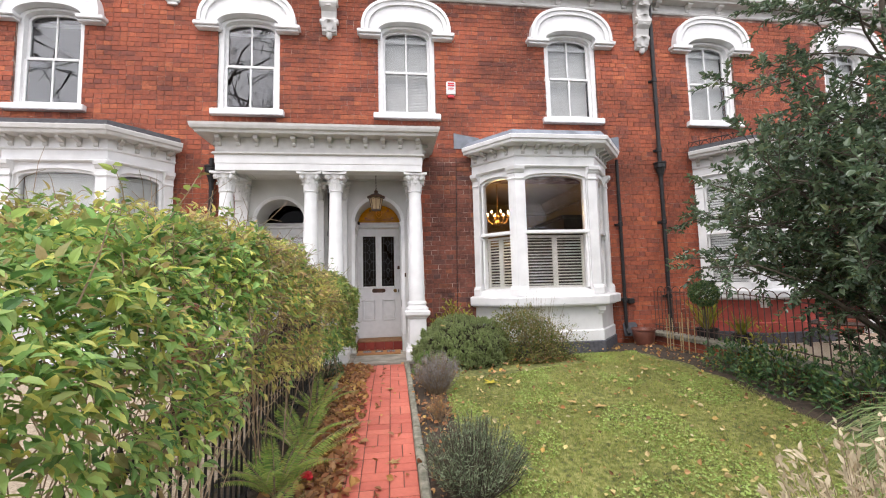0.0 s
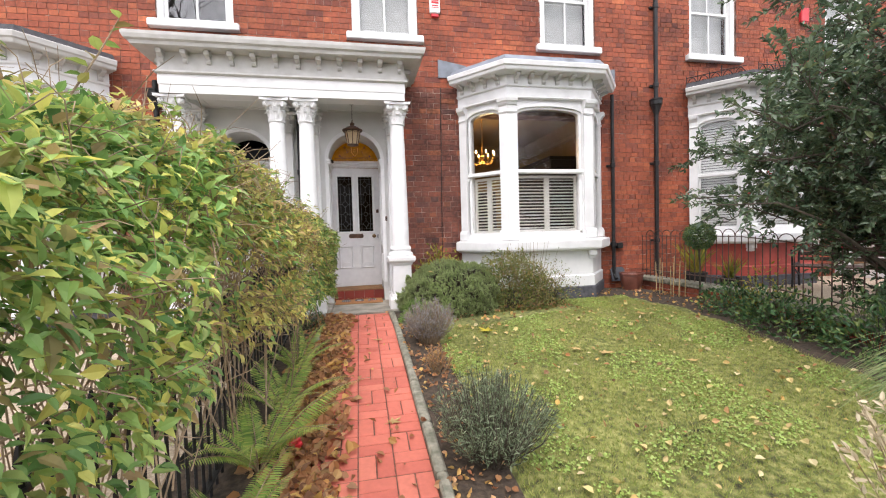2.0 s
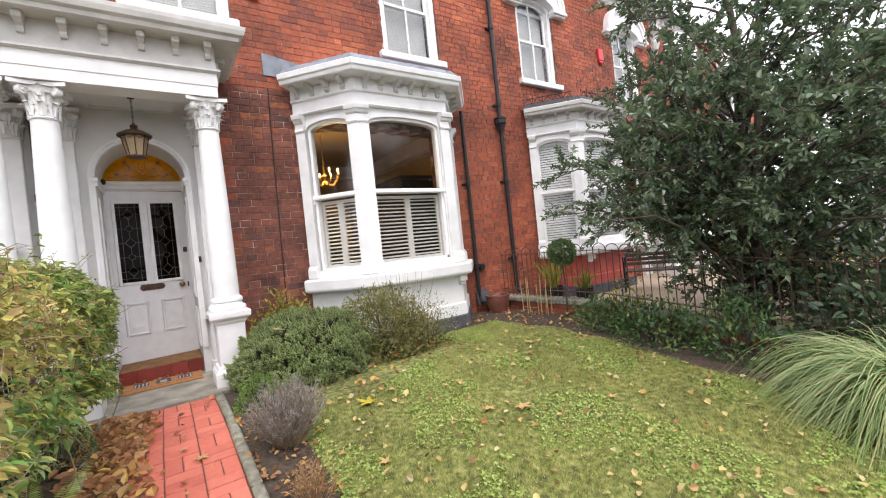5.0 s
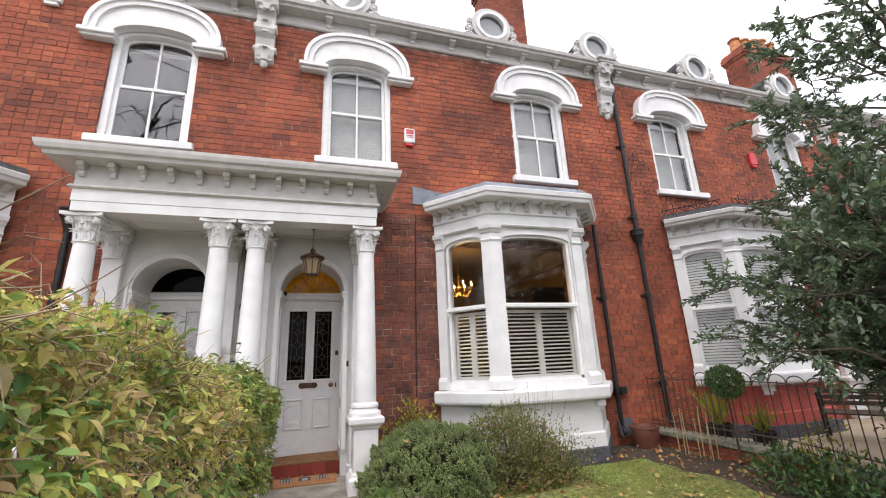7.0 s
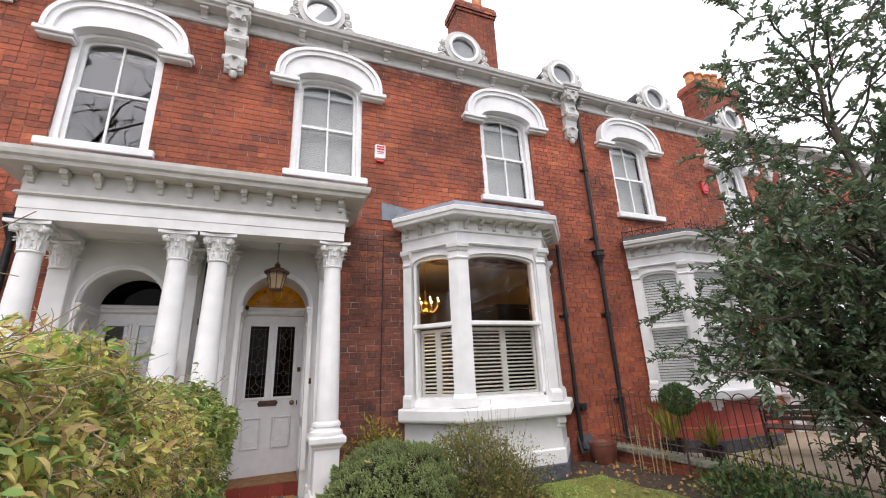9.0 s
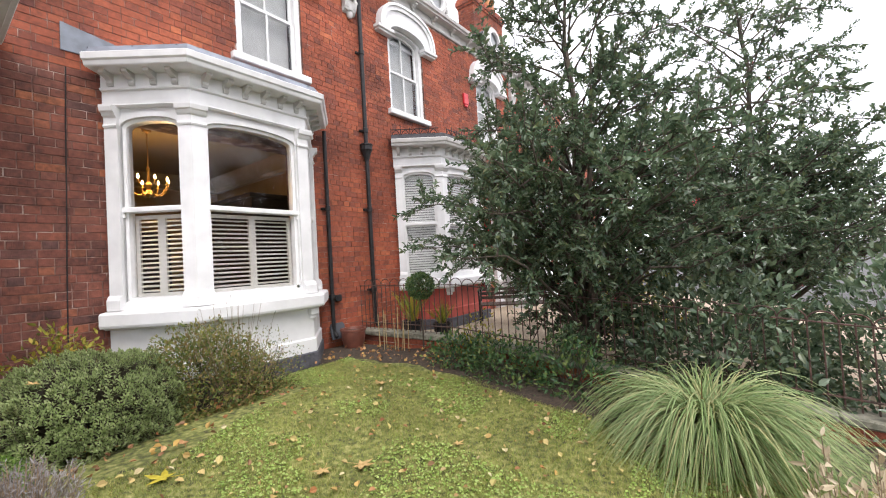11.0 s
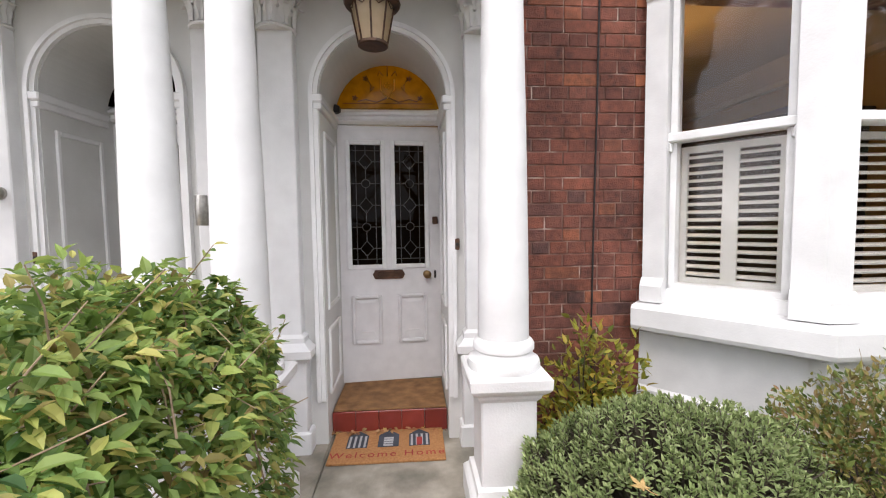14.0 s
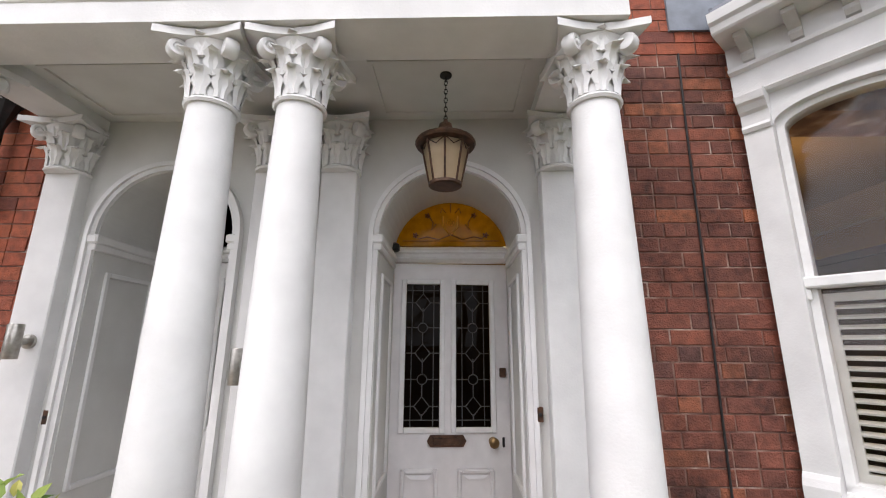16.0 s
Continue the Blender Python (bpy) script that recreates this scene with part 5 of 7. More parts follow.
G_HEBE = leafy("silver_green_leaf", [(0.17, 0.23, 0.085), (0.27, 0.35, 0.13), (0.39, 0.46, 0.20), (0.21, 0.28, 0.10), (0.46, 0.52, 0.26)], 0.55, 0.3)
G_ABELIA = leafy("bronze_green_leaf", [(0.07, 0.11, 0.03), (0.13, 0.19, 0.045), (0.22, 0.25, 0.06), (0.24, 0.15, 0.06), (0.12, 0.17, 0.045), (0.34, 0.32, 0.09), (0.30, 0.18, 0.09)], 0.5, 0.35)
G_YELLOW = leafy("yellow_green_leaf", [(0.264, 0.288, 0.036), (0.432, 0.396, 0.048), (0.144, 0.204, 0.036), (0.504, 0.360, 0.048), (0.096, 0.156, 0.036)], 0.5, 0.35)
G_BOX = leafy("box_leaf", [(0.08, 0.16, 0.03), (0.145, 0.25, 0.045), (0.23, 0.35, 0.075)], 0.4, 0.25)
G_DARK = leafy("dark_shrub_leaf", [(0.026, 0.076, 0.026), (0.054, 0.130, 0.043), (0.108, 0.194, 0.065), (0.216, 0.259, 0.065)], 0.35, 0.15)
G_FERN = leafy("fern_frond", [(0.187, 0.323, 0.060), (0.289, 0.425, 0.085), (0.442, 0.493, 0.119), (0.136, 0.255, 0.051)], 0.55, 0.35)
G_LAV = leafy("grey_lavender_leaf", [(0.238, 0.217, 0.210), (0.364, 0.336, 0.329), (0.168, 0.161, 0.140), (0.448, 0.420, 0.420)], 0.8, 0.15)
G_ROSE = leafy("grey_green_needle", [(0.09, 0.125, 0.065), (0.16, 0.205, 0.11), (0.25, 0.295, 0.18), (0.07, 0.10, 0.05)], 0.6, 0.15)
G_GRASS = leafy("sedge_blade", [(0.140, 0.224, 0.070), (0.238, 0.336, 0.126), (0.350, 0.434, 0.196), (0.420, 0.392, 0.182)], 0.5, 0.3)
G_CREAM = leafy("dry_cream_bud", [(0.500, 0.413, 0.275), (0.650, 0.562, 0.400), (0.375, 0.300, 0.188)], 0.7, 0.2)
G_LITTER = leafy("fallen_leaf", [(0.270, 0.115, 0.047), (0.432, 0.216, 0.095), (0.162, 0.074, 0.041), (0.567, 0.338, 0.162), (0.351, 0.135, 0.054), (0.621, 0.405, 0.121), (0.203, 0.108, 0.068)], 0.7, 0.2)
G_PALE = leafy("pale_fallen_leaf", [(0.504, 0.432, 0.144), (0.600, 0.480, 0.216), (0.432, 0.288, 0.096), (0.624, 0.552, 0.336)], 0.7, 0.2)
G_STRAW = leafy("dead_sedge_blade", [(0.36, 0.26, 0.13), (0.50, 0.38, 0.20), (0.24, 0.16, 0.08)], 0.8, 0.2)
M_YLEAF = paint("yellow_maple_leaf", [(0.50, 0.42, 0.03), (0.60, 0.50, 0.06)], 0.6, scale=30, leaf=0.3)
M_OLEAF = paint("buff_maple_leaf", [(0.45, 0.30, 0.11), (0.55, 0.38, 0.16)], 0.7, scale=30, leaf=0.2)

# ---- mixed hedge on its railing ----
HY = [0.1, 0.6, 1.5, 2.1, 2.6, 3.3, 4.3, 5.0, 5.6, 5.98]
HTOP = [0.95, 1.26, 1.48, 1.66, 1.60, 1.58, 1.42, 1.35, 1.36, 1.26]
HFRONT = [-0.95, -0.78, -0.72, -0.70, -0.68, -0.64, -0.60, -0.57, -0.57, -0.60]
hedge_at = (-1.3, 3.0, ground_z(3.0))
hedge = plant("hedge", hedge_at, "overgrown mixed hedge of green and yellowing leaves over iron railings", "hedge")


def hedge_points(n, depth, ylo=0.1, yhi=5.95):
    y = RNG.uniform(ylo, yhi, n)
    top, front = np.interp(y, HY, HTOP), np.interp(y, HY, HFRONT)
    back, low = np.interp(y, [0, 4.4, 5.2, 5.98], [-2.05, -2.05, -1.60, -1.12]), np.interp(y, [0, 2.5, 4.6, 5.6], [0.46, 0.53, 0.48, 0.26])
    a = RNG.uniform(-0.12, 1.0, n) * math.pi * 0.80
    cx, hw = (front + back) / 2, (front - back) / 2
    cz, hz = low + (top - low) * 0.42, (top - low) * 0.58
    lump = np.array([1 + 0.20 * noise.noise(Vector((yy * 2.1, aa * 2.0, 3.0))) + 0.19 * noise.noise(Vector((yy * 6, aa * 5, 9.0))) for yy, aa in zip(y, a)])
    r = lump * (1 - depth * RNG.random(n) ** 1.5)
    end = np.sqrt(np.clip(1 - ((np.abs(y - 3.05) - 2.68) / 0.34).clip(0) ** 2, 0.05, 1))
    ca, sa = np.cos(a), np.sin(a)
    x = cx + hw * np.sign(ca) * np.abs(ca) ** 0.6 * r * (0.62 + 0.38 * end)
    z = cz + hz * np.sign(sa) * np.abs(sa) ** 0.62 * r * (0.8 + 0.2 * end)
    nrm = unit(np.stack([np.cos(a) / hw, np.clip((y - 5.45) * 2, 0, 1.5) - np.clip((0.6 - y) * 2, 0, 1.5), np.sin(a) / hz], 1))
    return np.stack([x, y, z], 1), nrm


for nm, n, dep, mat, ylo, yhi, size, turning in (("foliage", 42000, 0.32, G_HEDGE, 0.1, 5.0, 0.049, False), ("end_foliage", 17000, 0.30, G_HEDGE3, 4.45, 5.95, 0.047, False), ("turning_foliage", 24000, 0.22, G_HEDGE2, 0.3, 4.8, 0.043, True)):
    P, Nn = hedge_points(n, dep, ylo, yhi)
    patch = np.array([noise.noise(Vector((q[0] * 1.1, q[1] * 0.9, q[2] * 1.5 + 2.0))) + 0.5 * noise.noise(Vector(q) * 3.5) for q in P])
    patch += 0.30 - 0.28 * np.abs(P[:, 1] - 3.0)
    keep = (patch > 0.02) if turning else (patch < RNG.uniform(-0.1, 0.45, n))
    P, Nn = P[keep], Nn[keep]
    n = len(P)
    D = unit(Nn * 0.55 + RNG.normal(size=(n, 3)) * 0.48 + np.array((0.1, 0, -0.30)))
    U = unit(Nn * 0.6 + np.array((0, 0, 0.85)) + RNG.normal(size=(n, 3)) * 0.30)
    foliage(nm, leaf_mesh(nm, P, D, U, RNG.uniform(0.5, 1.3, n) * size, 0.56, mat, 0.18, 0.26), hedge, hedge_at)
bm = bmesh.new()
for i in range(420):
    P, Nn = hedge_points(1, 0.15, 1.5, 5.5)
    p = Vector(P[0])
    root = Vector((-1.3 + RNG.normal() * 0.25, p.y + RNG.normal() * 0.5, 0.25))
    tip = p + Vector(Nn[0]) * (0.03 + 0.05 * RNG.random()) + Vector(RNG.normal(size=3)) * 0.05
    mid = root.lerp(tip, 0.6) + Vector((0, 0, 0.12)) + Vector(RNG.normal(size=3)) * 0.08
    tube(bm, [root, mid, p, tip], 0.0036, 0.0014, 4)
for i in range(650):
    P, Nn = hedge_points(1, 0.03, 1.3, 4.9)
    p, t0 = Vector(P[0]), Vector(RNG.normal(size=3))
    q = p + t0.normalized() * (0.10 + 0.14 * RNG.random())
    tube(bm, [p, p.lerp(q, 0.5) + Vector(Nn[0]) * 0.03, q], 0.0020, 0.0010, 3)
st = part("stem_mass", bm, M_TWIG, hedge)
st["kind"] = "stuff"
st.location = -Vector(hedge_at)
bm = bmesh.new()
SP, SD = [], []
for i in range(70):
    P, Nn = hedge_points(1, 0.04)
    if Nn[0][2] < 0.2:
        continue
    p = Vector(P[0])
    q = p + (Vector((RNG.normal() * 0.5, RNG.normal() * 0.5, 1.0)).normalized() * RNG.uniform(0.08, 0.24))
    tube(bm, [p, p.lerp(q, 0.5) + Vector((0.01, 0, 0.01)), q], 0.003, 0.0015, 4)
    for k in range(9):
        SP.append(p.lerp(q, 0.15 + 0.85 * k / 8))
        SD.append(Vector((RNG.normal(), RNG.normal(), 0.35)))
sh = part("shoot_mass", bm, M_TWIG, hedge)
sh["kind"] = "stuff"
sh.location = -Vector(hedge_at)
foliage("shoot_leaves", leaf_mesh("shoot_leaves", np.array(SP), np.array(SD), scatter_dir(len(SP), 2.0), RNG.uniform(0.035, 0.06, len(SP)), 0.55, G_HEDGE3, 0.16, 0.25), hedge, hedge_at)


def bar_fence(name, x, ya, yb, zbase, height, pitch, label, hoops=False, mat=None):
    at = (x, (ya + yb) / 2, zbase((ya + yb) / 2))
    f = thing(name, at, label, "railing")
    o = -Vector(at)
    mat = mat or M_IRON
    n = int((yb - ya) / pitch)
    lean = [zbase(ya + (yb - ya) * i / n) for i in range(n + 1)]
    for hgt in (0.10, height):
        bm = bmesh.new()
        for i in range(n):
            y0, y1 = ya + (yb - ya) * i / n, ya + (yb - ya) * (i + 1) / n
            hexa(bm, [(x - 0.018, y0, lean[i] + hgt - 0.005), (x + 0.018, y0, lean[i] + hgt - 0.005), (x + 0.018, y1, lean[i + 1] + hgt - 0.005), (x - 0.018, y1, lean[i + 1] + hgt - 0.005), (x - 0.018, y0, lean[i] + hgt + 0.005), (x + 0.018, y0, lean[i] + hgt + 0.005), (x + 0.018, y1, lean[i + 1] + hgt + 0.005), (x - 0.018, y1, lean[i + 1] + hgt + 0.005)])
        shift(bm, Matrix.Translation(o))
        part("rail", bm, mat, f)
    bm = bmesh.new()
    if hoops:
        tube(bm, [(0, 0, 0), (0, 0, height + 0.02)], 0.0065, n=6)
    else:
        lathe(bm, [(0.008, 0.0), (0.008, height + 0.05), (0.014, height + 0.06), (0.010, height + 0.085), (0.001, height + 0.12)], 6)
    me = link_mesh("bar", bm, mat, True)
    bm = bmesh.new()
    tube(bm, [(0, pitch * (1 - math.cos(math.pi * k / 8)), height + 0.015 + 0.085 * math.sin(math.pi * k / 8)) for k in range(9)], 0.0065, n=6)
    hoop = link_mesh("hoop", bm, mat, True)
    for i in range(n + 1):
        y = ya + (yb - ya) * i / n
        b = new("bar", me)
        b.parent, b.location = f, Vector((x, y, lean[i])) + o
        if hoops and i % 2 == 0 and i + 2 <= n:
            h = new("hoop", hoop)
            h.parent, h.location = f, Vector((x, y, lean[i])) + o
    return f


bar_fence("hedge_railing", -1.02, 0.2, 5.7, lambda y: ground_z(y) - 0.02, 0.86, 0.085, "black iron railing standing inside the hedge")

# ---- ferns ----
def fern(x, y, n, size):
    z = ground_z(y)
    f = plant("fern", (x, y, z), "green arching fern beside the brick path", "fern", "ferns along the hedge")
    P, D, U, L = [], [], [], []
    bm = bmesh.new()
    for i in range(n):
        a = 2 * math.pi * i / n + RNG.normal() * 0.25
        out = Vector((math.cos(a), math.sin(a), 0))
        ln = size * RNG.uniform(0.75, 1.15)
        rise = RNG.uniform(0.75, 1.0)
        pts = []
        for k in range(13):
            t = k / 12
            pts.append(out * ln * (0.75 * t ** 1.2) + Vector((0, 0, ln * rise * (1.15 * t - 0.62 * t * t))))
        tube(bm, pts, 0.0035, 0.001, 4)
        side = Vector((-out.y, out.x, 0))
        for k in range(1, 46):
            t = 0.12 + 0.88 * k / 46
            q = t * 12
            j = min(11, int(q))
            p = pts[j].lerp(pts[j + 1], q - j)
            tang = (pts[j + 1] - pts[j]).normalized()
            wide = ln * 0.125 * math.sin(math.pi * min(1, t * 0.95 + 0.08)) ** 0.8 * (1.1 - t * 0.6)
            for s in (-1, 1):
                P.append(p + Vector((x, y, z)))
                D.append(side * s + tang * 0.45 + Vector((0, 0, -0.15)))
                U.append(Vector((0, 0, 1)) - tang * tang.z)
                L.append(wide)
    part("stalk_mass", bm, M_TWIG, f)["kind"] = "stuff"
    foliage("fronds", leaf_mesh("fronds", np.array(P), np.array(D), np.array(U), np.array(L), 0.17, G_FERN, 0.05, 0.2), f, (x, y, z))
    return f


for x, y, n, s in ((-0.80, 2.2, 12, 0.66), (-0.82, 2.8, 14, 0.78), (-0.80, 3.4, 12, 0.70), (-0.80, 4.1, 10, 0.66), (-0.78, 1.65, 9, 0.55)):
    fern(x, y, n, s)


# ---- rounded shrubs ----
def dome(name, at, radii, n, size, aspect, mat, label, category="shrub", dense=0.25, up=0.3, wob=0.12, whole=False, group="", jitter=0.6):
    z0 = at[2]
    t = plant(name, at, label, category, group)
    d = unit(RNG.normal(size=(n, 3)))
    if not whole:
        d[:, 2] = np.abs(d[:, 2]) * 1.0 - 0.12
        d = unit(d)
    lump = np.array([1 + wob * noise.noise(Vector(v) * 2.6 + Vector(at)) + wob * 0.6 * noise.noise(Vector(v) * 7 + Vector(at)) for v in d])
    r = lump * (1 - dense * RNG.random(n) ** 1.6)
    P = d * np.array(radii) * r[:, None] + np.array((at[0], at[1], z0))
    if not whole:
        P[:, 2] = np.maximum(P[:, 2], z0 + 0.02)
    N = unit(d / np.array(radii))
    D = unit(N * 0.8 + RNG.normal(size=(n, 3)) * jitter + np.array((0, 0, up)))
    U = unit(N * 0.3 + RNG.normal(size=(n, 3)) * 0.5 + np.array((0, 0, 0.6)))
    foliage("foliage", leaf_mesh("foliage", P, D, U, RNG.uniform(0.7, 1.25, n) * size, aspect, mat), t, at)
    bm = bmesh.new()
    for i in range(24):
        v = unit(RNG.normal(size=(1, 3)))[0]
        v[2] = abs(v[2]) + 0.2 if not whole else v[2]
        e = Vector((v[0] * radii[0], v[1] * radii[1], v[2] * radii[2])) * 0.72
        tube(bm, [(0, 0, 0) if whole else (e.x * 0.1, e.y * 0.1, 0), e * 0.5 + Vector(RNG.normal(size=3)) * 0.02, e], 0.008, 0.003, 4)
    part("stem_mass", bm, M_BARK, t)["kind"] = "stuff"
    return t


def rosette_shrub(name, at, radii, tufts, leaves, size, mat, label):
    """A cushion of small cupped rosettes, each at the end of its own shoot."""
    t = plant(name, at, label, "shrub")
    d = RNG.normal(size=(tufts * 4, 3))
    d[:, 2] = np.abs(d[:, 2]) - 0.30
    d = unit(d)
    keep = []
    for v in d:
        if all(np.dot(v, k) < 0.9994 for k in keep[-260:]):
            keep.append(v)
        if len(keep) == tufts:
            break
    bm = bmesh.new()
    P, D, U = [], [], []
    for v in keep:
        lump = 1 + 0.13 * noise.noise(Vector(v) * 2.4 + Vector(at)) + 0.10 * noise.noise(Vector(v) * 6.5 + Vector(at)) + RNG.uniform(-0.035, 0.02)
        c = v * np.array(radii) * lump
        c[2] = max(c[2] + radii[2] * 0.30, 0.03)
        n = v / np.array(radii)
        n = n / np.linalg.norm(n)
        axis = n * 0.75 + np.array((0, 0, 0.75)) + RNG.normal(size=3) * 0.22
        axis = axis / np.linalg.norm(axis)
        tube(bm, [(c[0] * 0.45, c[1] * 0.45, c[2] * 0.45), tuple(c - axis * 0.05), tuple(c)], 0.004, 0.003, 3)
        s1 = np.cross(axis, (0.31, 0.87, 0.38))
        s1 = s1 / np.linalg.norm(s1)
        s2 = np.cross(axis, s1)
        for k in range(leaves):
            a, h = k * 2.39996, k / leaves
            out = s1 * math.cos(a) + s2 * math.sin(a)
            P.append(c - axis * 0.05 * (1 - h) + out * 0.003)
            D.append(out * (1.05 - 0.75 * h) + axis * (0.35 + 0.55 * h))
            U.append(axis - out * 0.3)
    st = part("stem_mass", bm, M_BARK, t)
    st["kind"] = "stuff"
    n = len(P)
    foliage("foliage", leaf_mesh("foliage", np.array(P) + np.array(at), np.array(D), np.array(U), RNG.uniform(0.75, 1.2, n) * size, 0.52, mat, 0.16, 0.05), t, at)
    return t


rosette_shrub("hebe_shrub", (0.95, 5.92, 0.09), (0.68, 0.53, 0.52), 3000, 12, 0.027, G_HEBE, "dense rounded silver-green shrub on the lawn's edge")
abelia = dome("abelia_shrub", (1.80, 5.90, 0.09), (0.60, 0.34, 0.76), 12000, 0.034, 0.5, G_ABELIA, "loose bronze-green shrub under the bay window", dense=0.32, wob=0.3)
dome("leaning_shrub", (2.35, 5.86, 0.09), (0.42, 0.26, 0.62), 2200, 0.030, 0.5, G_ABELIA, "thin straggling shrub before the bay plinth", dense=0.8, wob=0.4)
dome("mahonia_shrub", (0.92, 6.70, 0.09), (0.38, 0.20, 0.78), 1900, 0.060, 0.5, G_YELLOW, "yellow-leaved shrub against the brick wall", dense=0.5, wob=0.35)
dome("box_shrub", (0.37, 5.33, 0.09), (0.20, 0.20, 0.28), 2600, 0.016, 0.6, G_BOX, "small bright green box bush by the path", dense=0.2)
dome("box_bush", (-0.86, 5.25, 0.09), (0.19, 0.20, 0.34), 2200, 0.018, 0.6, G_DARK, "small dark clipped box bush by the step", dense=0.2)
lav = (0.40, 4.52, ground_z(4.52))


def tufted(name, at, radius, height, stems, leaves, size, mat, stem_mat, label, tilt=0.5, aspect=0.16):
    t = plant(name, at, label, "shrub")
    bm = bmesh.new()
    P, D = [], []
    for i in range(stems):
        a, s = RNG.uniform(0, 2 * math.pi), RNG.random() ** 0.6
        tip = Vector((math.cos(a) * radius * s, math.sin(a) * radius * s, height * RNG.uniform(0.7, 1.1) * (1 - 0.35 * s * s)))
        base = Vector((tip.x * 0.25, tip.y * 0.25, 0))
        mid = base.lerp(tip, 0.5) + Vector((tip.x * 0.1, tip.y * 0.1, 0.02)) + Vector(RNG.normal(size=3)) * 0.012
        tube(bm, [base, mid, tip], 0.0032, 0.0012, 4)
        for k in range(leaves):
            u = 0.25 + 0.75 * RNG.random()
            p = base.lerp(mid, u * 2) if u < 0.5 else mid.lerp(tip, u * 2 - 1)
            P.append(p + Vector(at))
            D.append((tip - base).normalized() * 1.0 + Vector(RNG.normal(size=3)) * tilt)
    part("stem_mass", bm, stem_mat, t)["kind"] = "stuff"
    P, D = np.array(P), np.array(D)
    foliage("foliage", leaf_mesh("foliage", P, D, scatter_dir(len(P), 0.4), RNG.uniform(0.6, 1.3, len(P)) * size, aspect, mat), t, at)
    return t


tufted("lavender_bush", lav, 0.27, 0.46, 230, 22, 0.034, G_LAV, M_TWIG, "dry grey lavender bush beside the kerb")
tufted("lavender_tuft", (0.34, 3.82, ground_z(3.82)), 0.14, 0.24, 60, 14, 0.03, G_LITTER, M_TWIG, "browned low tuft in the soil bed", 0.9)
rosemary = tufted("rosemary_bush", (0.44, 2.66, ground_z(2.66)), 0.36, 0.50, 330, 26, 0.034, G_ROSE, M_BARK, "grey-green rosemary bush beside the path", 0.85)
tufted("seedhead_stems", (2.05, 5.82, 0.09), 0.50, 1.0, 46, 5, 0.028, G_DARK, M_TWIG, "tall thin stems with dark seed heads", 0.9)
tufted("pale_shrub", (1.92, 1.45, ground_z(1.45)), 0.46, 0.88, 110, 24, 0.044, G_CREAM, M_TWIG, "leafless shrub with cream buds on grey twigs", 0.6, 0.42)


# ---- arching sedge clump ----
def sedge(at, n, length):
    t = plant("sedge_clump", at, "large clump of arching green sedge grass", "ornamental grass")
    V, F = [], []
    for i in range(n):
        a = RNG.uniform(0, 2 * math.pi)
        out = np.array((math.cos(a), math.sin(a), 0))
        ln, lift = length * RNG.uniform(0.6, 1.15), RNG.uniform(0.55, 1.25)
        side = np.array((-out[1], out[0], 0)) * RNG.uniform(0.004, 0.007)
        b = np.array((RNG.normal() * 0.07, RNG.normal() * 0.07, 0))
        k0 = len(V)
        for k in range(8):
            u = k / 7
            p = b + out * ln * 0.62 * u ** 1.15 + np.array((0, 0, ln * (lift * u - (lift * 0.55 + 0.42) * u * u)))
            p[2] = max(p[2], -0.0 + 0.01 * u)
            w = side * (1 - u ** 2.5) + side * 0.04
            V.extend([(p - w).tolist(), (p + np.array((0, 0, 0.003))).tolist(), (p + w).tolist()])
        for k in range(7):
            q = k0 + 3 * k
            F.extend([(q, q + 1, q + 4, q + 3), (q + 1, q + 2, q + 5, q + 4)])
    o = new("blade_mass", raw_mesh("blade_mass", V, F, G_GRASS))
    o.parent = t
    o["kind"] = "stuff"
    n = 420
    P = np.array(at) + RNG.normal(size=(n, 3)) * np.array((0.14, 0.14, 0.0)) + np.array((0, 0, 0.01))
    D = unit(np.stack([RNG.normal(size=n), RNG.normal(size=n), RNG.uniform(0.05, 0.7, n)], 1))
    foliage("dead_blade_mass", leaf_mesh("dead_blade_mass", P, D, scatter_dir(n, 1.0), RNG.uniform(0.25, 0.6, n), 0.03, G_STRAW, 0.1, 0.35), t, at)
    return t


sedge((3.74, 2.10, ground_z(2.10)), 2000, 1.42)

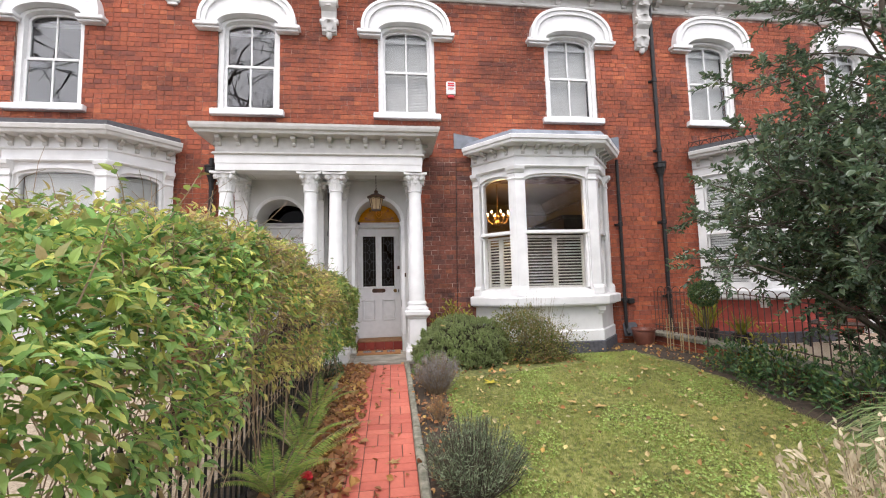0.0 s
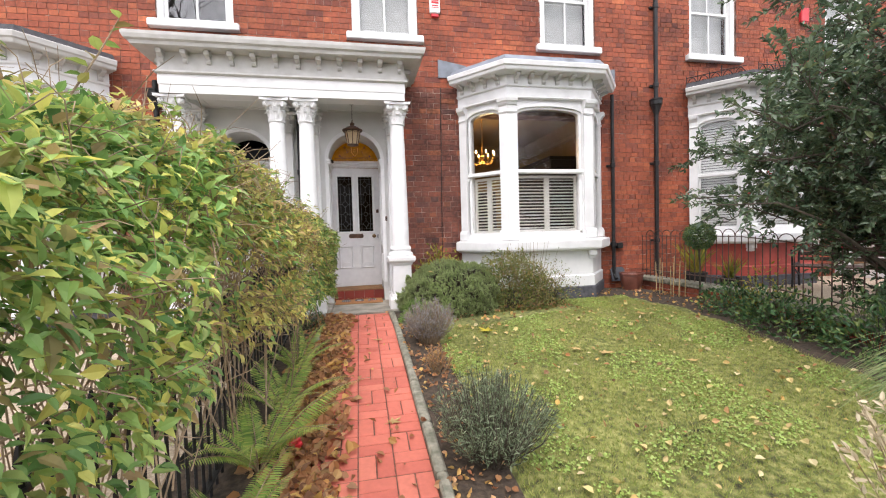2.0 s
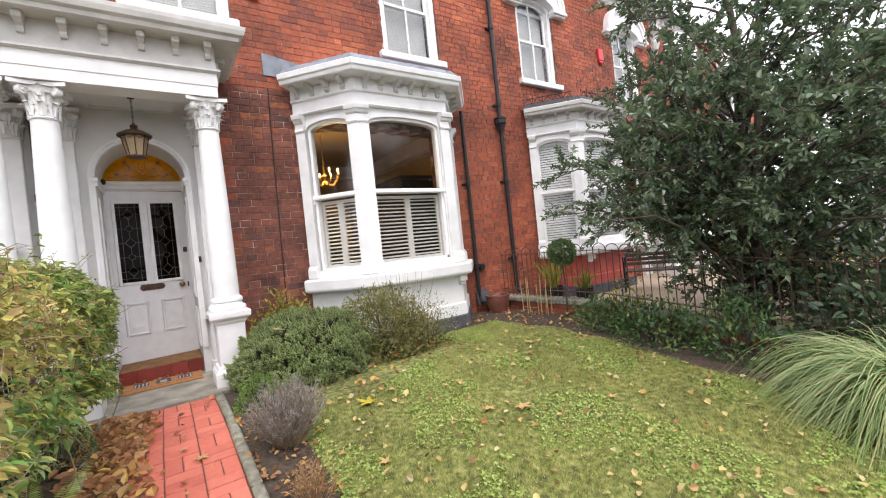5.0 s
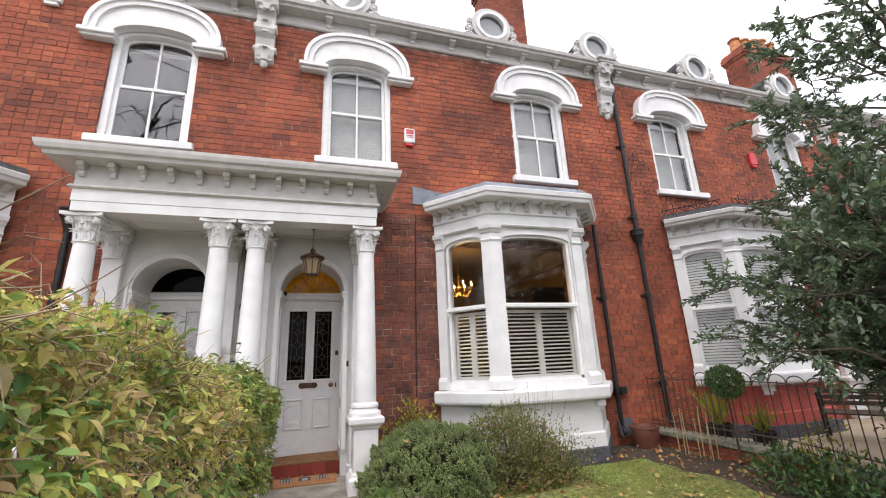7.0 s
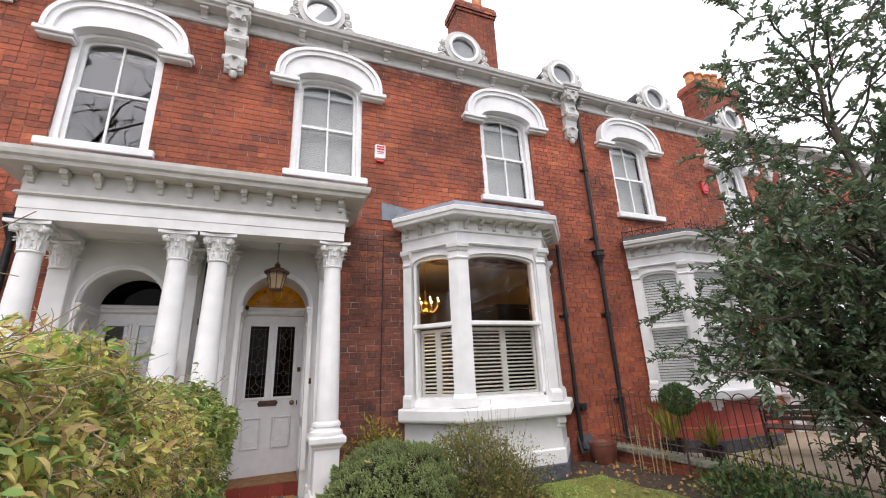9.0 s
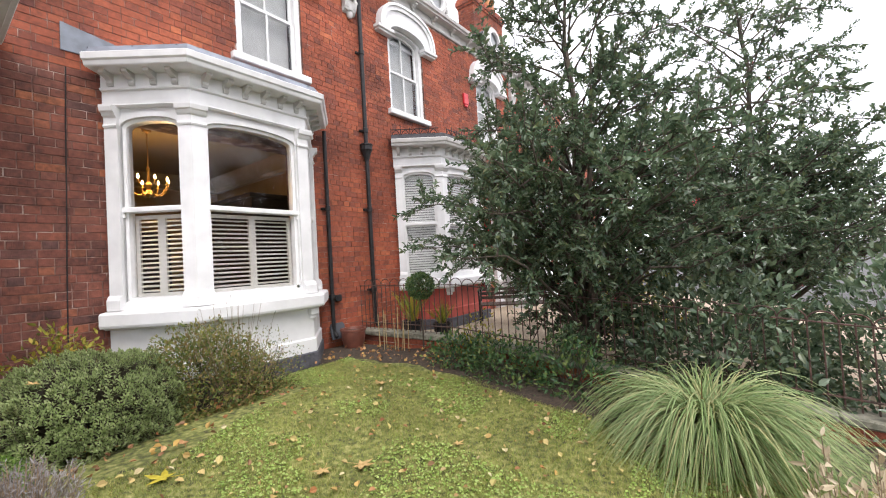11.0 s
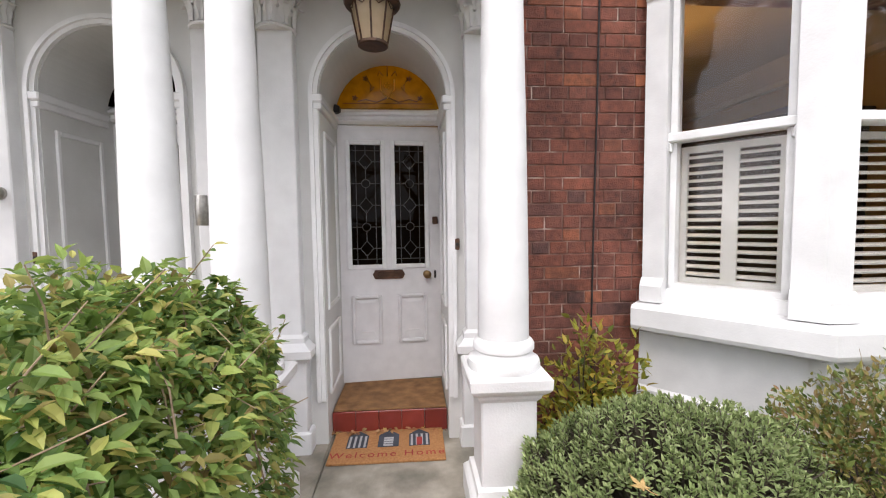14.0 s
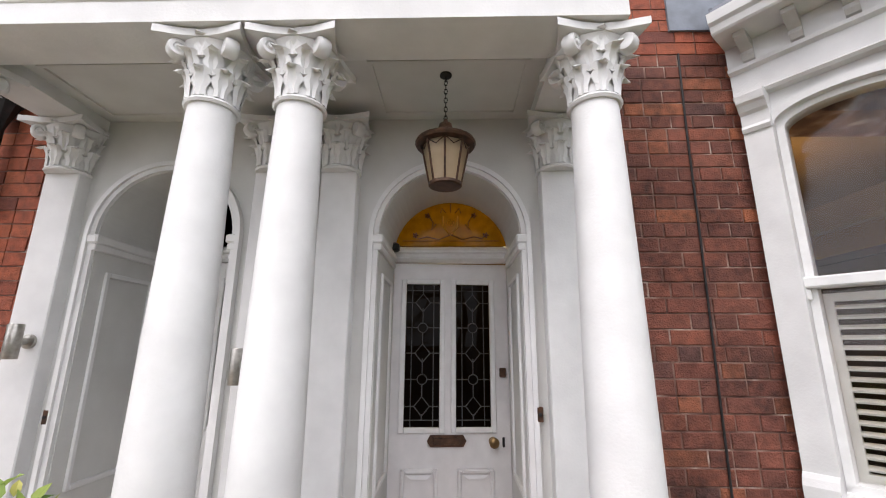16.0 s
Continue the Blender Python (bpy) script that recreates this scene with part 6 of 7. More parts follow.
# ---- holly tree ----
def holly(at):
    t = plant("holly_tree", at, "large spreading holly tree with glossy dark leaves and red berries", "tree")
    stems = ([Vector(q) for q in ((0, 0, -0.05), (0.03, 0.02, 0.8), (-0.05, 0.05, 1.8), (0.04, -0.02, 3.0), (0.0, 0.06, 4.0), (0.1, 0.0, 5.2))], [Vector(q) for q in ((-0.04, -0.08, -0.05), (-0.22, -0.16, 0.7), (-0.42, -0.22, 1.7), (-0.55, -0.35, 2.7), (-0.60, -0.42, 3.5))])
    for pts, r in zip(stems, (0.095, 0.06)):
        bm = bmesh.new()
        tube(bm, pts, r, 0.007, 10)
        part("trunk", bm, M_BARK, t, smooth=True)
    P, D, U = [], [], []

    def spray(lb, p, dr, length, count):
        """A shoot with leaves set alternately along it, crowded towards its tip."""
        e = p + dr * length
        m = p.lerp(e, 0.5) + Vector((0, 0, 0.03)) + Vector(RNG.normal(size=3)) * 0.015
        tube(lb, [p, m, e], 0.005, 0.002, 4)
        side = dr.cross(Vector((0, 0, 1)))
        side = side.normalized() if side.length > 0.05 else Vector((1, 0, 0))
        up = side.cross(dr)
        for k in range(count):
            v = 0.18 + 0.82 * k / (count - 1)
            q = p.lerp(m, v * 2) if v < 0.5 else m.lerp(e, v * 2 - 1)
            a = k * 2.39996 + RNG.normal() * 0.3
            out = side * math.cos(a) + up * math.sin(a) * 0.7
            P.append(q)
            D.append(dr * 0.75 + out * 0.85 + Vector(RNG.normal(size=3)) * 0.18)
            U.append(Vector((0, 0, 0.7)) + up * 0.4 + Vector(RNG.normal(size=3)) * 0.45)

    def limb(root, tip, twigs, count, thick, spread=0.9):
        """A bough that leaves the stem steeply and arches over to its tip, with shoots on all sides."""
        lb = bmesh.new()
        way = tip - root
        flat = Vector((way.x, way.y, 0))
        bow = Vector((0, 0, 0.16 * flat.length))
        pts = [root + way * u + bow * math.sin(math.pi * u) + Vector(RNG.normal(size=3)) * 0.07 * u for u in (0, 0.2, 0.4, 0.6, 0.8, 1.0)]
        tube(lb, pts, thick, 0.005, 6)
        for j in range(twigs):
            u = 0.30 + 0.70 * ((j + RNG.random()) / twigs) ** 0.8
            m = min(4, int(u * 5))
            p = pts[m].lerp(pts[m + 1], u * 5 - m)
            dr = (way.normalized() * 0.65 + Vector(RNG.normal(size=3)) * spread + Vector((0, 0, 0.12))).normalized()
            spray(lb, p, dr, RNG.uniform(0.16, 0.42), count)
        spray(lb, pts[-1], (pts[-1] - pts[-2]).normalized(), 0.28, count)
        part("limb", lb, M_BARK, t)

    n = 105
    for i in range(n):
        u = (i + 0.5) / n
        sz, a = -0.62 + 1.52 * u, i * 2.39996 + RNG.normal() * 0.15
        ring = math.sqrt(max(0.0, 1 - sz * sz))
        f = RNG.uniform(0.55, 1.06) * (1 + 0.22 * noise.noise(Vector((math.cos(a) * 1.7, math.sin(a) * 1.7, sz * 2))))
        tip = Vector((2.05 * ring * math.cos(a) * f, 2.05 * ring * math.sin(a) * f, 1.95 + 1.45 * sz * f))
        root = Vector((0, 0.02, max(0.35, tip.z - 0.35 - 0.45 * math.hypot(tip.x, tip.y) * RNG.uniform(0.4, 1.1))))
        limb(root, tip, 18, 20, 0.020)
    for i in range(26):
        h = 2.5 + 2.2 * i / 25
        a, reach = i * 2.39996 + 0.6, RNG.uniform(0.7, 1.35) * (1.25 - 0.18 * (h - 3.0))
        limb(Vector((0.03, 0.02, h)), Vector((reach * math.cos(a), reach * math.sin(a), h + RNG.uniform(0.35, 0.8))), 14, 18, 0.014, 0.9)
    for i in range(34):
        a, reach, h = i * 2.39996, RNG.uniform(0.35, 0.8), 0.12 + 1.2 * i / 33
        limb(Vector((0, 0.02, h)), Vector((reach * math.cos(a), reach * math.sin(a), h + 0.15)), 10, 16, 0.012)
    n = len(P)
    o = new("foliage", leaf_mesh("foliage", np.array(P), np.array(D), np.array(U), RNG.uniform(0.7, 1.2, n) * 0.066, 0.60, G_HOLLY, 0.24, 0.12))
    o.parent = t
    o["kind"] = "stuff"
    bm = bmesh.new()
    for i in range(60):
        p = Vector(P[RNG.integers(n)]) + Vector(RNG.normal(size=3)) * 0.02
        for k in range(RNG.integers(3, 8)):
            lathe(bm, [(0.0, -0.007), (0.006, -0.003), (0.006, 0.003), (0.0, 0.007)], 5, p + Vector(RNG.normal(size=3)) * 0.014, caps=False)
    b = part("berries", bm, M_RED, t, "small red berries")
    b["kind"] = "stuff"
    return t


tree = holly((5.05, 3.38, ground_z(3.38)))
copy_thing(tree, pose(7.7, 1.7, ground_z(1.7), 0, 0, 130))
for i, (x, y, rx, ry, h, n) in enumerate(((4.25, 4.70, 0.38, 0.45, 0.36, 1200), (4.15, 4.05, 0.40, 0.5, 0.42, 1300), (4.25, 3.3, 0.45, 0.5, 0.54, 1500))):
    dome("border_shrub", (x, y, ground_z(y)), (rx, ry, h), n, 0.055, 0.5, G_DARK, "low dark leafy shrub in the side border", dense=0.5, wob=0.35, group="border shrubs")
for at, radii, n in (((5.15, 2.15, ground_z(2.15)), (0.95, 0.95, 1.35), 5200), ((5.35, 0.75, ground_z(0.75)), (0.95, 0.95, 1.5), 4600)):
    dome("laurel_shrub", at, radii, n, 0.085, 0.55, G_HOLLY, "dense dark glossy evergreen bush behind the sedge", dense=0.45, wob=0.28, group="evergreen bushes along the boundary")
dome("yellowing_shrub", (4.5, 4.6, 0.06), (0.35, 0.3, 0.55), 500, 0.05, 0.5, G_YELLOW, "sparse yellowing shrub by the boundary wall", dense=0.6, wob=0.4)

# ---- clipped standard tree, pot and canes ----
sx, sy = 4.37, 5.40
sz = ground_z(sy) + 0.02
std = dome("standard_tree", (sx, sy, sz + 0.90), (0.185, 0.185, 0.18), 3800, 0.030, 0.5, G_DARK, "small clipped ball-headed tree on a thin stem", "tree", dense=0.25, wob=0.08, whole=True)
bm = bmesh.new()
tube(bm, [(0.0, 0.0, -0.88), (0.012, 0.0, -0.5), (-0.006, 0.004, -0.1)], 0.013, 0.010, 8)
part("trunk", bm, M_BARK, std)


def plant_pot(x, y, z, r, h, mat, label):
    t = thing("plant_pot", (x, y, z), label, "plant pot")
    bm = bmesh.new()
    lathe(bm, [(r * 0.70, 0.0), (r * 0.78, 0.02), (r * 0.93, h * 0.55), (r * 0.97, h * 0.82), (r * 0.96, h * 0.86), (r * 1.04, h * 0.88), (r * 1.06, h * 0.95), (r * 1.04, h), (r * 0.93, h), (r * 0.90, h * 0.90), (r * 0.86, h * 0.86)], 28)
    part("pot", bm, mat, t, smooth=True)
    bm = bmesh.new()
    lathe(bm, [(r * 0.88, h * 0.80), (r * 0.88, h * 0.88), (r * 0.3, h * 0.90)], 20)
    part("soil", bm, M_SOIL, t)
    return t


plant_pot(4.19, 6.62, 0.10, 0.185, 0.30, M_TERRA, "brown glazed plant pot on the soil by the wall")
bm = bmesh.new()
slab_poly(bm, [(-0.13, 0.0), (0.13, 0.0), (0.13, 0.20), (0.10, 0.24), (-0.10, 0.24), (-0.13, 0.20)], -0.012, 0.012, "y")
shift(bm, Matrix.Translation((4.12, 6.86, 0.24)) @ Matrix.Rotation(radians(-14), 4, "X"))
solid("slate_plaque", bm, M_SLATE, "small grey slate leaning behind the pot", "slate")
canes = thing("garden_canes", (4.42, 5.9, 0.10), "bundle of leaning bamboo canes in the border", "canes")
for i in range(9):
    bm = bmesh.new()
    a = RNG.uniform(-0.22, 0.22)
    x, y = -0.05 + RNG.uniform(-0.1, 0.12), RNG.uniform(-0.45, 0.35)
    tube(bm, [(x, y, -0.03), (x + a * 0.3, y + a * 0.5, RNG.uniform(0.45, 0.62))], 0.007, 0.006, 6)
    part("cane", bm, M_CANE, canes)

# ---- low boundary wall, coping and hooped railing ----
bm = bmesh.new()
ys = steps(0.0, 6.97, 28)
for a, b in zip(ys, ys[1:]):
    za, zb = ground_z(a), ground_z(b)
    hexa(bm, [(4.50, a, za - 0.1), (4.70, a, za - 0.1), (4.70, b, zb - 0.1), (4.50, b, zb - 0.1), (4.50, a, za + 0.16), (4.70, a, za + 0.16), (4.70, b, zb + 0.16), (4.50, b, zb + 0.16)])
low_wall = solid("boundary_wall", bm, M_MORTAR, "low red brick boundary wall between the gardens", "wall", kind="structure")
cop = thing("wall_coping", (4.6, 3.5, 0.2), "mossy worn stone coping on the low wall", "coping", kind="structure")
y = 0.0
while y < 6.9:
    e = min(6.95, y + RNG.uniform(0.55, 0.75))
    za, zb = ground_z(y) + 0.16, ground_z(e) + 0.16
    bm = bmesh.new()
    r = soft_box(bm, 4.46, 4.74, y + 0.003, e - 0.003, 0.0, 0.07, 0.014)
    for v in bm.verts:
        v.co.z += za + (zb - za) * (v.co.y - y) / (e - y)
    shift(bm, Matrix.Translation((-4.6, -3.5, -0.2)))
    part("coping_stone", bm, M_KERB, cop)
    y = e
bar_fence("hooped_railing", 4.62, 0.1, 6.9, lambda y: ground_z(y) + 0.23, 0.68, 0.095, "rusty black hooped iron railing on the low wall", True, M_RUST)

# ---- neighbour's bench, pots and planting ----
def bench(at, turn):
    t = thing("garden_bench", at, "dark slatted wooden bench with curled iron arms", "bench")
    t.rotation_euler = (0, 0, radians(turn))
    for y in (-0.20, -0.10, 0.0, 0.10, 0.20):
        bm = bmesh.new()
        soft_box(bm, -0.62, 0.62, y - 0.035, y + 0.035, 0.36, 0.385, 0.006)
        part("seat_slat", bm, M_WOOD, t)
    for z in (0.47, 0.55, 0.63):
        bm = bmesh.new()
        soft_box(bm, -0.62, 0.62, 0.25 + (z - 0.5) * 0.25, 0.272 + (z - 0.5) * 0.25, z - 0.03, z + 0.03, 0.006)
        part("back_slat", bm, M_WOOD, t)
    for x in (-0.60, 0.60):
        bm = bmesh.new()
        tube(bm, [(x, -0.24, 0.0), (x, -0.20, 0.2), (x, -0.22, 0.42), (x, -0.25, 0.60), (x, -0.30, 0.63), (x, -0.31, 0.59), (x, -0.27, 0.58)], 0.016, n=8)
        tube(bm, [(x, -0.25, 0.60), (x, 0.0, 0.64), (x, 0.26, 0.62)], 0.015, n=8)
        tube(bm, [(x, 0.30, 0.0), (x, 0.24, 0.2), (x, 0.23, 0.42), (x, 0.30, 0.68)], 0.016, n=8)
        tube(bm, [(x, -0.22, 0.40), (x, 0.23, 0.40)], 0.015, n=8)
        tube(bm, [(x, -0.2, 0.2), (x, 0.0, 0.30), (x, 0.24, 0.2)], 0.012, n=8)
        part("iron_end", bm, M_IRON, t)
    return t


bench((7.04, 5.45, ground_z(5.45)), -62)
for x, y, r, h in ((5.0, 6.15, 0.16, 0.32), (5.25, 5.75, 0.14, 0.26)):
    plant_pot(x, y, ground_z(y) + 0.01, r, h, M_IRON, "dark plant pot in the neighbouring forecourt")
for x, y, h in ((5.0, 6.15, 0.62), (5.25, 5.75, 0.4)):
    z = ground_z(y) + (0.30 if h > 0.5 else 0.25)
    t = plant("strap_leaf_plant", (x, y, z), "tall strap-leaved plant yellowing in its pot", "plant")
    n = 46
    P = np.array((x, y, z)) + RNG.normal(size=(n, 3)) * np.array((0.03, 0.03, 0.0))
    D = unit(np.stack([RNG.normal(size=n) * 0.45, RNG.normal(size=n) * 0.45, np.full(n, 1.0)], 1))
    foliage("leaves", leaf_mesh("leaves", P, D, scatter_dir(n), RNG.uniform(0.6, 1.1, n) * h, 0.07, G_YELLOW, 0.1, 0.25), t, (x, y, z))
dome("far_shrub", (8.0, 3.6, ground_z(3.6)), (0.9, 0.9, 1.3), 2600, 0.08, 0.5, G_YELLOW, "yellow-green shrub in the next front garden", dense=0.5, wob=0.35)
dome("far_shrub", (9.6, 4.9, ground_z(4.9)), (0.8, 0.7, 0.8), 1800, 0.08, 0.5, G_DARK, "dark shrub in the next front garden", dense=0.5, wob=0.35)

# ---- porch lantern ----
def lantern(at):
    t = thing("porch_lantern", at, "tapering copper porch lantern with cream glass, hanging on a chain", "lantern")
    bm = bmesh.new()
    n = 8
    lathe(bm, [(0.110, 0.0), (0.070, -0.20), (0.064, -0.20), (0.104, 0.0)], n)
    part("glass_body", bm, M_LANTERN, t, "cream frosted glass")
    for i in range(n):
        a = 2 * math.pi * i / n
        bm = bmesh.new()
        tube(bm, [(0.113 * math.cos(a), 0.113 * math.sin(a), 0.0), (0.072 * math.cos(a), 0.072 * math.sin(a), -0.202)], 0.005, n=5)
        part("rib", bm, M_COPPER, t)
    bm = bmesh.new()
    lathe(bm, [(0.068, -0.212), (0.077, -0.208), (0.077, -0.196), (0.068, -0.194)], 24)
    tube(bm, [(-0.07, 0, -0.205), (0.07, 0, -0.205)], 0.004, n=5)
    part("bottom_ring", bm, M_COPPER, t)
    bm = bmesh.new()
    lathe(bm, [(0.108, -0.012), (0.138, -0.010), (0.144, 0.0), (0.140, 0.012), (0.115, 0.018), (0.085, 0.045), (0.040, 0.062), (0.026, 0.075), (0.034, 0.09), (0.030, 0.105), (0.012, 0.115), (0.010, 0.13)], 24)
    part("canopy", bm, M_COPPER, t, smooth=True)
    for i in range(9):
        z0 = 0.125 + i * 0.024
        bm = bmesh.new()
        pts = [(0.008 * math.cos(k * math.pi / 4), 0, z0 + 0.013 + 0.016 * math.sin(k * math.pi / 4)) for k in range(9)]
        if i % 2:
            pts = [(0, p[0], p[2]) for p in pts]
        tube(bm, pts, 0.0025, n=5)
        part("chain_link", bm, M_IRON, t)
    bm = bmesh.new()
    tube(bm, [(0, 0, 0.335), (0, 0, 0.375)], 0.004, n=6)
    lathe(bm, [(0.03, 0.368), (0.03, 0.376)], 12)
    part("ceiling_hook", bm, M_IRON, t)
    for k in range(8):
        bm = bmesh.new()
        a0, a1 = 2 * math.pi * k / 8, 2 * math.pi * (k + 1) / 8
        am = (a0 + a1) / 2
        tube(bm, [(0.113 * math.cos(a0), 0.113 * math.sin(a0), -0.01), (0.104 * math.cos(am), 0.104 * math.sin(am), -0.04), (0.113 * math.cos(a1), 0.113 * math.sin(a1), -0.01)], 0.003, n=4)
        part("swag", bm, M_COPPER, t)
    return t


lantern((-0.30, 6.56, 2.645))

# ---- wall fittings ----
def wall_light(x, y, z):
    t = thing("wall_light", (x, y, z), "brushed steel tube wall light", "wall light")
    bm = bmesh.new()
    lathe(bm, [(0.030, -0.085), (0.033, -0.08), (0.033, 0.08), (0.030, 0.085)], 20, (0, -0.085, 0))
    part("tube_body", bm, M_STEEL, t, smooth=True)
    bm = bmesh.new()
    lathe(bm, [(0.036, 0.0), (0.036, 0.015), (0.018, 0.02), (0.018, 0.06)], 16)
    shift(bm, Matrix.Rotation(radians(90), 4, "X"))
    part("mount", bm, M_STEEL, t, smooth=True)
    return t


wall_light(-2.43, 6.888, 1.73)
wall_light(-1.30, 6.888, 1.62)


def door_bell(x, y, z):
    t = thing("door_bell", (x, y, z), "small bronze bell push beside the door", "door bell")
    bm = bmesh.new()
    soft_box(bm, -0.016, 0.016, -0.014, 0.0, -0.036, 0.036, 0.004)
    part("plate", bm, M_COPPER, t)
    bm = bmesh.new()
    lathe(bm, [(0.009, 0.0), (0.009, 0.005), (0.004, 0.008)], 12)
    shift(bm, Matrix.Translation((0, -0.014, 0)) @ Matrix.Rotation(radians(90), 4, "X"))
    part("button", bm, M_IRON, t)


door_bell(0.160, 6.945, 1.40)
door_bell(-2.31, 6.945, 1.36)
bm = bmesh.new()
soft_box(bm, -0.69, -0.625, 7.42, 7.50, 2.335, 2.39, 0.012)
solid("door_camera", bm, M_IRON, "small black camera tucked in the door arch", "camera")


def alarm_box(x, z, w, h, mat, front, label):
    t = thing("alarm_box", (x, WALL_Y - 0.014, z), label, "alarm box")
    bm = bmesh.new()
    soft_box(bm, -w / 2, w / 2, -0.06, 0.0, 0.0, h, 0.012)
    part("case", bm, mat, t)
    if front:
        for dz, ww, hh in ((0.185, 0.115, 0.030), (0.145, 0.115, 0.030), (0.105, 0.10, 0.016), (0.08, 0.11, 0.008)):
            bm = bmesh.new()
            box(bm, -ww / 2, ww / 2, -0.063, -0.059, dz, dz + hh)
            part("printed_bar", bm, M_RED, t)
    bm = bmesh.new()
    soft_box(bm, -w * 0.34, w * 0.34, -0.05, -0.006, -0.05, 0.0, 0.008)
    part("strobe", bm, M_RED if front else mat, t, "red strobe lens" if front else "")


alarm_box(1.02, 4.57, 0.165, 0.24, M_PLASTIC, True, "white burglar alarm box with red lettering on the brick")
alarm_box(-3.62, 6.02, 0.22, 0.26, M_PLASTIC, False, "plain white alarm box on the brick")
alarm_box(8.15, 4.95, 0.18, 0.26, M_RED, False, "faded red alarm box on the brick")


def spotlight(x):
    t = thing("spotlight", (x, 6.28, 3.60), "small black spotlight on the porch roof", "spotlight", "spotlights on the porch roof")
    bm = bmesh.new()
    lathe(bm, [(0.02, -0.05), (0.045, -0.04), (0.048, 0.03), (0.03, 0.05)], 14)
    shift(bm, Matrix.Translation((0, 0, 0.075)) @ Matrix.Rotation(radians(70), 4, "X"))
    part("head", bm, M_IRON, t, smooth=True)
    bm = bmesh.new()
    soft_box(bm, -0.03, 0.03, -0.03, 0.03, 0.0, 0.035, 0.006)
    part("foot", bm, M_IRON, t)


spotlight(-2.0)
spotlight(-0.05)


def downpipe(x, z0, z1, label, hopper=None, y=6.89, r=0.036, kick=0.0):
    t = thing("downpipe", (x, y, 0), label, "downpipe")
    bm = bmesh.new()
    tube(bm, [(kick, 0, z1), (0, 0, z1 - 0.25), (0, 0, z0 + 0.12), (0, -0.02, z0 + 0.06), (0, -0.07, z0)], r, n=14)
    part("pipe", bm, M_IRON, t, smooth=True)
    z = z0 + 0.6
    while z < z1 - 0.4:
        bm = bmesh.new()
        lathe(bm, [(r + 0.002, -0.04), (r + 0.012, -0.035), (r + 0.012, 0.035), (r + 0.002, 0.04)], 14, (0, 0, z))
        soft_box(bm, -0.075, 0.075, 0.045, 0.085, z - 0.02, z + 0.02, 0.005)
        part("collar", bm, M_IRON, t, smooth=True)
        z += 1.35
    if hopper:
        bm = bmesh.new()
        lathe(bm, [(r, -0.16), (r + 0.015, -0.10), (0.085, 0.0), (0.10, 0.02), (0.10, 0.09), (0.11, 0.10), (0.11, 0.12), (0.09, 0.12)], 10, (0, 0, hopper))
        part("hopper", bm, M_IRON, t)


downpipe(4.045, 0.28, 3.42, "black iron downpipe from the bay gutter", r=0.030)
downpipe(4.90, 0.32, 6.50, "tall black iron downpipe with a hopper head", hopper=3.26)
downpipe(-2.93, 0.20, 3.35, "black iron downpipe beside the porch", hopper=3.10)
downpipe(-1.08, 0.16, 2.96, "dark brown downpipe between the porch doors", y=6.93, r=0.028)
bm = bmesh.new()
soft_box(bm, 4.13, 4.24, 6.90, 6.972, 0.80, 0.90, 0.01)
tube(bm, [(4.08, 6.92, 0.86), (4.15, 6.93, 0.86)], 0.018, n=8)
solid("outside_socket", bm, M_IRON, "black outdoor socket box on the brick", "socket box")
bm = bmesh.new()
tube(bm, [(1.085, 6.962, 3.44), (1.07, 6.962, 2.9), (1.062, 6.962, 2.2), (1.05, 6.962, 1.6), (1.04, 6.962, 0.9), (1.04, 6.962, 0.35)], 0.006, n=6)
solid("cable", bm, M_IRON, "thin black cable clipped down the brick wall", "cable")

# ---- door mat ----
mat_thing = thing("door_mat", (-0.29, 6.93, 0.136), "coir door mat printed with three small beach huts", "door mat")
bm = bmesh.new()
soft_box(bm, -0.35, 0.35, -0.215, 0.195, 0.0, 0.016, 0.004)
part("mat_body", bm, M_COIR, mat_thing)
for i, x in enumerate((-0.195, 0.0, 0.195)):
    bm = bmesh.new()
    slab_poly(bm, [(x - 0.065, -0.06), (x + 0.065, -0.06), (x + 0.065, 0.085), (x, 0.145), (x - 0.065, 0.085)], 0.0161, 0.0172)
    hut = part("printed_hut", bm, M_INK, mat_thing)
    for k in range(4):
        bm = bmesh.new()
        if i != 1:
            u = x - 0.048 + k * 0.032
            slab_poly(bm, [(u - 0.007, -0.055), (u + 0.007, -0.055), (u + 0.007, 0.08), (u - 0.007, 0.08)], 0.0173, 0.0180)
        else:
            slab_poly(bm, [(x - 0.03, -0.05 + k * 0.028), (x + 0.03, -0.05 + k * 0.028), (x + 0.03, -0.03 + k * 0.028), (x - 0.03, -0.03 + k * 0.028)], 0.0173, 0.0180)
        part("stripe", bm, M_INKGREY, hut)
    if i == 2:
        bm = bmesh.new()
        slab_poly(bm, [(x - 0.018, -0.055), (x + 0.018, -0.055), (x + 0.018, 0.04), (x - 0.018, 0.04)], 0.0181, 0.0186)
        part("printed_door", bm, M_INKRED, hut)


def lettering(words, size, material, parent, m):
    cu = bpy.data.curves.new("words", "FONT")
    cu.body, cu.size, cu.extrude, cu.align_x, cu.space_character = words, size, 0.0004, "CENTER", 1.25
    tmp = bpy.data.objects.new("words", cu)
    scene.collection.objects.link(tmp)
    me = bpy.data.meshes.new_from_object(tmp.evaluated_get(bpy.context.evaluated_depsgraph_get()))
    bpy.data.objects.remove(tmp)
    me.materials.clear()
    me.materials.append(material)
    o = new("lettering", me)
    o.parent, o.matrix_basis = parent, m
    return o


lettering("Welcome Home", 0.085, M_INKRED, mat_thing, pose(0, -0.165, 0.0172))

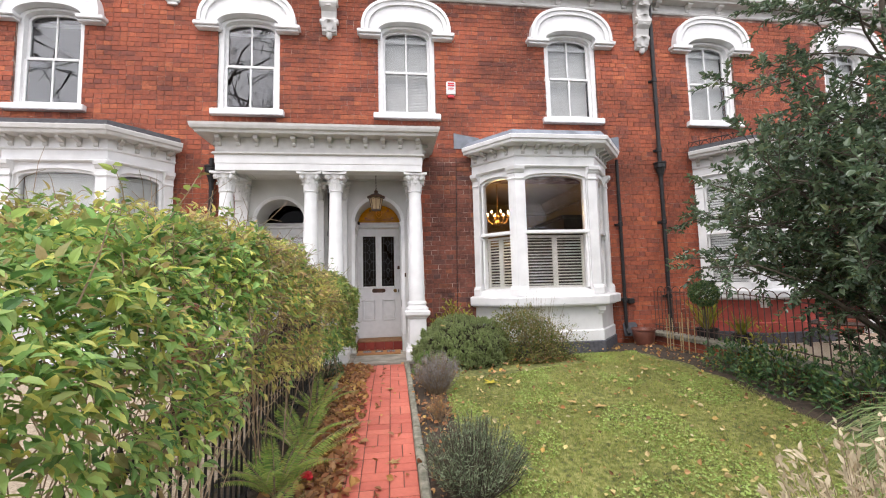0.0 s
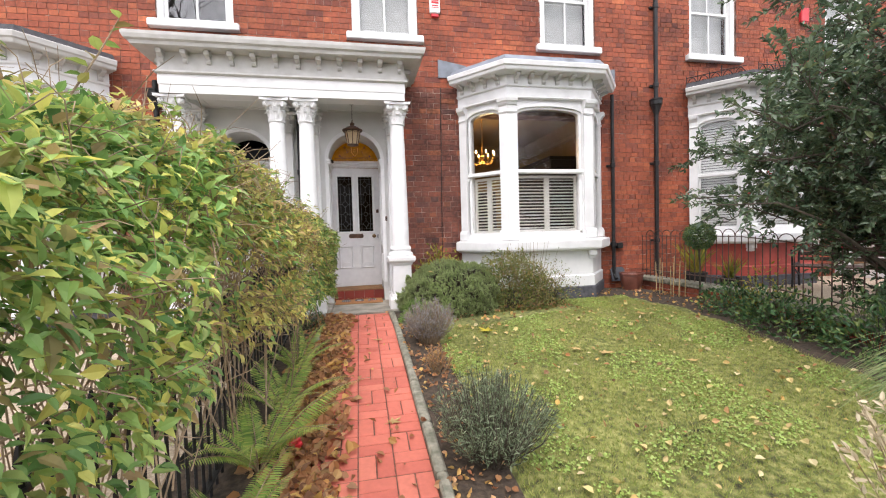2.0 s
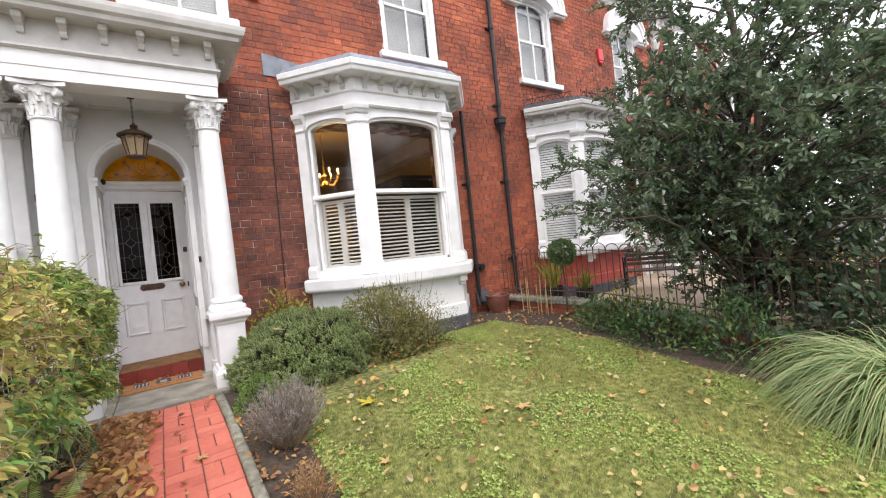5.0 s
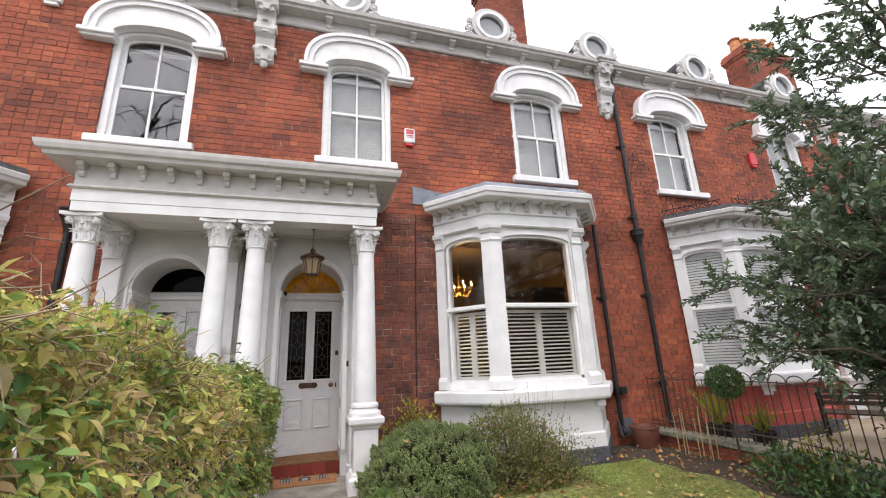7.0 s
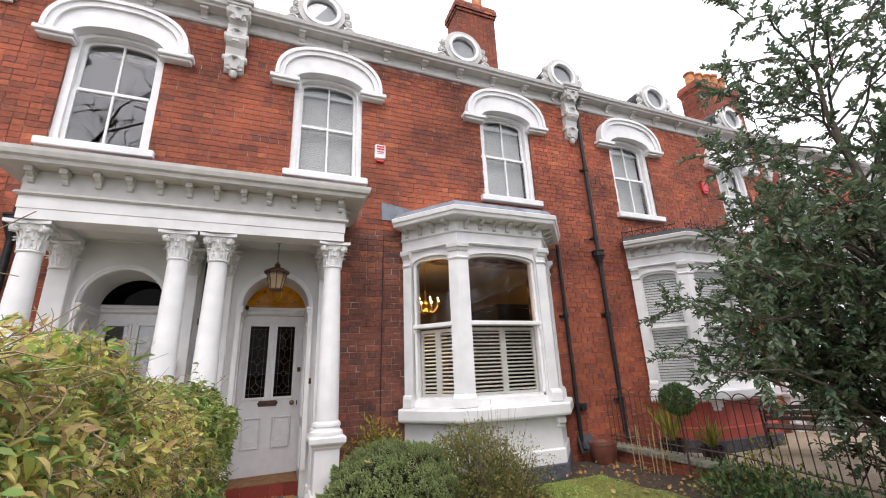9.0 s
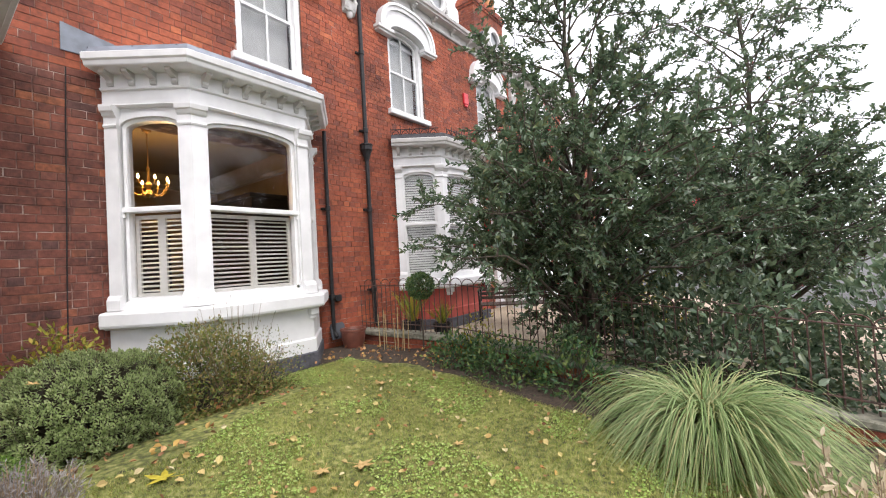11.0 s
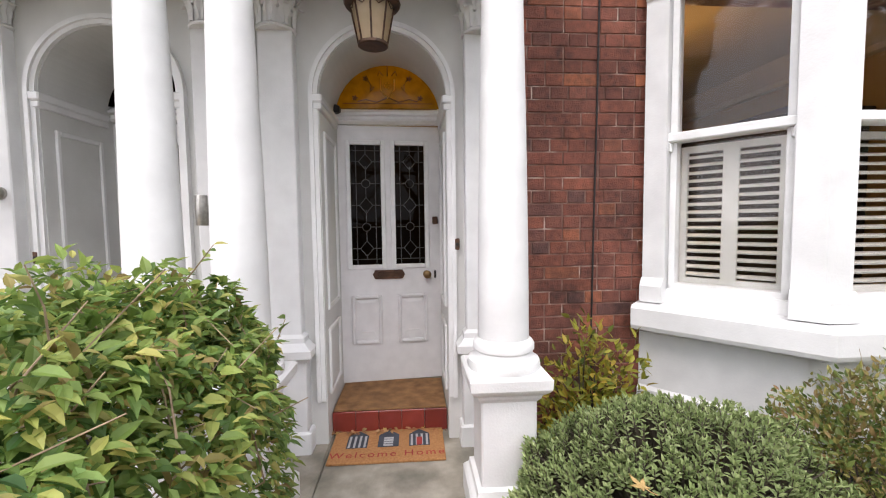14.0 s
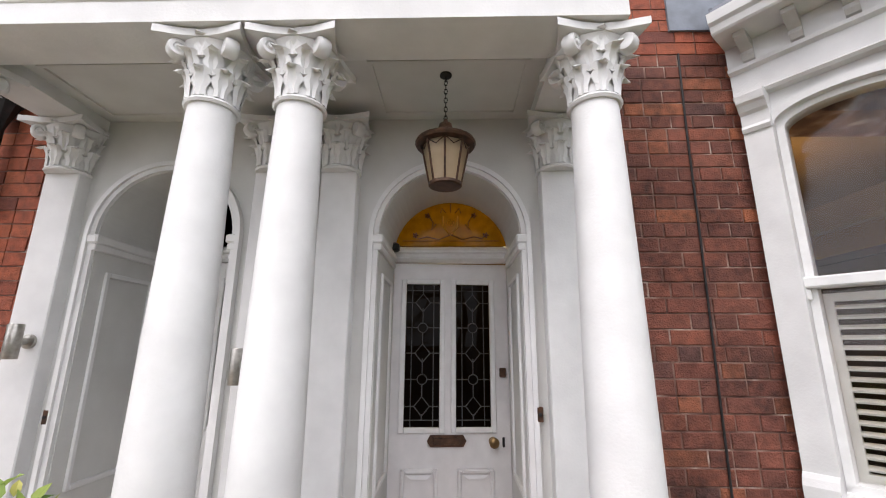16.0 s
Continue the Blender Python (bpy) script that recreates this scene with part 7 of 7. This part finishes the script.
# ---- dormer portholes and chimneys ----
def porthole(x):
    y, z = 7.30, 7.42
    t = thing("roof_porthole", (x, y, z), "round white roof dormer window with scrolled sides", "dormer window", "portholes along the roof")
    def ring(r0, r1, y0, y1):
        bm = bmesh.new()
        pr = []
        for i in range(33):
            a = 2 * math.pi * i / 32
            pr.append(a)
        for a, b in zip(pr, pr[1:]):
            hexa(bm, [(r0 * math.cos(a), y0, r0 * math.sin(a)), (r0 * math.cos(b), y0, r0 * math.sin(b)), (r0 * math.cos(b), y1, r0 * math.sin(b)), (r0 * math.cos(a), y1, r0 * math.sin(a)), (r1 * math.cos(a), y0, r1 * math.sin(a)), (r1 * math.cos(b), y0, r1 * math.sin(b)), (r1 * math.cos(b), y1, r1 * math.sin(b)), (r1 * math.cos(a), y1, r1 * math.sin(a))])
        bmesh.ops.remove_doubles(bm, verts=bm.verts[:], dist=1e-5)
        return bm
    part("outer_ring", ring(0.30, 0.39, -0.04, 0.10), M_CORNICE, t)
    part("inner_ring", ring(0.25, 0.31, -0.07, 0.08), M_WHITE, t)
    bm = bmesh.new()
    slab_poly(bm, [(0.26 * math.cos(2 * math.pi * i / 32), 0.26 * math.sin(2 * math.pi * i / 32)) for i in range(32)], 0.0, 0.006, "y")
    bmesh.ops.recalc_face_normals(bm, faces=bm.faces[:])
    pane_part("pane", bm, M_SKYPANE, t)
    # added pale disc behind the glass, its colour imitates the reflected sky
    bm = bmesh.new()
    slab_poly(bm, [(0.255 * math.cos(2 * math.pi * i / 32), 0.255 * math.sin(2 * math.pi * i / 32)) for i in range(32)], 0.035, 0.045, "y")
    part("blind", bm, M_BLIND, t, "pale disc standing in for sky reflected in the round pane")
    bm = bmesh.new()
    slab_poly(bm, [(0.385 * math.cos(math.pi * i / 16), 0.385 * math.sin(math.pi * i / 16)) for i in range(17)] + [(-0.385, -0.5), (0.385, -0.5)], 0.10, 1.3, "y")
    part("dormer_body", bm, M_FELT, t)
    for s in (-1, 1):
        for k, (dx, dz, r) in enumerate(((0.42, 0.06, 0.06), (0.44, -0.10, 0.08), (0.46, -0.28, 0.10))):
            bm = bmesh.new()
            lathe(bm, [(0.0, 0.03), (r * 0.4, 0.03), (r * 0.55, 0.012), (r * 0.7, 0.03), (r, 0.02), (r, -0.03)], 14, caps=False)
            shift(bm, Matrix.Translation((s * dx, 0.0, dz)) @ Matrix.Rotation(radians(90), 4, "X"))
            part("scroll", bm, M_CORNICE, t, smooth=True)
    bm = bmesh.new()
    soft_box(bm, -0.52, 0.52, -0.06, 0.12, -0.52, -0.38, 0.012)
    part("base_block", bm, M_CORNICE, t)


M_SKYPANE = clear_glass("porthole_glass", (0.62, 0.65, 0.67), 2.2)
for x in (-5.15, -2.5, 0.08, 2.72, 5.03, 7.65, 10.3):
    porthole(x)


def chimney(x0, x1, y0, y1, z1, pots):
    t = thing("chimney_stack", ((x0 + x1) / 2, (y0 + y1) / 2, 7.0), "red brick chimney stack with clay pots", "chimney")
    o = Matrix.Translation((-(x0 + x1) / 2, -(y0 + y1) / 2, -7.0))
    V, F = [], []
    z = 7.0
    row = 0
    while z < z1 - 0.01:
        top = z1 - z
        grow = 0.06 if 0.12 < top < 0.30 else (0.03 if 0.30 <= top < 0.40 or top <= 0.12 else 0.0)
        for face in range(4):
            a0, a1 = (x0 - grow, x1 + grow) if face % 2 == 0 else (y0 - grow + 0.102, y1 + grow - 0.102)
            u = a0 - (0.117 if row % 2 else 0.0)
            while u < a1:
                s, e = max(u, a0), min(u + 0.226, a1)
                if e - s > 0.02:
                    b0, b1 = {0: (y0 - grow, y0 - grow + 0.1), 2: (y1 + grow - 0.1, y1 + grow), 1: (x0 - grow, x0 - grow + 0.1), 3: (x1 + grow - 0.1, x1 + grow)}[face]
                    k = len(V)
                    q = (s, e, b0, b1) if face % 2 == 0 else (b0, b1, s, e)
                    for zz in (z, z + 0.074):
                        V.extend([(q[0], q[2], zz), (q[1], q[2], zz), (q[1], q[3], zz), (q[0], q[3], zz)])
                    F.extend([(k + 4, k + 5, k + 6, k + 7), (k, k + 1, k + 5, k + 4), (k + 1, k + 2, k + 6, k + 5), (k + 2, k + 3, k + 7, k + 6), (k + 3, k, k + 4, k + 7)])
                u += 0.234
        z += 0.082
        row += 1
    br = new("bricks", raw_mesh("bricks", V, F, M_BRICK))
    br.parent, br.matrix_basis = t, o
    br["kind"] = "stuff"
    bm = bmesh.new()
    box(bm, x0 + 0.012, x1 - 0.012, y0 + 0.012, y1 - 0.012, 6.9, z1 - 0.005)
    shift(bm, o)
    part("core", bm, M_MORTAR, t)
    for px, h, r in pots:
        bm = bmesh.new()
        lathe(bm, [(r * 1.15, 0.0), (r * 1.1, 0.10), (r * 0.95, h * 0.85), (r * 1.25, h * 0.88), (r * 1.3, h * 0.96), (r * 1.1, h), (r * 0.8, h), (r * 0.75, h * 0.7)], 16, (px - (x0 + x1) / 2, 0, z1 - 7.0 - 0.02))
        part("chimney_pot", bm, M_POT, t, smooth=True)


chimney(3.35, 4.40, 8.75, 9.35, 10.45, ((3.6, 0.75, 0.13), (4.1, 0.8, 0.13)))
chimney(11.4, 13.3, 8.55, 9.15, 9.95, ((11.6, 0.5, 0.13), (11.98, 0.55, 0.13), (12.36, 0.6, 0.14), (12.74, 0.7, 0.13), (13.1, 0.65, 0.12)))
chimney(-8.6, -7.4, 8.75, 9.35, 10.2, ((-8.3, 0.6, 0.13), (-7.7, 0.6, 0.13)))

# ---- bare street trees across the road, seen in the window glass ----
def bare_tree(x, y, h, seed):
    rg = random.Random(seed)
    at = (x, y, -0.5)
    t = plant("bare_tree", at, "tall leafless winter tree beside the road", "tree", "bare trees beside the road")
    bm = bmesh.new()
    def grow(p, d, ln, r, k):
        q = p + d * ln
        m = p.lerp(q, 0.5) + Vector((rg.gauss(0, 1), rg.gauss(0, 1), rg.gauss(0, 1))) * ln * 0.06
        tube(bm, [p, m, q], r, r * 0.62, 6 if k > 3 else 3)
        if k == 0:
            return
        for i in range(3 if k > 1 else 4):
            e = (d + Vector((rg.gauss(0, 1), rg.gauss(0, 1), rg.gauss(0.15, 0.8))) * 0.62).normalized()
            grow(p.lerp(q, rg.uniform(0.55, 1.0)), e, ln * rg.uniform(0.62, 0.82), r * 0.6, k - 1)
    grow(Vector((0, 0, 0)), Vector((0, 0, 1)), h * 0.31, 0.26, 6)
    part("branches", bm, M_BARK, t)


bare_tree(-9.0, -10.5, 21.0, 3)
bare_tree(3.6, -11.0, 12.0, 5)
bare_tree(13.5, -12.0, 14.0, 8)
bare_tree(19.0, -12.5, 15.0, 9)
bare_tree(25.0, -13.0, 15.0, 12)

# ---- lawn growth and fallen leaves ----
def lawn_edge(x, y):
    """True on turf: between the soil beds, with a wavering edge."""
    w = 0.10 * noise.noise(Vector((x * 1.3, y * 1.3, 5.0)))
    west = 0.47 + w + max(0.0, y - 4.3) * 0.28
    east = 3.72 + w * 1.5 - max(0.0, 3.0 - y) * 0.05
    north = 6.15 + w if x > 2.6 else 5.0 + 0.35 * max(0.0, x - 1.2) + w
    return west < x < east and -0.5 < y < north


def field(n, x0, x1, y0, y1, rule=None):
    pts = []
    while len(pts) < n:
        x, y = random.uniform(x0, x1), random.uniform(y0, y1)
        if rule is None or rule(x, y):
            pts.append((x, y))
    return np.array(pts)


xy = field(120000, 0.4, 4.2, 0.9, 6.3, lawn_edge)
n = len(xy)
gz = np.where(xy[:, 1] > 5, 0.09, 0.09 - 0.095 * (5 - xy[:, 1])) + 0.012 + np.array([0.012 * noise.noise(Vector((x * 2.3, y * 2.3, 0))) for x, y in xy])
B = np.stack([xy[:, 0], xy[:, 1], gz - 0.004], 1)
a = RNG.uniform(0, 2 * math.pi, n)
tall = RNG.uniform(0.014, 0.034, n) * (1 + 0.5 * np.array([noise.noise(Vector((x * 1.7, y * 1.7, 4))) for x, y in xy]))
lean = RNG.normal(size=(n, 2)) * 0.55
side = np.stack([np.cos(a), np.sin(a), np.zeros(n)], 1) * RNG.uniform(0.0016, 0.0034, n)[:, None]
tip = B + np.stack([lean[:, 0] * tall, lean[:, 1] * tall, tall], 1)
V = np.stack([B - side, B + side, tip], 1).reshape(-1, 3)
F = np.arange(3 * n).reshape(-1, 3)
grass = tagged(new("grass", raw_mesh("grass", V.tolist(), F.tolist(), M_BLADE)), "short green lawn grass with worn patches", "grass", kind="stuff")

xy = field(15000, 0.4, 4.2, 0.9, 6.3, lambda x, y: lawn_edge(x, y) and noise.noise(Vector((x * 1.6, y * 1.6, 11))) + 0.25 * noise.noise(Vector((x * 6, y * 6, 2))) > 0.02)
n = len(xy)
P = np.stack([xy[:, 0], xy[:, 1], np.where(xy[:, 1] > 5, 0.09, 0.09 - 0.095 * (5 - xy[:, 1])) + 0.028], 1)
D = scatter_dir(n)
D[:, 2] *= 0.3
tagged(new("clover", leaf_mesh("clover", P, D, scatter_dir(n, 2.5), RNG.uniform(0.010, 0.025, n), 0.95, M_CLOVER)), "bright clover and weeds among the grass", "weeds", kind="stuff")


def litter(name, xy, lift, lo, hi, mat, label, tilt=1.6):
    n = len(xy)
    P = np.stack([xy[:, 0], xy[:, 1], np.array([ground_z(y) for y in xy[:, 1]]) + lift + RNG.random(n) * 0.012], 1)
    D = scatter_dir(n)
    D[:, 2] *= 0.35
    return tagged(new(name, leaf_mesh(name, P, D, scatter_dir(n, tilt), RNG.uniform(lo, hi, n), 0.9, mat, 0.25, -0.2)), label, "fallen leaves", kind="stuff")


edge = lambda x, y: random.random() < math.exp(-((x + 0.60) / 0.16) ** 2)
litter("leaf_litter", field(3600, -1.15, -0.33, 0.9, 5.95, edge), 0.03, 0.035, 0.085, G_LITTER, "drift of brown fallen leaves along the path", 1.2)
litter("bed_litter", field(520, 0.14, 0.50, 1.2, 5.2), 0.03, 0.022, 0.048, G_LITTER, "brown fallen leaves in the soil bed", 1.2)
litter("path_litter", field(90, -0.62, 0.10, 1.0, 5.9), 0.022, 0.02, 0.06, G_LITTER, "a few fallen leaves on the brick path", 2.5)
litter("lawn_litter", field(420, 0.5, 3.9, 0.9, 5.6, lawn_edge), 0.034, 0.022, 0.062, G_PALE, "pale fallen leaves scattered on the lawn", 2.2)
litter("lawn_brown_litter", field(170, 0.5, 4.0, 0.9, 5.7, lawn_edge), 0.034, 0.02, 0.055, G_LITTER, "brown fallen leaves scattered on the lawn", 2.0)
litter("border_litter", field(420, 0.6, 4.4, 4.6, 6.6, lambda x, y: not lawn_edge(x, y)), 0.05, 0.03, 0.06, G_LITTER, "brown fallen leaves in the borders", 1.4)
litter("step_litter", np.stack([RNG.uniform(-0.68, 0.10, 60), RNG.normal(7.07, 0.015, 60)], 1), 0.055, 0.02, 0.045, G_LITTER, "small brown leaves along the riser", 1.2)


def maple_leaf(x, y, z, size, turn, mat, label, tip=(0, 0)):
    lobes = ((0, 1.0), (62, 0.86), (128, 0.55), (-128, 0.55), (-62, 0.86))
    order = sorted(lobes, key=lambda q: q[0])
    ring = []
    for i, (a, r) in enumerate(order):
        b = order[(i + 1) % 5][0] + (360 if i == 4 else 0)
        for da, rr in ((-16, r * 0.62), (-9, r * 0.70), (0, r), (9, r * 0.70), (16, r * 0.62)):
            ring.append((a + da, rr))
        ring.append(((a + b) / 2, 0.30 if i != 4 else 0.12))
    bm = bmesh.new()
    def place(h):
        return [bm.verts.new((rr * size * math.sin(radians(a)), rr * size * math.cos(radians(a)), h + 0.22 * size * rr * rr * (0.6 + 0.4 * math.sin(radians(a * 2 + 40))))) for a, rr in ring]
    top, low = place(0.002), place(0.0)
    c0, c1 = bm.verts.new((0, 0, 0.003)), bm.verts.new((0, 0, 0.0))
    for i in range(len(ring)):
        j = (i + 1) % len(ring)
        bm.faces.new((c0, top[i], top[j]))
        bm.faces.new((c1, low[j], low[i]))
        bm.faces.new((top[i], low[i], low[j], top[j]))
    tube(bm, [(0, 0, 0.002), (0, -size * 0.6, 0.004), (size * 0.08, -size * 1.0, 0.008)], 0.0018, n=4)
    o = solid("maple_leaf", bm, mat, label, "leaf", "large fallen maple leaves")
    o.matrix_world = pose(x, y, z, tip[0], tip[1], turn)


for x, y, s, a, m in ((1.06, 4.70, 0.12, 40, M_YLEAF), (1.92, 3.88, 0.11, 200, M_OLEAF), (1.72, 4.02, 0.085, 120, M_OLEAF), (3.08, 4.88, 0.10, 75, M_OLEAF), (1.70, 4.56, 0.05, 10, M_OLEAF), (-0.10, 4.72, 0.07, 160, M_OLEAF), (-0.08, 3.15, 0.07, 300, M_OLEAF), (2.55, 3.55, 0.06, 250, M_OLEAF), (0.80, 3.9, 0.06, 15, M_OLEAF), (3.55, 5.3, 0.08, 130, M_OLEAF)):
    maple_leaf(x, y, ground_z(y) + (0.036 if x > 0.3 else 0.022), s, a, m, "large yellow maple leaf lying on the lawn" if m is M_YLEAF else "large buff maple leaf lying on the ground")
maple_leaf(0.62, 5.62, 0.665, 0.05, 30, M_OLEAF, "orange-brown leaf caught on the silver shrub", (10, 5))
M_ORANGE = paint("orange_leaf", [(0.50, 0.16, 0.03), (0.60, 0.24, 0.05)], 0.6, scale=30, leaf=0.3)
maple_leaf(-1.28, 4.0, 1.64, 0.11, 60, M_ORANGE, "orange maple leaf caught on the hedge", (15, 10))
maple_leaf(-1.08, 4.25, 1.56, 0.09, 160, M_ORANGE, "orange maple leaf caught on the hedge", (25, -10))
bm = bmesh.new()
for k in range(7):
    a = k * 0.9
    lathe(bm, [(0.0, 0.0), (0.022, 0.012), (0.026, 0.03), (0.0, 0.042)], 6, (0.02 * math.cos(a), 0.02 * math.sin(a), 0.02 + 0.006 * k))
red_flower = solid("red_flower", bm, M_RED, "single dark red flower fallen by the ferns", "flower")
red_flower.location = (-0.66, 2.95, ground_z(2.95) + 0.02)

# ---- kerb stones beside the path ----
kerb = thing("path_kerb", (0.13, 3.0, 0.0), "weathered stone edging along the brick path", "kerb", kind="structure")
y = -0.5
while y < 5.95:
    e = min(6.0, y + random.uniform(0.42, 0.62))
    bm = bmesh.new()
    soft_box(bm, -0.032 + random.uniform(-0.006, 0.006), 0.032, y - 3.0 + 0.004, e - 3.0 - 0.004, 0.0, 0.13, 0.012)
    for v in bm.verts:
        v.co.z += ground_z(v.co.y + 3.0) - 0.08 + 0.012 * noise.noise(Vector((0, v.co.y * 3, 0)))
    part("kerb_stone", bm, M_KERB, kerb)
    y = e
edging = thing("path_edging", (-0.71, 5.3, 0.08), "short stone edging beside the path end", "kerb", kind="structure")
for y in (-0.60, -0.10, 0.38):
    bm = bmesh.new()
    soft_box(bm, -0.03, 0.03, y, y + 0.46, -0.05, 0.06, 0.012)
    part("kerb_stone", bm, M_KERB, edging)

# ---- brick path ----
bm = bmesh.new()
ys = steps(-1.0, 6.05, 36)
for a, b in zip(ys, ys[1:]):
    hexa(bm, [(-0.70, a, ground_z(a) - 0.08), (0.098, a, ground_z(a) - 0.08), (0.098, b, ground_z(b) - 0.08), (-0.70, b, ground_z(b) - 0.08), (-0.70, a, ground_z(a) + 0.006), (0.098, a, ground_z(a) + 0.006), (0.098, b, ground_z(b) + 0.006), (-0.70, b, ground_z(b) + 0.006)])
path = solid("path", bm, M_JOINT, "red brick garden path leading to the porch", "path", kind="structure")


def bevel_brick(lx, ly, h, b=0.006):
    bm = bmesh.new()
    lo = [bm.verts.new((sx * lx / 2, sy * ly / 2, 0)) for sx, sy in ((-1, -1), (1, -1), (1, 1), (-1, 1))]
    mi = [bm.verts.new((sx * lx / 2, sy * ly / 2, h - b)) for sx, sy in ((-1, -1), (1, -1), (1, 1), (-1, 1))]
    hi = [bm.verts.new((sx * (lx / 2 - b), sy * (ly / 2 - b), h)) for sx, sy in ((-1, -1), (1, -1), (1, 1), (-1, 1))]
    skin(bm, [lo, mi, hi], True)
    return bm


PAV = 0.199
long_way, cross_way = link_mesh("paving_brick", bevel_brick(PAV / 2 - 0.007, PAV - 0.007, 0.03, 0.004), M_PAVER), link_mesh("paving_brick", bevel_brick(PAV - 0.007, PAV / 2 - 0.007, 0.03, 0.004), M_PAVER)
count = 0
for j in range(35):
    y0 = 6.03 - (j + 1) * PAV
    for i in range(4):
        x0 = -0.70 + i * PAV
        for k in (0, 1):
            if (i + j) % 2 == 0:
                me, cx, cy = long_way, x0 + PAV * (0.25 + 0.5 * k), y0 + PAV / 2
            else:
                me, cx, cy = cross_way, x0 + PAV / 2, y0 + PAV * (0.25 + 0.5 * k)
            o = new("paving_brick", me)
            o.parent = path
            tilt = 0 if cy > 5 else 5.43
            o.matrix_basis = pose(cx, cy, ground_z(cy) - 0.018 + random.uniform(-0.002, 0.002), tilt + random.uniform(-0.5, 0.5), random.uniform(-0.6, 0.6), random.uniform(-0.6, 0.6))

# ---- facade bricks ----
COURSE, LONG, SHORT = 0.0815, 0.234, 0.118
blocked = []
for c in WINDOWS:
    blocked += [(c - 0.50, c + 0.50, 4.20, 5.93), (c - 0.585, c + 0.585, 4.10, 4.20)]
for c in BAYS:
    blocked.append((c - 1.16, c + 1.16, -1.0, 3.44))
for c in PORCHES:
    blocked.append((c - 1.495, c + 1.495, -1.0, 3.42))


def free_runs(z0, z1):
    runs = [(X0, X1)]
    for a, b, lo, hi in blocked:
        if min(hi, z1) - max(lo, z0) > 0.03:
            nxt = []
            for s, e in runs:
                if b <= s or a >= e:
                    nxt.append((s, e))
                else:
                    if a > s:
                        nxt.append((s, a))
                    if b < e:
                        nxt.append((b, e))
            runs = nxt
    return runs


shared = {}
V, F = [], []
row, z = 0, 0.02
made = 0
rb = random.Random(11)
while z + COURSE < TOP + 0.01:
    pattern = [LONG] if row % 4 else [SHORT]
    for s, e in free_runs(z, z + COURSE):
        start = X0 - (0.117 if row % 2 else 0.0) - (0.058 if row % 4 == 0 else 0)
        step = pattern[0]
        x = start + math.floor((s - start) / step) * step
        while x < e:
            w = step
            if step == LONG and rb.random() < 0.34:
                pieces = [(x, x + SHORT - 0.001), (x + SHORT - 0.001, x + LONG)]
            else:
                pieces = [(x, x + w)]
            for pa, pb in pieces:
                a, b = max(pa + 0.0040, s), min(pb - 0.0040, e)
                if b - a < 0.03:
                    continue
                z0, z1 = z + 0.0042, z + COURSE - 0.0042
                proud = 0.013 + rb.uniform(-0.002, 0.003)
                # separate bricks between porch and bay take a darker, browner palette
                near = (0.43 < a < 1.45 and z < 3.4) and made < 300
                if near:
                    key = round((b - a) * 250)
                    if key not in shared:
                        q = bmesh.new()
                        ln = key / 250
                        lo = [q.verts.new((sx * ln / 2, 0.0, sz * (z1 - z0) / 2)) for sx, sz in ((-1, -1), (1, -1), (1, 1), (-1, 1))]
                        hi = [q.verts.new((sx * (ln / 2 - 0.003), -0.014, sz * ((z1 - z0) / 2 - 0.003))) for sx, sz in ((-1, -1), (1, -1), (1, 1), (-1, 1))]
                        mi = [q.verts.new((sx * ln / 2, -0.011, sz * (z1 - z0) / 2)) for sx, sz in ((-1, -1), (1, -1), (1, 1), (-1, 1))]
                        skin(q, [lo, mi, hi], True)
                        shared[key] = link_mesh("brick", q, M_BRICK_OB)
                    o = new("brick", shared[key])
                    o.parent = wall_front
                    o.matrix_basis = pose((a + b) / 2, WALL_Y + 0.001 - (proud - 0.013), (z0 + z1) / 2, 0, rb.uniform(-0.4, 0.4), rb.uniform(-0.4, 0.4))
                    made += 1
                else:
                    k = len(V)
                    y0, y1 = WALL_Y - proud, WALL_Y + 0.002
                    t0, t1 = rb.uniform(-0.0015, 0.0015), rb.uniform(-0.0015, 0.0015)
                    V.extend([(a, y0, z0 + t0), (b, y0, z0 + t1), (b, y0, z1 + t1), (a, y0, z1 + t0), (a, y1, z0 + t0), (b, y1, z0 + t1), (b, y1, z1 + t1), (a, y1, z1 + t0)])
                    F.extend([(k, k + 1, k + 2, k + 3), (k + 1, k + 5, k + 6, k + 2), (k + 4, k, k + 3, k + 7), (k + 3, k + 2, k + 6, k + 7), (k + 4, k + 5, k + 1, k)])
            x += step
    z += COURSE
    row += 1
o = new("brickwork", raw_mesh("brickwork", V, F, M_BRICK))
o.parent = wall_front
o["kind"] = "stuff"

V, F = [], []
row = 0
for row in range(3):
    y = 0.0 - (0.117 if row % 2 else 0)
    while y < 6.93:
        a, b = max(0.0, y) + 0.004, min(6.94, y + LONG) - 0.004
        k = len(V)
        for xx in (4.492, 4.52):
            for yy, dz in ((a, 0), (b, 0), (b, 0.066), (a, 0.066)):
                V.append((xx, yy, ground_z(yy) - 0.075 + row * 0.079 + dz))
        F.extend([(k, k + 3, k + 2, k + 1), (k, k + 1, k + 5, k + 4), (k + 3, k + 7, k + 6, k + 2), (k, k + 4, k + 7, k + 3), (k + 1, k + 2, k + 6, k + 5)])
        y += LONG
o = new("brickwork", raw_mesh("brickwork", V, F, M_BRICK))
o.parent = low_wall
o["kind"] = "stuff"
